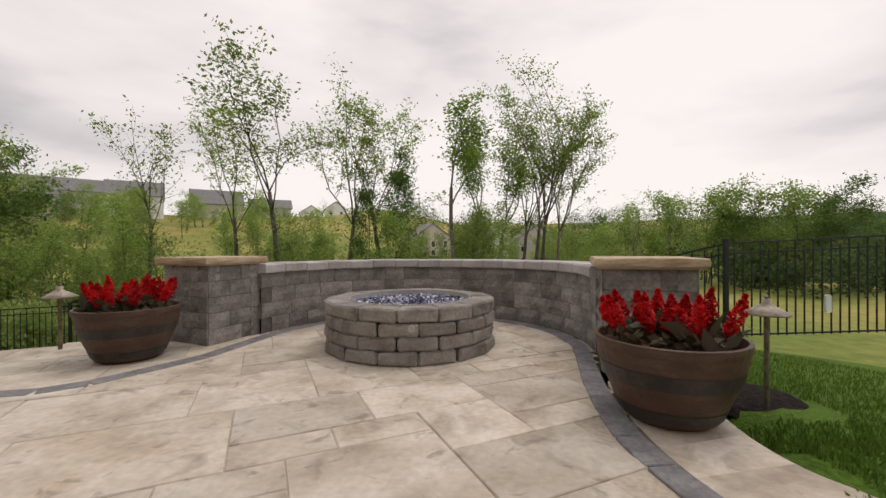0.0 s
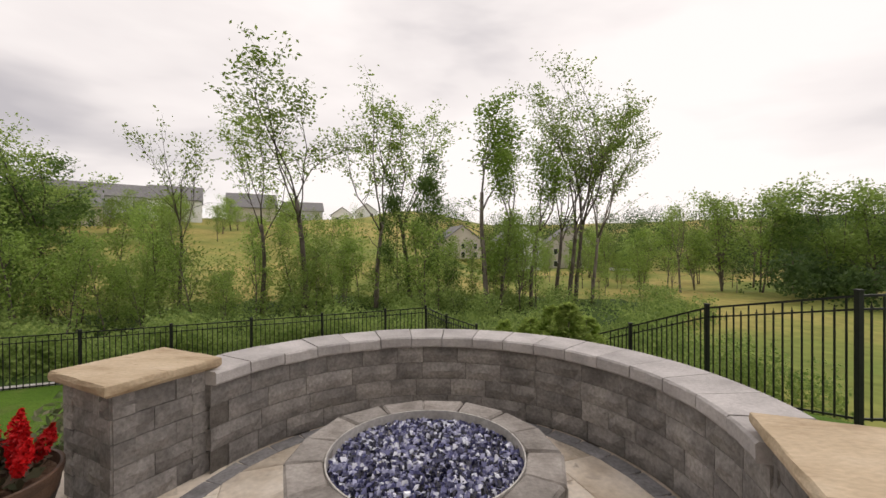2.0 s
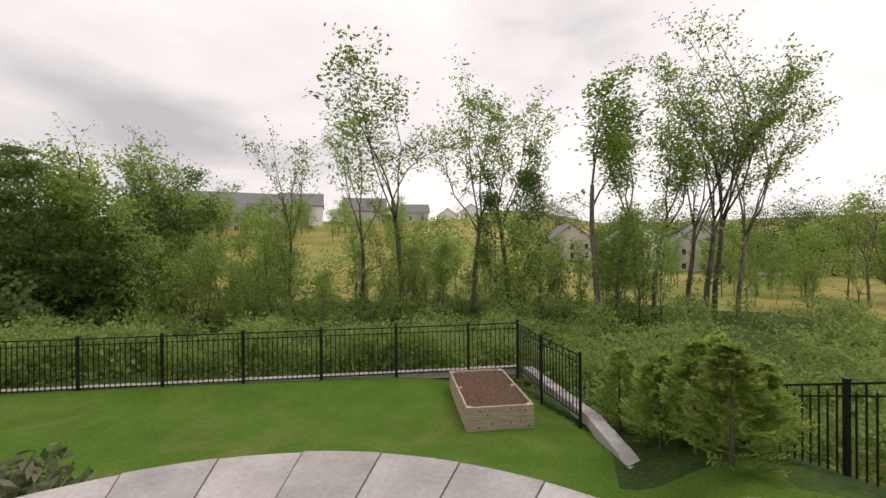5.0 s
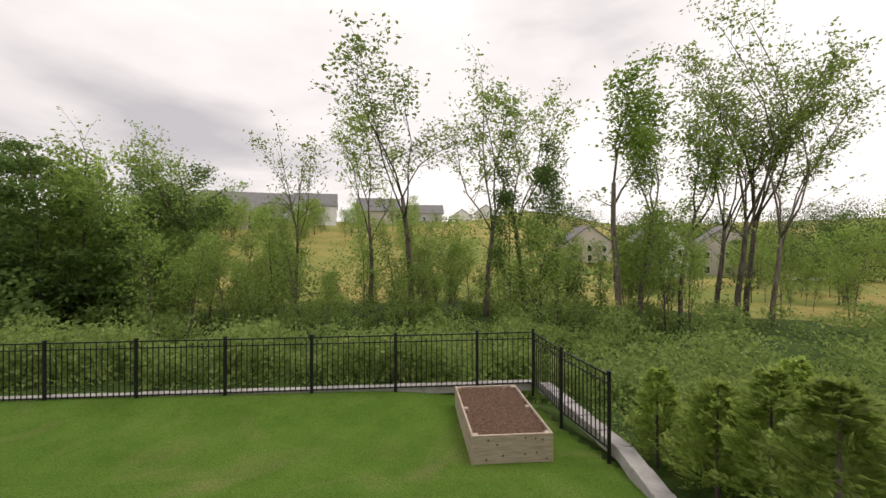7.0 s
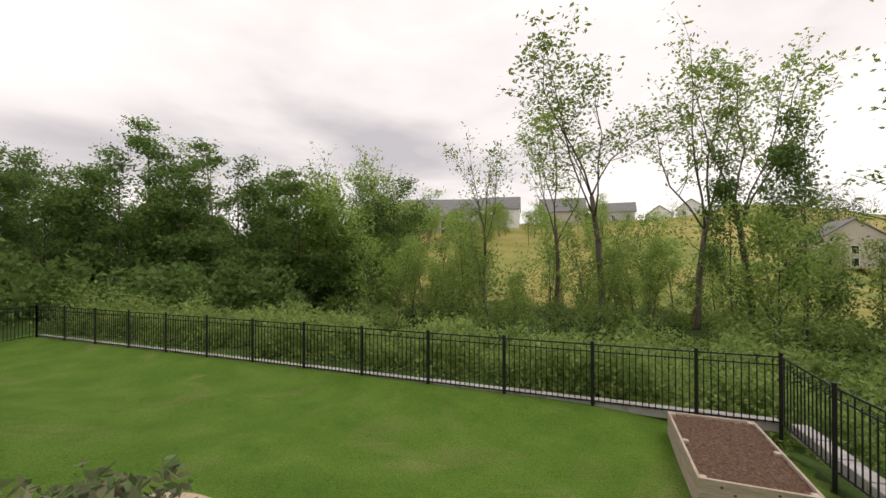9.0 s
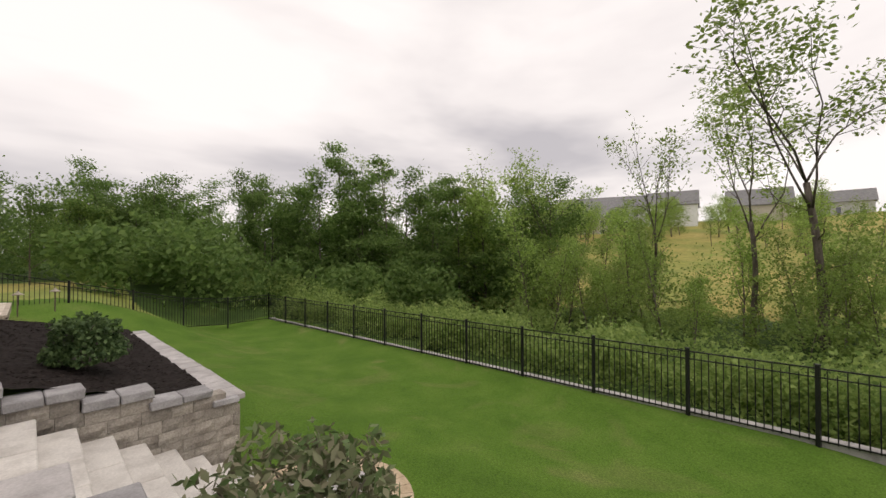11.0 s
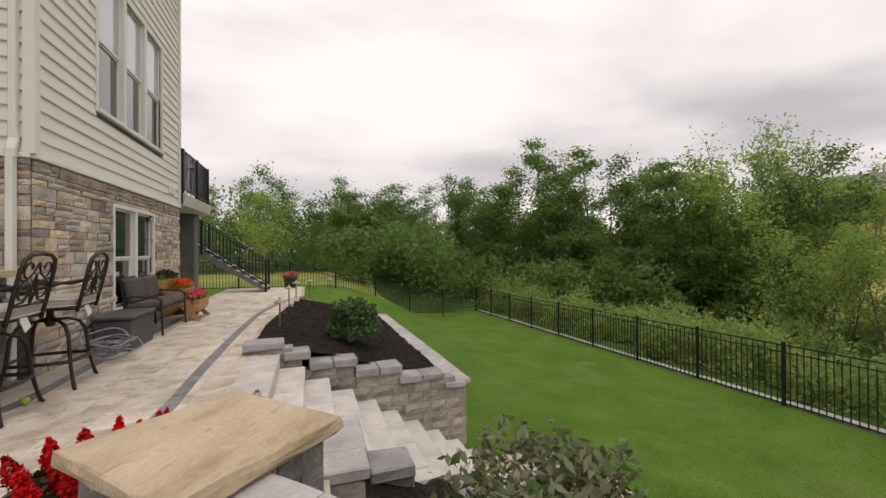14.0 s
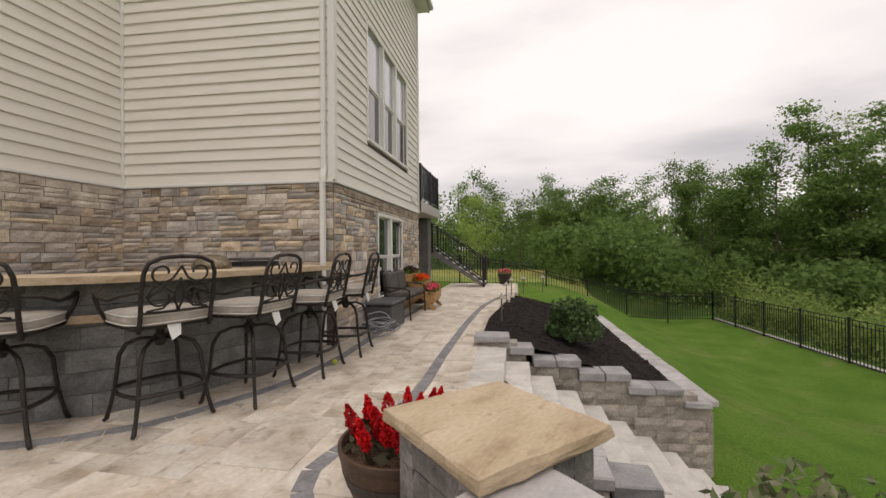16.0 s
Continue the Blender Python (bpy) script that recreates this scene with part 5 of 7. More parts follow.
    for x, y, t, turn in ((7.4, 38.4, 16.4, -0.25), (8.5, 38.0, 18.2, 0.0), (9.3, 39.0, 18.4, 0.3), (10.3, 37.4, 14.5, 0.1)):
        put(x, y, t, 9, 1.05, turn)
    deep = [(-37.4, 8.0, 9.6, 2), (-36.6, 15.6, 9.8, 2), (-39.5, 12.0, 10.4, 6), (-33.0, 20.5, 8.8, 7), (-30.5, 21.0, 8.0, 7), (-35.0, 18.5, 9.4, 7), (-31.5, 18.8, 8.4, 8), (-39.8, 3.5, 8.6, 2), (-38.5, 6.0, 8.6, 6),
            (-38.2, 9.5, 11.8, 8), (-35.4, 13.8, 10.6, 8), (-37.0, 11.6, 9.6, 8), (-33.6, 17.2, 8.6, 8), (-43.6, 13.5, 13.5, 0), (-36.5, 22.5, 11.1, 3), (-46.3, 2.1, 10.1, 2), (-27.8, 25.3, 8.6, 6),
            (-41.1, -16.8, 10.6, 6), (-42.8, -21.8, 10.1, 2), (-45.7, -11.5, 10.3, 2), (-43.5, -4.5, 8.7, 6), (-50.4, 0.5, 11.1, 2), (-39.0, -6.0, 7.4, 6), (-33.5, -9.7, 6.0, 2)]
    for x, y, t, k in deep:
        put(x, y, t, k, 1.15)
    more = [(-33.2, -0.1, 4.8, 6), (-40.5, 5.2, 7.9, 2), (-26.4, -10.3, 3.8, 4), (-36.0, 11.1, 8.8, 6), (-31.3, 16.7, 7.5, 2), (-27.5, 22.1, 7.3, 6), (-45.5, -26.8, 9.7, 2),
            (40.5, 57.1, 8.5, 2), (37.7, 46.7, 5.0, 6), (52.4, 53.7, 7.5, 2), (51.1, 47.9, 6.0, 6), (27.2, 47.8, 8.6, 3), (21.6, 45.1, 7.0, 3), (23.8, 60.5, 6.0, 2), (33.4, 52.2, 8.0, 3)]
    for x, y, t, k in more:
        put(x, y, t, k, 1.15)
    side = [(24.7, 48.3, 6.6, 4), (26.9, 46.9, 8.4, 7), (29.4, 45.2, 8.8, 7), (31.5, 43.6, 7.8, 6), (33.8, 41.6, 8.0, 7), (35.7, 39.7, 8.4, 7), (37.4, 37.8, 8.0, 6), (19.6, 50.9, 4.6, 7), (16.5, 52.0, 4.0, 7), (22.5, 50.0, 6.0, 4)]
    for x, y, t, k in side:
        put(x, y, t, k, 1.15)
    # young trees half hiding the houses on the hill
    for i in range(40):
        yaw = radians(r.uniform(24, 60))
        d = r.uniform(58, 92)
        x, y = -0.3 - d * math.sin(yaw), 5 + d * math.cos(yaw)
        put(x, y, gz(x, y) + r.uniform(5.0, 8.5), int(r.choice([4, 7])), 1.3)
    # understorey along the wood's edge, then fuller woods on the flanks
    for i in range(56):
        yaw = radians(r.uniform(-12, 60))
        d = r.uniform(24, 37)
        x, y = -0.3 - d * math.sin(yaw), 5 + d * math.cos(yaw)
        put(x, y, gz(x, y) + r.uniform(4.2, 8.8), int(r.choice([4, 4, 7, 4])), 1.05)
    for i in range(46):
        yaw = radians(r.uniform(54, 128))
        d = r.uniform(34, 60)
        x, y = -0.3 - d * math.sin(yaw), 5 + d * math.cos(yaw)
        put(x, y, gz(x, y) + r.uniform(6.0, 9.8), int(r.choice([2, 6, 2, 6, 7])), 1.2)
    for i in range(36):
        yaw = radians(r.uniform(-60, -14))
        d = r.uniform(58, 105)
        x, y = -0.3 - d * math.sin(yaw), 5 + d * math.cos(yaw)
        put(x, y, gz(x, y) + r.uniform(5.5, 8.5), int(r.choice([2, 6, 7])), 1.25)
    for i in range(34):
        yaw = radians(r.uniform(-36, -2))
        d = r.uniform(36, 62)
        x, y = -0.3 - d * math.sin(yaw), 5 + d * math.cos(yaw)
        put(x, y, gz(x, y) + r.uniform(3.0, 6.5), int(r.choice([3, 4, 7, 4])), 1.1)
    for kind, m in used.items():
        base[kind][0].matrix_basis = m


def undergrowth():
    r = np.random.default_rng(88)
    Vs, Fs, k = [], [], 0

    def add(x, y, n, rx, rz, size):
        nonlocal k
        V, F = bush_cloud(r, n, rx, rx * r.uniform(0.8, 1.2), rz, size)
        V = V + np.array([x, y, gz(x, y) - 0.1])
        Vs.append(V)
        Fs.append(F + k)
        k += len(V)
    # thicket right behind the back fence
    for i in range(150):
        a, o = r.uniform(-11, 18), 13.9 + abs(r.normal(0, 1.6))
        p = plan(a, o)
        add(p.x, p.y, 420, r.uniform(0.5, 1.0), r.uniform(0.8, 1.9), 0.066)
    for i in range(230):
        yaw = radians(r.uniform(-32, 105))
        d = r.uniform(13, 34)
        x, y = -0.3 - d * math.sin(yaw), 5 + d * math.cos(yaw)
        px, py = x - HC.x, y - HC.y
        if px * W.x + py * W.y < 14.5 and px * U.x + py * U.y < 19 and x < 1:
            continue
        if x > 1 and y < 13:
            continue
        add(x, y, 420, r.uniform(0.8, 1.8), r.uniform(0.9, 2.5), 0.09)
    V, F = np.concatenate(Vs), np.concatenate(Fs)
    ob = cloud_mesh("undergrowth", V, F, L_SHRUB)
    tagged(ob, "dense wild green shrubs and brambles behind the fence", "undergrowth", "", "stuff")
    Vs.clear(), Fs.clear()
    k = 0
    for i in range(75):
        x, y = r.uniform(0.3, 10.0), r.uniform(13.2, 22)
        add(x, y, 800, r.uniform(0.7, 1.5), r.uniform(0.8, 2.2), 0.058)
    V, F = np.concatenate(Vs), np.concatenate(Fs)
    ob = cloud_mesh("shrub_thicket", V, F, L_SHRUB)
    tagged(ob, "dense green shrubs sloping down beyond the curb", "shrubs", "", "stuff")


def evergreens():
    """Feathery evergreens of fan-like sprays in two rows beyond the curb."""
    def one(seed, h, rad):
        r = np.random.default_rng(seed)
        ob = empty("evergreen_shrub", "feathery green evergreen shrub in dark mulch beyond the curb", "shrub", "evergreen row")
        part("trunk", tube([(0, 0, -0.2), (0.02, 0, h * 0.5), (0, 0.01, h * 0.9)], [0.035, 0.02, 0.006], 6), M_BARK, ob)
        V, F, k = [], [], 0
        for i in range(230):
            t = r.uniform(0.04, 1.0) ** 0.8
            az = r.uniform(0, 2 * math.pi)
            reach = rad * (1 - t) ** 0.6 * r.uniform(0.55, 1.12) + 0.06
            out = np.array([math.cos(az), math.sin(az), 0.0])
            root = np.array([0, 0, t * h * 0.92]) + out * reach * 0.35
            tip = np.array([0, 0, t * h * 0.92 + reach * r.uniform(0.1, 0.55)]) + out * reach
            axis = tip - root
            L = np.linalg.norm(axis) + 1e-6
            axis /= L
            side = np.cross(axis, np.array([0, 0, 1.0]) + r.normal(0, 0.4, 3))
            side /= np.linalg.norm(side) + 1e-6
            nrm = np.cross(side, axis)
            for q in range(15):
                u = 0.15 + 0.85 * q / 14
                sg = 1 if q % 2 else -1
                c = root + axis * L * u
                d = axis * 0.7 + side * sg * 0.75 + nrm * r.normal(0, 0.22)
                d /= np.linalg.norm(d)
                ln = (0.085 + 0.05 * (1 - u)) * r.uniform(0.7, 1.25)
                w_ = np.cross(d, nrm) * 0.026
                V += [c, c + d * ln * 0.55 + w_, c + d * ln, c + d * ln * 0.55 - w_]
                F.append((k, k + 1, k + 2, k + 3))
                k += 4
        cloud_mesh("foliage", np.array(V), np.array(F), L_EVER, ob)
        return ob
    kinds = [one(301, 1.75, 0.62), one(302, 1.55, 0.66), one(303, 1.9, 0.58)]
    r = np.random.default_rng(305)
    placed = [False] * 3
    rows = [(1.25, 12.1), (1.45, 11.25), (1.68, 10.4), (1.88, 9.55), (2.2, 12.4), (2.35, 11.5), (2.6, 10.65), (3.15, 12.6), (0.85, 12.95), (1.9, 13.2)]
    for i, (x, y) in enumerate(rows):
        k = i % 3
        m = Matrix.Translation((x + r.normal(0, 0.07), y + r.normal(0, 0.07), gz(x, y))) @ Matrix.Rotation(r.uniform(0, 6.28), 4, 'Z') @ Matrix.Diagonal((*([r.uniform(0.9, 1.12)] * 2), r.uniform(0.88, 1.1), 1))
        if placed[k]:
            copy_thing(kinds[k], m)
        else:
            kinds[k].matrix_basis = m
            placed[k] = True


def far_house(at, ang, w, d, h, wall, label, gable=True):
    z0 = gz(at[0], at[1]) - (0.3 if at[0] > -30 else 1.3 if at[0] < -60 else 2.6)
    ob = empty("far_house", label, "house", "distant houses", at=(at[0], at[1], z0))
    ob.rotation_euler = (0, 0, radians(ang))
    part("wall", cbox(w, d, h, 0.02), wall, ob, m=Matrix.Translation((0, 0, h / 2)))
    rh = 0.34 * d
    if gable:
        rh = 0.36 * w
        part("gable", ([(-w / 2, -d / 2 - 0.02, h), (w / 2, -d / 2 - 0.02, h), (0, -d / 2 - 0.02, h + rh), (-w / 2, -d / 2 + 0.2, h), (w / 2, -d / 2 + 0.2, h), (0, -d / 2 + 0.2, h + rh)],
                       [(0, 1, 2), (5, 4, 3), (0, 3, 4, 1), (1, 4, 5, 2), (2, 5, 3, 0)]), wall, ob)
        e, f, q = w / 2 + .35, d / 2, 0.3
        for s in (-1, 1):
            V = [(s * e, -f - q, h - .2), (0, -f - q, h + rh + .05), (0, f + q, h + rh + .05), (s * e, f + q, h - .2)]
            V += [(x, y, z + 0.22) for x, y, z in V]
            part("roof_slope", (V, [(0, 1, 2, 3), (7, 6, 5, 4), (0, 4, 5, 1), (1, 5, 6, 2), (2, 6, 7, 3), (3, 7, 4, 0)]), M_ROOF, ob)
    V = [(-w / 2 - .4, -d / 2 - .4, h), (w / 2 + .4, -d / 2 - .4, h), (w / 2 + .4, d / 2 + .4, h), (-w / 2 - .4, d / 2 + .4, h), (-w / 2 - .4, 0, h + rh), (w / 2 + .4, 0, h + rh)]
    if not gable:
        part("roof", (V, [(0, 1, 5, 4), (2, 3, 4, 5), (0, 4, 3), (1, 2, 5), (0, 3, 2, 1)]), M_ROOF, ob)
    for zz in (h * 0.22, h * 0.68):
        n = max(2, int(w / 2.6))
        for i in range(n):
            x = -w / 2 + w * (i + 0.5) / n
            wd = part("window", cbox(1.0, 0.08, 1.4, 0.01), M_TRIM, ob, m=Matrix.Translation((x, -d / 2 - 0.03, zz)))
            part("pane", cbox(0.8, 0.04, 1.2, 0.005), M_PANE, wd, m=Matrix.Translation((0, -0.04, 0)))
    return ob


def far_houses():
    far_house((9.4, 92), 10, 9, 9, 6.6, M_FARWHITE, "distant white two-storey house behind the trees")
    far_house((22, 99), 0, 10, 9, 6.0, M_FARTAN, "distant tan two-storey house behind the trees")
    far_house((-3.8, 97), 20, 9, 9, 4.2, M_FARTAN, "distant beige house with a broad gable")
    far_house((-77, 80), 43, 24, 9, 5.2, M_FARGREY, "distant grey house on the hilltop", False)
    far_house((-67, 88), 125, 9, 10, 5.2, M_FARWHITE, "distant pale gabled house on the hilltop")
    far_house((-56, 100), 122, 10, 11, 5.2, M_FARTAN, "distant tan house on the hilltop")
    far_house((-47, 110), 25, 10, 8, 5.0, M_FARGREY, "distant grey house on the hill crest", False)
    far_house((-45.5, 139), 20, 7, 8, 4.5, M_FARWHITE, "small distant white house on the skyline")
    far_house((-37.5, 141), 18, 7, 8, 4.5, M_FARWHITE, "small distant white house on the skyline")
    far_house((-72, 66), 48, 12, 9, 4.0, M_FARTAN, "distant house on the slope among trees", False)


# ---------------- furniture and loose things ----------------
def offset_line(points, d):
    out = []
    P = [Vector((*p, 0)) for p in points]
    for i, p in enumerate(P):
        t = (P[min(i + 1, len(P) - 1)] - P[max(i - 1, 0)]).normalized()
        out.append((p.x - t.y * d, p.y + t.x * d))
    return out


def ribbon(inner, outer, z0, z1):
    V, F, n = [], [], len(inner)
    for (a, b), (c, d) in zip(inner, outer):
        V += [(a, b, z0), (c, d, z0), (c, d, z1), (a, b, z1)]
    for i in range(n - 1):
        for k in range(4):
            F.append((4 * i + k, 4 * i + (k + 1) % 4, 4 * i + 4 + (k + 1) % 4, 4 * i + 4 + k))
    F.append((0, 1, 2, 3))
    F.append(tuple(4 * (n - 1) + k for k in range(4)))
    return V, F


BAR_FACE = smooth_line([(-0.75, -1.25), (-1.05, -0.80), (-1.36, -0.42), (-1.68, -0.12), (-2.0, 0.06), (-2.4, 0.15), (-2.9, 0.14), (-3.6, 0.05), (-4.35, -0.09)], 8)


def bar():
    ob = empty("outdoor_bar", "curved outdoor bar of dark grey blocks with a tan stone counter", "bar")
    r = np.random.default_rng(71)
    back = offset_line(BAR_FACE, 0.24)
    if (Vector((*back[20], 0)) - Vector((-2.4, -2.0, 0))).length > (Vector((*BAR_FACE[20], 0)) - Vector((-2.4, -2.0, 0))).length:
        sgn = -1
    else:
        sgn = 1
    part("core", ribbon(offset_line(BAR_FACE, 0.03 * sgn), offset_line(BAR_FACE, 0.22 * sgn), 0.0, 1.14), M_MORTAR, ob)
    # courses
    P = [Vector((*p, 0)) for p in BAR_FACE]
    L = [0.0]
    for a, b in zip(P, P[1:]):
        L.append(L[-1] + (b - a).length)

    def at(s):
        s = min(max(s, 0), L[-1] - 1e-4)
        i = next(k for k in range(len(L) - 1) if L[k + 1] >= s)
        t = (s - L[i]) / (L[i + 1] - L[i])
        d = (P[i + 1] - P[i]).normalized()
        return P[i].lerp(P[i + 1], t), d
    h = 0.19
    for row in range(6):
        s = -0.2 if row % 2 else 0.0
        while s < L[-1] - 0.02:
            l = r.choice([0.30, 0.40, 0.48])
            s0, s1 = max(s, 0), min(s + l, L[-1])
            s += l
            if s1 - s0 < 0.05:
                continue
            c, d = at((s0 + s1) / 2)
            nrm = Vector((-d.y, d.x, 0)) * sgn
            c = c + nrm * 0.05
            part("block", gridblock(s1 - s0 - 0.005, 0.10, h - 0.005, r, 0.014), M_BARSTONE, ob,
                 m=Matrix.Translation((c.x, c.y, row * h + h / 2)) @ Matrix.Rotation(math.atan2(d.y, d.x), 4, 'Z'))
    part("ledge", ribbon(offset_line(BAR_FACE, -0.045 * sgn), offset_line(BAR_FACE, 0.05 * sgn), 0.80, 0.865), M_TAN, ob, "tan stone ledge below the counter")
    part("counter", ribbon(offset_line(BAR_FACE, -0.24 * sgn), offset_line(BAR_FACE, 0.42 * sgn), 1.145, 1.205), M_TAN, ob, "tan stone counter slab")
    return sgn


def stool():
    ob = empty("bar_stool", "ornate dark cast-metal swivel bar stool with beige cushion", "bar stool", "stools at the outdoor bar")
    r = np.random.default_rng(72)
    # legs: from the hub out over a knee down to the foot
    for k in range(4):
        a = math.pi / 4 + k * math.pi / 2
        c, s = math.cos(a), math.sin(a)
        prof = [(0.035, 0.66), (0.14, 0.66), (0.235, 0.62), (0.285, 0.53), (0.30, 0.40), (0.315, 0.27), (0.345, 0.13), (0.372, 0.03), (0.39, 0.014)]
        part("leg", tube([(c * q, s * q, z) for q, z in prof], [0.013, 0.014, 0.016, 0.016, 0.015, 0.015, 0.014, 0.017, 0.014], 8), M_IRON, ob, smooth=True)
    ring = []
    for k in range(4):
        a0 = math.pi / 4 + k * math.pi / 2
        for j in range(6):
            t = j / 6
            p = Vector((math.cos(a0), math.sin(a0), 0)).lerp(Vector((math.cos(a0 + math.pi / 2), math.sin(a0 + math.pi / 2), 0)), t)
            q = p * (0.315 + 0.06 * math.sin(math.pi * t))
            ring.append((q.x, q.y, 0.275))
    part("foot_ring", tube(ring, 0.017, 6, True), M_IRON, ob)
    part("hub", lathe([(0.0, 0.60), (0.03, 0.60), (0.045, 0.64), (0.045, 0.68), (0.028, 0.70), (0.028, 0.75), (0.10, 0.765), (0.10, 0.775), (0, 0.775)], 16), M_IRON, ob, smooth=True)
    # seat
    part("seat_frame", moved(cbox(0.55, 0.55, 0.025, 0.010), Matrix.Translation((0, 0, 0.79))), M_IRON, ob)

    def pad(w, d, h, z, n=20):
        V, F = [], []
        lev = [(0.94, 0.0), (1.0, 0.25), (1.0, 0.75), (0.95, 0.97), (0.6, 1.06), (0.0, 1.09)]
        for s, t in lev:
            for i in range(n):
                a = 2 * math.pi * i / n
                c, q = math.cos(a), math.sin(a)
                k = (abs(c) ** 5 + abs(q) ** 5) ** (-1 / 5)
                V.append((c * k * w * s, q * k * d * s, z + t * h))
        for i in range(len(lev) - 1):
            for k in range(n):
                F.append((i * n + k, i * n + (k + 1) % n, (i + 1) * n + (k + 1) % n, (i + 1) * n + k))
        F.append(tuple(range(n))[::-1])
        return V, F
    cu = part("cushion", pad(0.292, 0.292, 0.10, 0.803), M_CUSHION, ob, "beige seat cushion with white piping", smooth=True)
    for z in (0.822, 0.886):
        n = 40
        loop = []
        for i in range(n):
            a = 2 * math.pi * i / n
            c, q = math.cos(a), math.sin(a)
            k = (abs(c) ** 5 + abs(q) ** 5) ** (-1 / 5)
            loop.append((c * k * 0.294, q * k * 0.294, z))
        part("piping", tube(loop, 0.005, 5, True), M_PIPING, cu)
    # back, leaning to -y
    def by(z):
        return -0.285 - (z - 0.80) * 0.20
    side = lambda s: [(s * 0.235, -0.275, 0.76), (s * 0.235, by(0.90), 0.90), (s * 0.24, by(1.06), 1.06), (s * 0.235, by(1.20), 1.20), (s * 0.21, by(1.27), 1.275), (s * 0.13, by(1.31), 1.315), (0, by(1.32), 1.325)]
    part("back_frame", join(tube(side(1), 0.016, 8), tube(side(-1), 0.016, 8)), M_IRON, ob, smooth=True)
    part("back_rail", tube([(-0.235, by(0.90), 0.905), (0.235, by(0.90), 0.905)], 0.011, 6), M_IRON, ob)

    def curl(cx, cz, rad, a0, a1, n=12, shrink=0.5):
        pts = []
        for i in range(n + 1):
            t = i / n
            a = a0 + (a1 - a0) * t
            q = rad * (1 - shrink * t)
            z = cz + q * math.sin(a)
            pts.append((cx + q * math.cos(a), by(z), z))
        return tube(pts, 0.0085, 5)
    scrolls = []
    for s in (1, -1):
        scrolls.append(curl(s * 0.115, 1.02, 0.095, math.pi / 2 if s > 0 else math.pi / 2, math.pi / 2 - s * 5.2))
        scrolls.append(curl(s * 0.12, 1.20, 0.075, -math.pi / 2, -math.pi / 2 + s * 4.8))
        scrolls.append(tube([(s * 0.23, by(1.12), 1.12), (s * 0.14, by(1.11), 1.105), (s * 0.05, by(1.15), 1.16), (0, by(1.24), 1.25)], 0.009, 5))
        scrolls.append(tube([(0, by(0.91), 0.91), (s * 0.03, by(1.0), 1.0), (s * 0.015, by(1.1), 1.10), (0, by(1.16), 1.16)], 0.009, 5))
        scrolls.append(tube([(s * 0.20, by(0.92), 0.92), (s * 0.10, by(0.94), 0.935), (s * 0.02, by(1.02), 1.03), (s * 0.09, by(1.08), 1.09), (s * 0.21, by(1.02), 1.02)], 0.009, 5))
    part("scrollwork", join(*scrolls), M_IRON, ob, smooth=True)
    for s in (1, -1):
        part("armrest", tube([(s * 0.237, by(1.07), 1.07), (s * 0.305, -0.20, 1.045), (s * 0.335, -0.05, 1.0), (s * 0.345, 0.10, 1.01), (s * 0.34, 0.21, 1.035), (s * 0.335, 0.235, 1.0), (s * 0.32, 0.22, 0.92), (s * 0.275, 0.19, 0.80)],
                             [0.011, 0.014, 0.016, 0.018, 0.021, 0.017, 0.013, 0.012], 7), M_IRON, ob, smooth=True)
    V = [(-0.06, -0.275, 0.80), (0.03, -0.28, 0.80), (0.02, -0.31, 0.72), (-0.035, -0.30, 0.68), (-0.06, -0.27, 0.797), (0.03, -0.275, 0.797), (0.02, -0.305, 0.717), (-0.035, -0.295, 0.677)]
    part("cushion_tie", (V, [(0, 1, 2, 3), (4, 5, 6, 7), (0, 1, 5, 4), (1, 2, 6, 5), (2, 3, 7, 6), (3, 0, 4, 7)]), M_TAG, ob, "white cloth tie hanging from the cushion")
    return ob


def stools():
    src = stool()
    first = True
    for x, y, bx, by_ in ((-2.14, 0.53, 0.0, 1.0), (-1.30, -0.02, 0.55, 0.83), (-2.84, 0.68, -0.35, 0.94), (-3.68, 0.50, -0.45, 0.89), (-4.50, 0.20, -0.50, 0.87)):
        # the back points along (bx, by)
        m = Matrix.Translation((x, y, 0)) @ Matrix.Rotation(math.atan2(by_, bx) + math.pi / 2, 4, 'Z') @ Matrix.Diagonal((1.08, 1.08, 1.03, 1))
        if first:
            first_at = m
            first = False
        else:
            copy_thing(src, m)
    src.matrix_basis = first_at


def on_wall(a, o, z=0.0):
    p = plan(a, o, z)
    return Matrix.Translation(p) @ Matrix.Rotation(math.atan2(U.y, U.x), 4, 'Z')   # x along the house; y towards it


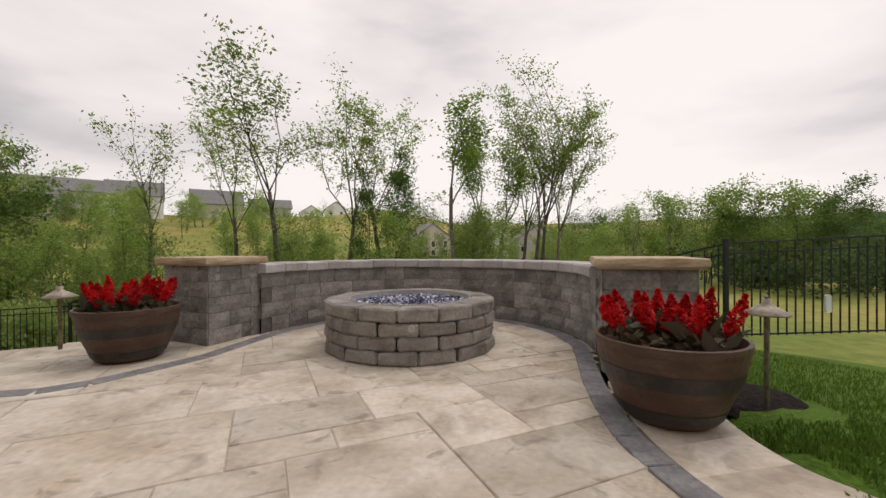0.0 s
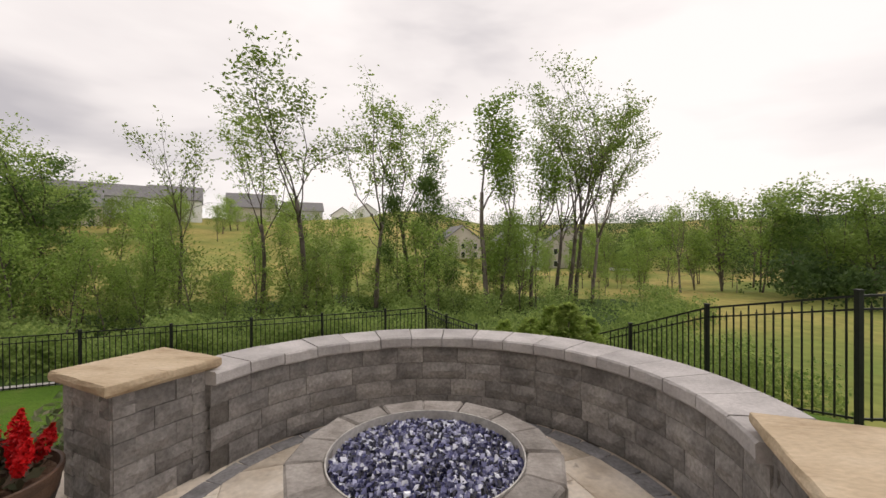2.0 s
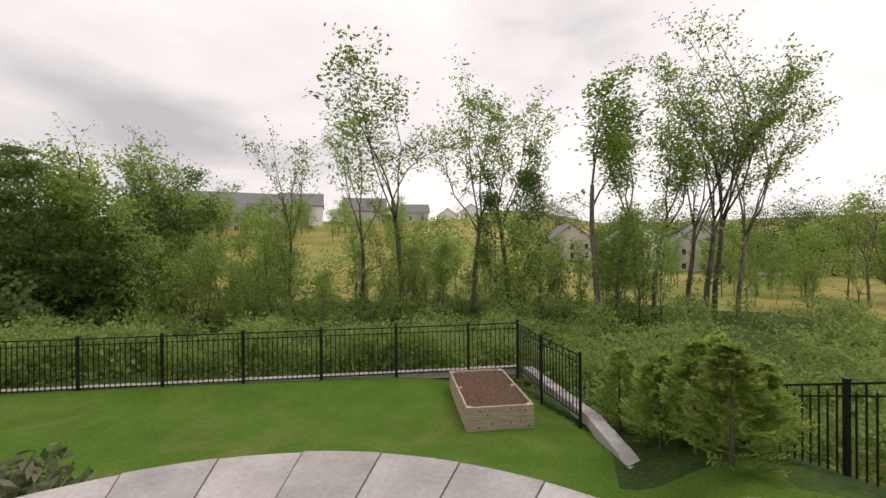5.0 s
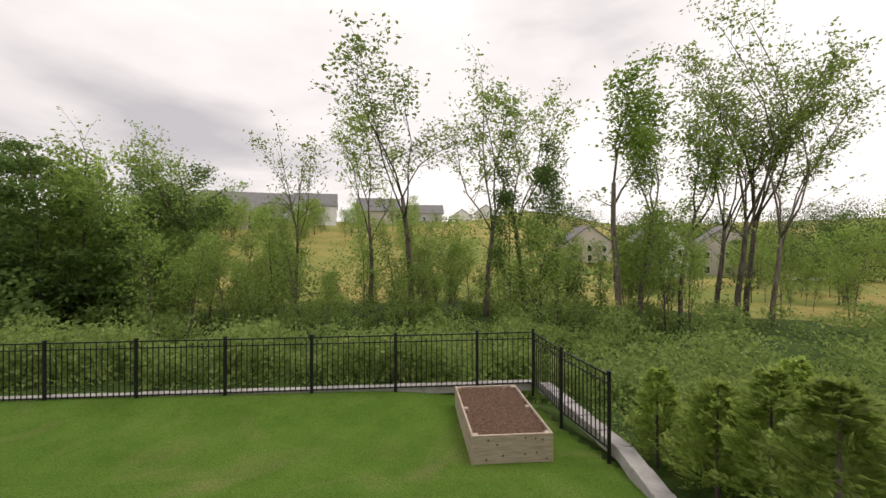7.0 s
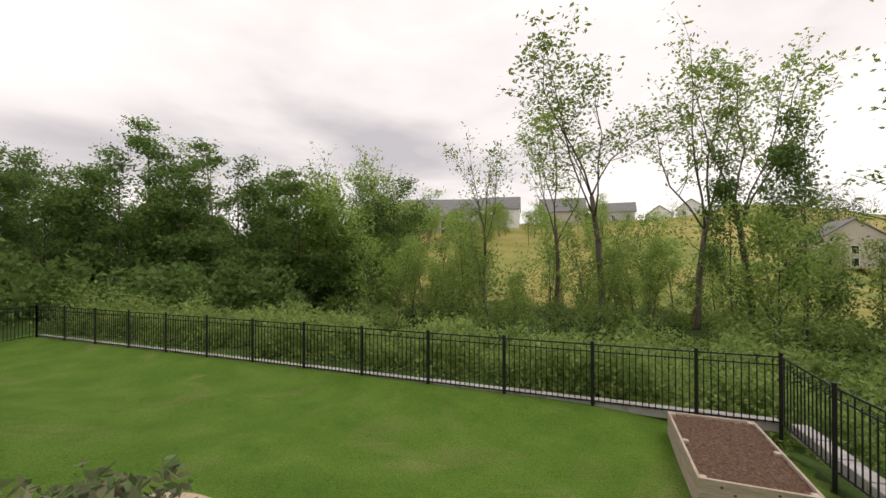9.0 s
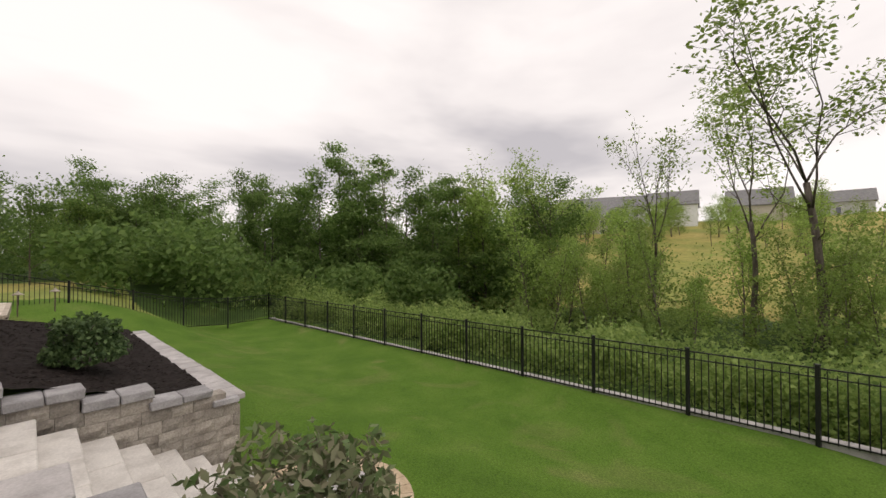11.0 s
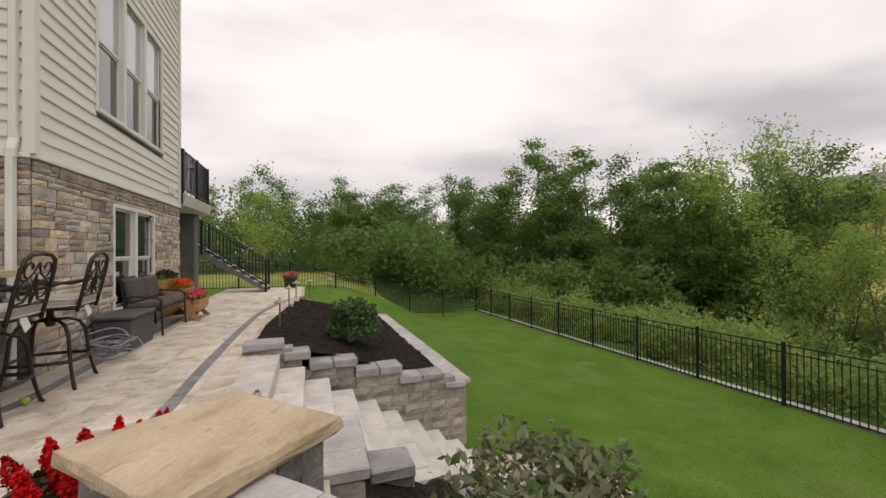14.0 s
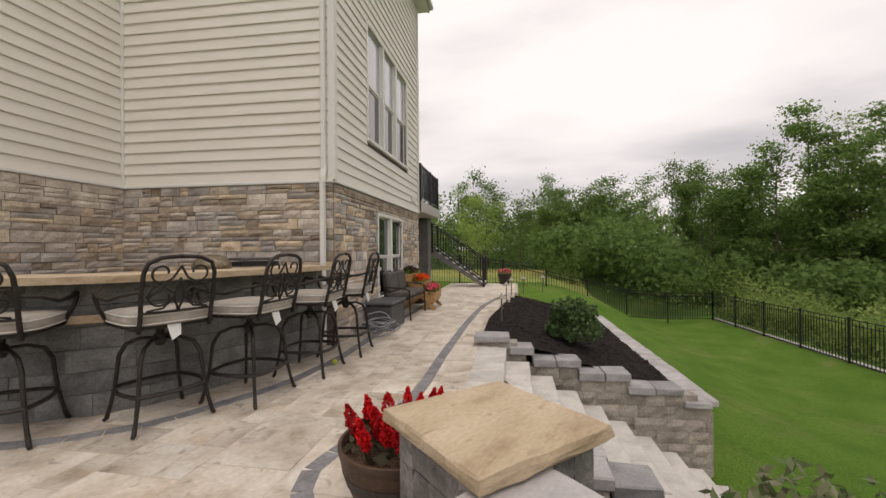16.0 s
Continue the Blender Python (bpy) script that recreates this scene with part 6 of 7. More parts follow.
def bench():
    ob = empty("garden_bench", "dark metal garden bench with brown cushions against the house", "bench")
    ob.matrix_basis = on_wall(2.80, 0.33)
    for s in (-1, 1):
        for y, z in ((-0.26, 0.60), (0.24, 0.92)):
            part("leg", tube([(s * 0.66, y - 0.02, 0.0), (s * 0.66, y, 0.44), (s * 0.66, y + (0.06 if z > 0.7 else 0), z)], 0.017, 6), M_IRON, ob)
        part("armrest", tube([(s * 0.66, -0.26, 0.58), (s * 0.665, -0.20, 0.63), (s * 0.665, 0.05, 0.65), (s * 0.66, 0.27, 0.66)], 0.018, 6), M_IRON, ob)
    part("seat_frame", moved(cbox(1.32, 0.52, 0.03, 0.01), Matrix.Translation((0, 0, 0.42))), M_IRON, ob)
    for s in (-1, 1):
        part("seat_cushion", moved(cbox(0.62, 0.52, 0.11, 0.035), Matrix.Translation((s * 0.325, -0.01, 0.49))), M_FABRIC, ob)
        part("back_cushion", moved(cbox(0.62, 0.12, 0.42, 0.04), Matrix.Translation((s * 0.325, 0.22, 0.74)) @ Matrix.Rotation(-0.15, 4, 'X')), M_FABRIC, ob)
    part("back_rail", tube([(-0.66, 0.30, 0.92), (-0.3, 0.31, 0.96), (0.3, 0.31, 0.96), (0.66, 0.30, 0.92)], 0.018, 6), M_IRON, ob)


def deck_box():
    ob = empty("storage_box", "dark grey plastic storage box beside the house wall", "storage box")
    ob.matrix_basis = on_wall(1.46, 0.34)
    part("body", moved(cbox(0.84, 0.44, 0.44, 0.02), Matrix.Translation((0, 0, 0.22))), M_DARKGREY, ob)
    part("lid", moved(cbox(0.90, 0.50, 0.06, 0.018), Matrix.Translation((0, 0, 0.47))), M_DARKGREY, ob)
    part("handle", moved(cbox(0.02, 0.14, 0.05, 0.008), Matrix.Translation((0.427, 0, 0.36))), M_BLACK, ob)


def hose():
    r = np.random.default_rng(73)
    ob = empty("garden_hose", "grey garden hose in a loose tangled coil on the patio", "garden hose")
    ob.matrix_basis = on_wall(0.62, 0.48)
    for i in range(9):
        rad = r.uniform(0.20, 0.34)
        tilt = r.uniform(-0.55, 0.55)
        c = r.normal(0, 0.05, 3)
        az = r.uniform(0, 6.28)
        pts = []
        for k in range(28):
            a = 2 * math.pi * k / 28
            p = Vector((rad * math.cos(a), rad * 0.85 * math.sin(a), 0.02 * math.sin(3 * a + i)))
            p = Euler((tilt, r.normal(0, 0.01), az)).to_matrix() @ p
            pts.append((p.x + c[0], p.y + c[1], max(0.012, p.z + 0.10 + 0.02 * i)))
        part("coil", tube(pts, 0.011, 6, True), M_HOSE, ob, smooth=True)


def flowers(r, n_stem, rx, h, cols, bloom=0.028, leaf=None, name_leaf="foliage", parent=None, at=(0, 0, 0)):
    L, B = [], []
    c = np.array(at)
    for i in range(n_stem):
        a, q = r.uniform(0, 6.28), rx * math.sqrt(r.uniform())
        base = c + np.array([q * math.cos(a), q * math.sin(a), 0])
        hh = h * r.uniform(0.7, 1.15) * (1 - 0.3 * (q / rx) ** 2)
        L.append(base + np.stack([r.normal(0, 0.03, 10), r.normal(0, 0.03, 10), r.uniform(0, hh * 0.9, 10)], 1))
        B.append(base + np.array([0, 0, hh]) + r.normal(0, 0.022, (12, 3)))
    V, F = leaves(np.concatenate(L), 0.035, r)
    cloud_mesh(name_leaf, V, F, leaf or L_SHRUB, parent)
    V, F = leaves(np.concatenate(B), bloom, r, 0.8)
    cloud_mesh("bloom_mass", V, F, cols, parent)


def tier_planter():
    ob = empty("tiered_planter", "honey-coloured wooden tiered planter with orange and pink flowers", "planter")
    ob.matrix_basis = on_wall(3.98, 0.30)
    r = np.random.default_rng(74)
    tiers = [(0.18, 0.62, L_BRONZE), (-0.10, 0.42, L_ORANGE), (-0.38, 0.20, L_PINK)]
    for y, z, bl in tiers:
        for s in (-1, 1):
            part("end_board", moved(((lambda v, f: ([(x, yy * (0.62 if zz < 0 else 1.15), zz) for x, yy, zz in v], f))(*cbox(0.03, 0.28, 0.24, 0.004))), Matrix.Translation((s * 0.36, y, z + 0.10))), M_CEDAR, ob)
        for s in (-1, 1):
            part("side_board", moved(cbox(0.76, 0.022, 0.24, 0.004), Matrix.Translation((0, y + s * 0.125, z + 0.10)) @ Matrix.Rotation(-s * 0.22, 4, 'X')), M_CEDAR, ob)
        part("soil", moved(cbox(0.70, 0.22, 0.02, 0.003), Matrix.Translation((0, y, z + 0.17))), M_SOIL, ob)
        for k in range(3):
            flowers(r, 12, 0.13, 0.17, bl, parent=ob, at=(-0.24 + 0.24 * k, y, z + 0.18))
    for s in (-1, 1):
        for y0, z0, y1, z1 in ((-0.52, 0.0, 0.28, 0.80), (0.30, 0.0, -0.15, 0.35), (-0.22, 0.0, -0.50, 0.30)):
            d = Vector((0, y1 - y0, z1 - z0))
            m = Matrix.Translation((s * 0.385, (y0 + y1) / 2, (z0 + z1) / 2)) @ Matrix.Rotation(math.atan2(d.z, d.y), 4, 'X')
            part("leg_board", moved(cbox(0.025, d.length, 0.085, 0.004), m), M_CEDAR, ob)


def pot(at, rad, h, bloom, label, z=0.0):
    r = np.random.default_rng(int(abs(at[0]) * 100))
    ob = empty("flower_pot", label, "flower pot", at=(at[0], at[1], z))
    part("pot", lathe([(0, 0.0), (rad * 0.7, 0), (rad * 0.95, h * 0.9), (rad * 1.05, h * 0.9), (rad * 1.05, h), (rad * 0.9, h), (rad * 0.88, h * 0.86), (0, h * 0.86)], 20), M_HOOP, ob, smooth=True)
    flowers(r, 26, rad * 0.9, 0.22, bloom, parent=ob, at=(0, 0, h * 0.86))


def path_lamp(at, h=0.58, z=0.0):
    ob = empty("path_lamp", "slim metal path lamp with a flared hat", "path lamp", "path lamps", at=(at[0], at[1], z))
    part("stem", tube([(0, 0, -0.05), (0, 0, h - 0.04)], 0.014, 10), M_BRASS, ob)
    part("hat", lathe([(0.0, h + 0.04), (0.022, h + 0.04), (0.022, h + 0.012), (0.06, h - 0.012), (0.115, h - 0.045), (0.112, h - 0.052), (0.05, h - 0.03), (0, h - 0.03)], 24), M_LAMPHAT, ob, smooth=True)
    part("finial", lathe([(0, h + 0.055), (0.012, h + 0.052), (0.012, h + 0.04), (0, h + 0.04)], 10), M_BRASS, ob)


def barrel(at, seed, rim=0.355, h=0.385):
    r = np.random.default_rng(seed)
    ob = empty("barrel_planter", "brown half-barrel planter with red plumed celosia and bronze leaves", "planter", "barrel planters", at=(at[0], at[1], 0))
    ob.scale = (0.93, 0.93, 1.0)
    prof = [(0, 0.0), (0.195, 0.0), (0.225, 0.02), (0.27, 0.11), (0.31, 0.20), (0.335, 0.28), (0.345, 0.335), (0.352, 0.345), (rim, 0.36), (rim, h - 0.004), (rim - 0.008, h), (rim - 0.02, h - 0.002), (rim - 0.03, h - 0.05), (0, h - 0.05)]
    part("barrel", lathe(prof, 40), M_PLANTER, ob, smooth=False)
    part("hoop", lathe([(0.303, 0.195), (0.311, 0.195), (0.333, 0.262), (0.325, 0.262), (0.303, 0.195)], 40), M_HOOP, ob, "dark hoop band")
    part("hoop", lathe([(0.232, 0.04), (0.243, 0.04), (0.262, 0.085), (0.254, 0.085), (0.232, 0.04)], 40), M_HOOP, ob, "dark hoop band")
    part("soil", lathe([(0, h - 0.045), (0.2, h - 0.042), (rim - 0.03, h - 0.05), (rim - 0.03, h - 0.07), (0, h - 0.07)], 30), M_SOIL, ob)
    for i in range(20):
        q, a = 0.27 * math.sqrt(r.uniform(0.02, 1)), 2.4 * i
        x, y = q * math.cos(a), q * math.sin(a)
        hh = r.uniform(0.10, 0.19)
        rad = r.uniform(0.036, 0.056)
        n = 320
        t = r.uniform(0, 1, n)
        w_ = rad * np.sin(np.pi * np.clip(t * 0.85 + 0.12, 0, 1)) * (1 - 0.35 * t) * np.sqrt(r.uniform(0.2, 1, n))
        az = r.uniform(0, 6.28, n)
        lean = np.array([x, y]) * 0.25
        C = np.stack([x + lean[0] * t + w_ * np.cos(az), y + lean[1] * t + w_ * np.sin(az), h - 0.045 + 0.075 + t * hh], 1)
        # leaflets point up along the plume
        V, F = leaves(C, 0.014, r, 0.55)
        plume = cloud_mesh("plume", V, F, L_RED, ob)
        part("stem", tube([(x * 0.9, y * 0.9, h - 0.05), (x, y, h + 0.07)], 0.004, 4), L_BRONZE, ob)
    C = []
    for i in range(90):
        q, a = 0.30 * math.sqrt(r.uniform()), r.uniform(0, 6.28)
        C.append((q * math.cos(a), q * math.sin(a), h - 0.03 + r.uniform(0, 0.11)))
    V, F = leaves(np.array(C), 0.062, r, 0.42, 0.5)
    cloud_mesh("leaf_mass", V, F, L_BRONZE, ob)
    C = []
    for i in range(140):
        q, a = 0.31 * math.sqrt(r.uniform()), r.uniform(0, 6.28)
        C.append((q * math.cos(a), q * math.sin(a), h - 0.02 + r.uniform(0, 0.07)))
    V, F = leaves(np.array(C), 0.03, r, 0.5, 0.5)
    cloud_mesh("low_leaves", V, F, L_BRONZE, ob)


def raised_bed():
    ob = empty("raised_bed", "raw pine raised garden bed filled with brown soil", "raised bed")
    a = math.atan2(12.31 - 11.67, 1.30)
    c = Vector((-2.07, 13.13, -2.315))
    ob.matrix_basis = Matrix.Translation(c) @ Matrix.Rotation(a, 4, 'Z')
    w, d, h = 1.45, 2.55, 0.515
    r = np.random.default_rng(75)
    for row in range(2):
        z = h * (row + 0.5) / 2
        for s in (-1, 1):
            part("board", moved(cbox(w, 0.04, h / 2 - 0.003, 0.004), Matrix.Translation((0, s * (d / 2 - 0.02), z))), M_WOOD, ob)
            part("board", moved(cbox(0.04, d - 0.084, h / 2 - 0.003, 0.004), Matrix.Translation((s * (w / 2 - 0.02), 0, z))), M_WOOD, ob)
        for x in (-0.42, -0.2, 0.15, 0.36, 0.55):
            part("knot", lathe([(0, 0.001), (0.018, 0.001), (0.02, -0.002), (0, -0.002)], 10), M_KNOT, ob, m=Matrix.Translation((x + r.uniform(-.08, .08), -d / 2 - 0.001, z + r.uniform(-0.06, 0.06))) @ Matrix.Rotation(math.pi / 2, 4, 'X'))
    for sx in (-1, 1):
        for sy in (-1, 0, 1):
            part("corner_post", moved(cbox(0.085, 0.085, h - 0.01, 0.004), Matrix.Translation((sx * (w / 2 - 0.085), sy * (d / 2 - 0.085), h / 2 - 0.002))), M_WOOD, ob)
    n = 26
    V, F = [], []
    for i in range(n + 1):
        for j in range(n + 1):
            V.append((-w / 2 + 0.04 + (w - 0.08) * i / n, -d / 2 + 0.04 + (d - 0.08) * j / n, h - 0.05 + r.normal(0, 0.008)))
    for i in range(n):
        for j in range(n):
            q = i * (n + 1) + j
            F.append((q, q + n + 1, q + n + 2, q + 1))
    part("soil", (V, F), M_SOIL, ob, "loose brown soil")


def shrub(name, label, at, z, rx, rz, n, size, leaf, seed, category="shrub"):
    r = np.random.default_rng(seed)
    ob = empty(name, label, category, at=(at[0], at[1], z))
    V, F = bush_cloud(r, n, rx, rx, rz, size, 0.6 if size < 0.04 else 0.4)
    cloud_mesh("foliage", V, F, leaf, ob)
    for i in range(9):
        a = r.uniform(0, 6.28)
        part("stem", tube([(0.05 * math.cos(a), 0.05 * math.sin(a), -0.1), (rx * 0.35 * math.cos(a), rx * 0.35 * math.sin(a), rz * 0.5), (rx * 0.6 * math.cos(a + 0.3), rx * 0.6 * math.sin(a + 0.3), rz * 0.8)], [0.012, 0.009, 0.005], 5), M_BARK, ob)


def cheek_left():
    wall = empty("wall_steps_cheek_low", "grey block edging stepping down beside the steps", "wall", "", "structure")
    r = np.random.default_rng(76)
    for o, w, z in ((2.46, 0.30, -0.06), (3.32, 0.36, -0.30), (3.69, 0.50, -0.62)):
        p = plan(-2.42, o + w / 2, z - 0.05)
        part("cap_stone", cbox(0.34, w - 0.01, 0.10, 0.012, 0.004, r), M_BANDCAP, wall, m=Matrix.Translation(p) @ Matrix.Rotation(YAW, 4, 'Z'))
        zz = z - 0.10
        while zz > -1.9:
            part("block", gridblock(w, 0.24, 0.15, r, 0.012), M_BARWALL, wall, m=Matrix.Translation(plan(-2.42, o + w / 2, zz - 0.075)) @ Matrix.Rotation(YAW + math.pi / 2, 4, 'Z'))
            zz -= 0.154
    for a_, o, w, l_, z in ((-2.30, 3.05, 0.50, 0.55, -0.10), (-2.72, 3.05, 0.46, 0.30, -0.10)):
        part("cap_stone", cbox(l_, w, 0.09, 0.012, 0.004, r), M_CAP, wall, m=Matrix.Translation(plan(a_, o, z - 0.05)) @ Matrix.Rotation(YAW, 4, 'Z'))
        part("block", gridblock(l_ - 0.04, w - 0.04, 0.34, r, 0.01), M_BARWALL, wall, m=Matrix.Translation(plan(a_, o, z - 0.27)) @ Matrix.Rotation(YAW, 4, 'Z'))
    # round paved landing at the foot of the steps
    land = empty("paved_landing", "round paved landing with a tan edge at the foot of the steps", "paving", "", "structure")
    c = (-5.75, 5.35)
    n = 36
    for k in range(n):
        a0, a1 = 2 * math.pi * k / n, 2 * math.pi * (k + 1) / n - 0.006
        V = []
        for a in (a0, a1):
            for q, z in ((0.86, -1.9), (1.18, -1.9), (1.18, -1.685), (0.86, -1.685)):
                V.append((c[0] + q * math.cos(a), c[1] + q * math.sin(a), z))
        part("edge_stone", (V, [(0, 1, 2, 3), (4, 5, 6, 7), (0, 1, 5, 4), (1, 2, 6, 5), (2, 3, 7, 6), (3, 0, 4, 7)]), M_TAN, land)
    part("paving", lathe([(0, -1.69), (0.855, -1.69), (0.855, -1.9), (0, -1.9)], 36, (c[0], c[1], 0)), M_CAP, land)


def edge_strip():
    ob = empty("patio_edge", "cut travertine slabs between paver row and lawn", "paving", "", "structure")
    A = smooth_line([(0.985, 2.42), (0.905, 2.0), (0.872, 1.75), (0.866, 1.55), (0.885, 1.36), (0.93, 1.10), (1.02, 0.70), (1.27, 0.10), (1.57, -0.6), (1.8, -1.3)], 10)
    B = smooth_line([(1.42, 2.40), (1.36, 2.15), (1.32, 1.90), (1.29, 1.66), (1.31, 1.45), (1.40, 1.26), (1.58, 0.86), (1.90, 0.20), (2.25, -0.5), (2.5, -1.2)], 10)
    n = len(A) - 1
    cuts = [0, 12, 27, 38, 52, 66, 80, n]
    for c0, c1 in zip(cuts, cuts[1:]):
        part("edge_slab", ribbon([A[i] for i in range(c0, c1 + 1)], [B[i] for i in range(c0, c1 + 1)], -0.06, -0.001), M_TRAV, ob)
    return A, B


def grass_tufts():
    r = np.random.default_rng(78)
    V, F, k = [], [], 0
    def blade(x, y, h):
        nonlocal k
        z = gz(x, y)
        a = r.uniform(0, 6.28)
        dx, dy = 0.0035 * math.cos(a), 0.0035 * math.sin(a)
        lx, ly = r.normal(0, 0.35, 2) * h
        V.extend([(x - dx, y - dy, z - 0.01), (x + dx, y + dy, z - 0.01), (x + lx * 0.5 + dx * 0.7, y + ly * 0.5 + dy * 0.7, z + h * 0.7), (x + lx, y + ly, z + h)])
        F.append((k, k + 1, k + 2, k + 3))
        k += 4
    n = 0
    while n < 26000:
        x, y = r.uniform(1.3, 4.6), r.uniform(0.9, 6.4)
        d = math.hypot(x, y)
        if r.uniform() > (2.4 / d) ** 2 or (x < 1.45 and y > 1.3) or (x - 1.3) * 0.9 < (1.3 - y) * 0.75 or math.hypot(x - 1.9, y - 2.4) < 0.36 or math.hypot(x - 1.33, y - 2.69) < 0.5:
            continue
        blade(x, y, r.uniform(0.018, 0.042))
        n += 1
    ob = cloud_mesh("grass_blades", np.array(V), np.array(F), L_GRASS)
    tagged(ob, "short green grass blades on the lawn by the patio", "grass", "", "stuff")
    m = mk("mulch_ring", *lathe([(0, 0.035), (0.16, 0.03), (0.27, 0.012), (0.33, -0.03), (0, -0.05)], 24, (1.90, 2.52, gz(1.90, 2.52))), M_MULCH)
    tagged(fix(m), "dark mulch patch round the path lamp", "mulch", "", "structure")


def car():
    z = gz(28.2, 80) 
    ob = empty("parked_car", "small white car parked far off on a lane", "car", at=(28.2, 80, z))
    ob.rotation_euler = (0, 0, 0.1)
    V = [(-2.1, -0.85, 0.35), (2.1, -0.85, 0.35), (2.1, 0.85, 0.35), (-2.1, 0.85, 0.35), (-2.1, -0.85, 0.85), (2.1, -0.85, 0.80), (2.1, 0.85, 0.80), (-2.1, 0.85, 0.85)]
    part("body", (V, [(0, 1, 2, 3), (4, 5, 6, 7), (0, 1, 5, 4), (1, 2, 6, 5), (2, 3, 7, 6), (3, 0, 4, 7)]), M_PAINT, ob)
    V = [(-1.5, -0.8, 0.84), (1.1, -0.8, 0.82), (1.1, 0.8, 0.82), (-1.5, 0.8, 0.84), (-1.0, -0.65, 1.4), (0.4, -0.65, 1.4), (0.4, 0.65, 1.4), (-1.0, 0.65, 1.4)]
    part("cabin", (V, [(0, 1, 2, 3), (4, 5, 6, 7), (0, 1, 5, 4), (1, 2, 6, 5), (2, 3, 7, 6), (3, 0, 4, 7)]), M_PANE, ob)
    for x in (-1.3, 1.3):
        for y in (-0.8, 0.8):
            part("wheel", tube([(x, y - 0.1, 0.32), (x, y + 0.1, 0.32)], 0.32, 14), M_RUBBER, ob)


def far_woods():
    r = np.random.default_rng(79)
    C, S = [], []
    def belt(n, y0, y1, d0, d1, h0, h1, w):
        for i in range(n):
            yaw = radians(r.uniform(y0, y1))
            d = r.uniform(d0, d1)
            x, y = -0.3 - d * math.sin(yaw), 5 + d * math.cos(yaw)
            g = gz(x, y)
            h = r.uniform(h0, h1)
            for k in range(4):
                m = int(140 * w)
                s = h * r.uniform(0.22, 0.40)
                q = r.normal(size=(m, 3))
                q /= np.linalg.norm(q, axis=1)[:, None]
                q *= r.uniform(0.25, 1.0, (m, 1)) ** 0.45
                o = np.array([r.normal(0, h * 0.25), r.normal(0, h * 0.25), h * r.uniform(0.15, 0.80)])
                out_[0].append(np.array([x, y, g]) + o + q * np.array([s, s, s * r.uniform(0.8, 1.3)]))
    out_ = [C]
    belt(120, 58, 132, 44, 74, 6, 9, 1.0)
    belt(50, 66, 110, 28, 42, 2.5, 5.0, 1.0)
    belt(34, 57, 76, 33, 46, 4.5, 7.5, 1.1)
    V, F = leaves(np.concatenate(C), 0.18, r, 0.6)
    ob = cloud_mesh("far_woods", V, F, L_DARK)
    tagged(ob, "dense green woodland closing the view beyond the yard", "woodland", "", "stuff")
    C2 = []
    out_[0] = C2
    belt(230, -72, 8, 104, 150, 8, 11, 0.8)
    belt(60, -66, -16, 78, 104, 5, 8, 1.0)
    belt(40, -66, -38, 40, 62, 2.5, 5, 0.8)
    V, F = leaves(np.concatenate(C2), 0.18, r, 0.6)
    ob = cloud_mesh("far_woods", V, F, L_RIDGE)
    tagged(ob, "dark green wooded ridge beyond the meadow", "woodland", "", "stuff")


def young_growth():
    r = np.random.default_rng(97)
    C = []
    for i in range(95):
        yaw = radians(r.uniform(-7, 60))
        d = r.uniform(24, 40) if i < 45 else r.uniform(84, 99)
        x, y = -0.3 - d * math.sin(yaw), 5 + d * math.cos(yaw)
        g, h = gz(x, y), r.uniform(1.8, 5.0) if i < 45 else r.uniform(3, 5.5)
        for k in range(4):
            m = 75 if i < 45 else 140
            s = h * r.uniform(0.14, 0.26)
            q = r.normal(size=(m, 3)) * 0.55
            o = np.array([r.normal(0, h * 0.14), r.normal(0, h * 0.14), h * (k + r.uniform(0.2, 0.8)) / 4])
            C.append(np.array([x, y, g]) + o + q * np.array([s, s, s * 1.4]))
    V, F = leaves(np.concatenate(C), 0.10, r, 0.6)
    tagged(cloud_mesh("young_growth", V, F, L_TREE), "light green saplings and tall shrubs along the wood's edge", "saplings", "", "stuff")


def small_things():
    b = tagged(fix(mk("tennis_ball", *lathe([(0.001, -0.033)] + [(0.033 * math.cos(a), 0.033 * math.sin(a)) for a in np.linspace(-1.4, 1.4, 9)] + [(0.001, 0.033)], 16, (-4.02, 0.52, 0.034)), M_BALL, smooth=True)),
               "yellow-green felt ball lying on the patio", "ball")
    c = empty("grill_cover", "olive rounded cover standing on the bar counter", "cover", at=(-3.0, -0.35, 1.205))
    part("cover", lathe([(0.0, 0.16), (0.08, 0.155), (0.16, 0.12), (0.20, 0.05), (0.205, 0.0), (0, 0.0)], 20), M_BRASS, c, smooth=True)
    g = empty("bar_appliance", "flat black appliance on the back of the bar", "appliance", at=(-3.55, -0.42, 1.205))
    part("body", moved(cbox(0.5, 0.3, 0.06, 0.01), Matrix.Translation((0, 0, 0.04))), M_BLACK, g)
    part("lid", moved(cbox(0.52, 0.32, 0.03, 0.01), Matrix.Translation((0, 0, 0.10))), M_DARKGREY, g)
    t = empty("fence_tag", "small white tag tied to a fence picket", "tag", at=(6.0, 6.29, -0.1))
    part("tag", cbox(0.10, 0.012, 0.28, 0.02), M_TAG, t)


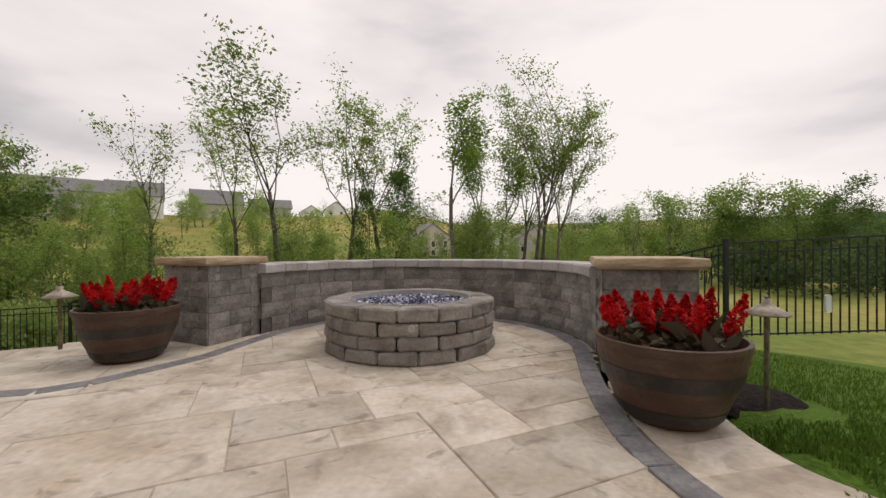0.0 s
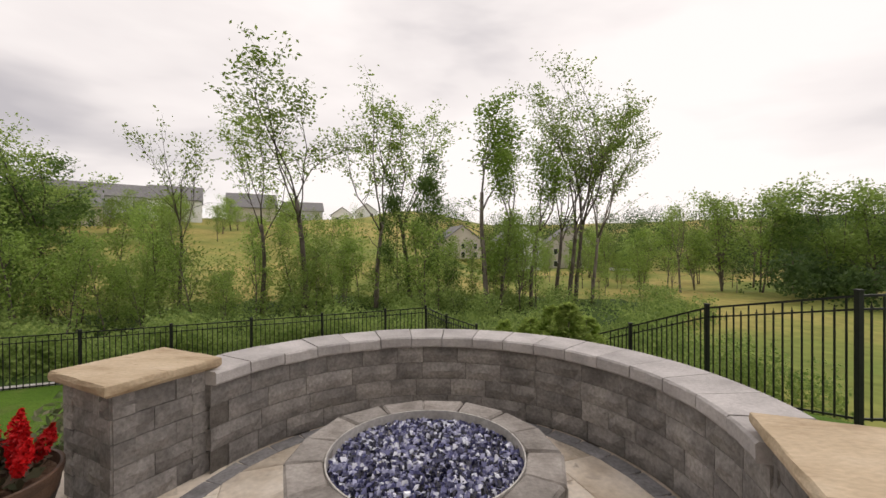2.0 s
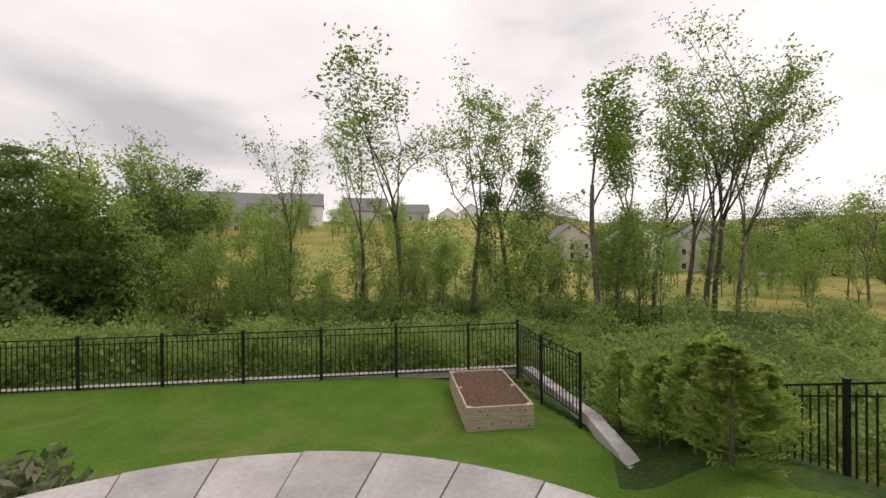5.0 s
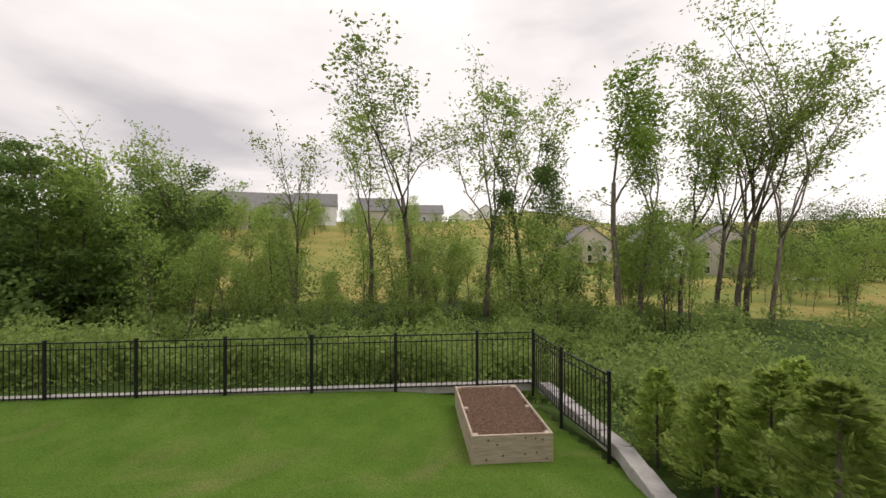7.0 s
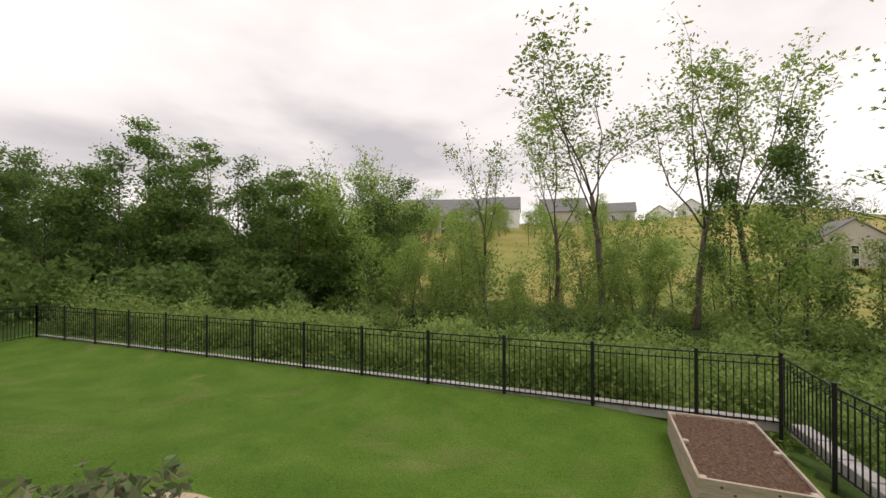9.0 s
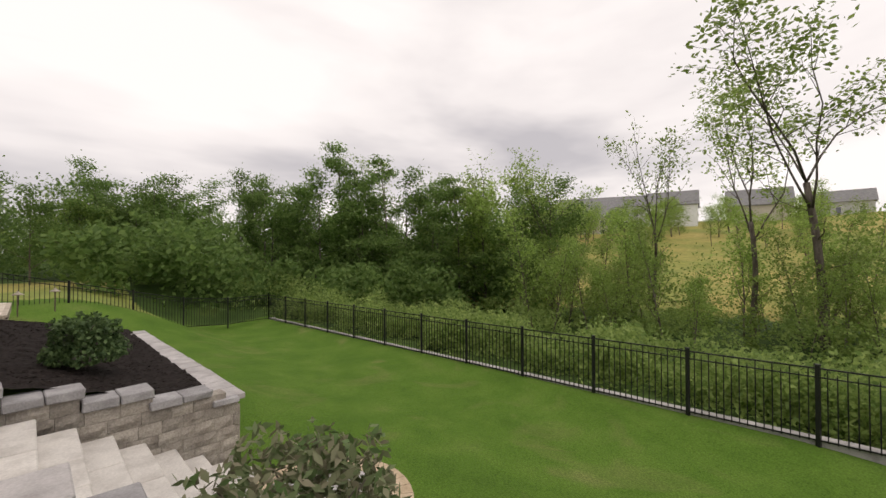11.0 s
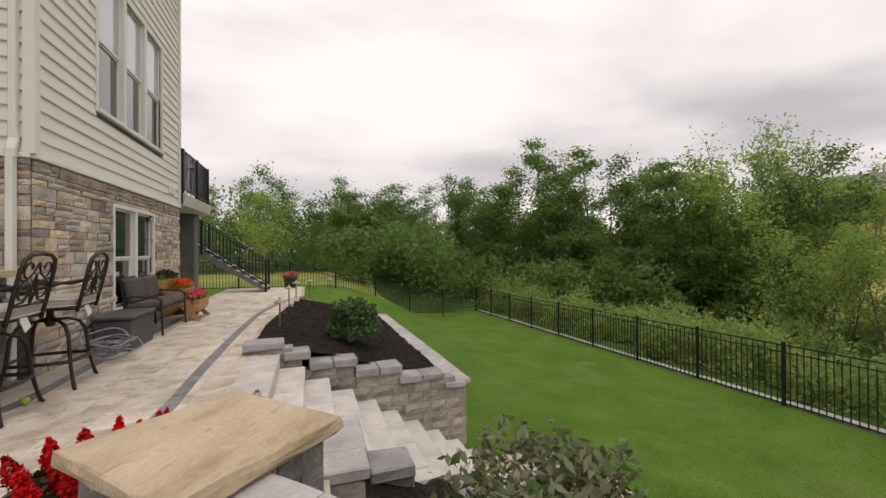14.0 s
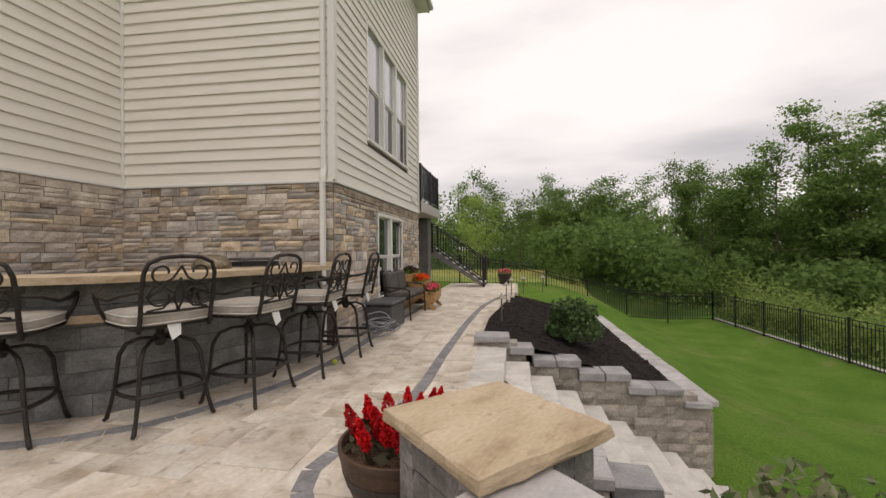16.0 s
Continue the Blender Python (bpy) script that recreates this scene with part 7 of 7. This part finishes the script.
def outer_caps():
    wall = empty("wall_outer_corner", "low outer wall with pale caps behind the seat wall", "wall", "", "structure")
    r = np.random.default_rng(91)
    for a, b, n in ((Vector((1.16, 6.35, 0)), Vector((1.42, 5.05, 0)), 4),):
        d = b - a
        ang = math.atan2(d.y, d.x)
        for k in range(n):
            c = a + d * ((k + 0.5) / n)
            part("cap_stone", cbox(d.length / n - 0.005, 0.34, 0.085, 0.01, 0.004, r), M_CAP, wall, m=Matrix.Translation((c.x, c.y, 0.08)) @ Matrix.Rotation(ang, 4, 'Z'))
        block_run(wall, a, b, lambda t: 0.05, 0.24, r, M_BLOCK, 0.145, -1.9)

M_BARWALL = mat("tan_grey_block", [(0.25, (0.20, 0.175, 0.15)), (0.5, (0.34, 0.305, 0.265)), (0.78, (0.46, 0.42, 0.37))], scale=4, rough=0.92, bump=0.8, bscale=22, rnd=0.25, fine=0.25)
M_BANDCAP = mat("grey_step_cap", [(0.28, (0.25, 0.24, 0.245)), (0.6, (0.35, 0.34, 0.345)), (0.8, (0.42, 0.405, 0.41))], scale=5, rough=0.9, bump=0.35, bscale=50, rnd=0.12, fine=0.15)
seat_wall()
pillar((-2.09, 3.68), 67.5, 61, "square stone pillar with a tan slab cap beside the steps")
pillar((1.355, 2.75), -17.5, 62, "square stone pillar with a tan slab cap by the side lawn")
fire_pit()
steps()
mulch_bed()
fences()
house()
deck()
woods()
undergrowth()
evergreens()
far_houses()
patio()
BAND_A = smooth_line([(-12.1, -0.95), (-10.76, -0.71), (-9.22, -0.28), (-7.29, 0.47), (-5.06, 1.42), (-3.72, 2.01), (-2.85, 2.18), (-2.25, 2.31), (-1.95, 2.72), (-1.78, 3.02)]) + arc(1.385, 164, -10, 30) + smooth_line([(0.88, 2.35), (0.80, 1.88), (0.785, 1.62), (0.81, 1.39), (0.83, 1.28), (0.95, 0.7), (1.2, 0.1), (1.5, -0.6)])
band("paver_band_outer", BAND_A, 0.125, "curved row of grey pavers edging the patio")
band("paver_band_bar", smooth_line([(-0.6, -0.9), (-1.28, 0.12), (-1.82, 0.50), (-2.17, 0.62), (-2.63, 0.645), (-3.25, 0.64), (-3.85, 0.46), (-4.30, 0.32), (-6.39, -0.64), (-9.46, -1.95)]), 0.13, "row of grey pavers in front of the bar and house")

bar()
stools()
bench()
deck_box()
hose()
tier_planter()
pot(tuple(plan(4.75, 0.15))[:2], 0.2, 0.32, L_BRIGHT, "dark pot with bright green foliage")
pot((-15.7, -2.75), 0.28, 0.42, L_PINK, "dark pot with dense red flowers at the patio end")
barrel((1.075, 1.93), 81)
barrel((-2.335, 3.00), 82)
path_lamp((1.86, 2.32), 0.58, gz(1.86, 2.32))
path_lamp((-3.10, 3.26), 0.62, gz(-3.10, 3.26))
for p_ in ((-7.74, 0.98), (-10.46, -0.2), (-12.1, -0.8), (-12.9, -0.75), (-13.7, -0.4)):
    path_lamp(p_, 0.5)
raised_bed()
shrub("round_shrub", "dense round green shrub in the dark mulch bed", (-7.98, 2.28), -0.16, 0.44, 0.66, 4200, 0.034, L_ROUND, 83)
shrub("hydrangea", "leafy shrub with sage and purplish leaves below the wall", (-3.45, 5.05), -0.95, 0.80, 1.08, 3600, 0.054, L_GREY, 84)
shrub("hydrangea", "leafy shrub with sage and purplish leaves by the steps", (-2.75, 5.5), -1.15, 0.65, 0.95, 2600, 0.054, L_GREY, 85)
cheek_left()
edge_strip()
grass_tufts()
far_woods()
young_growth()
car()
small_things()
outer_caps()
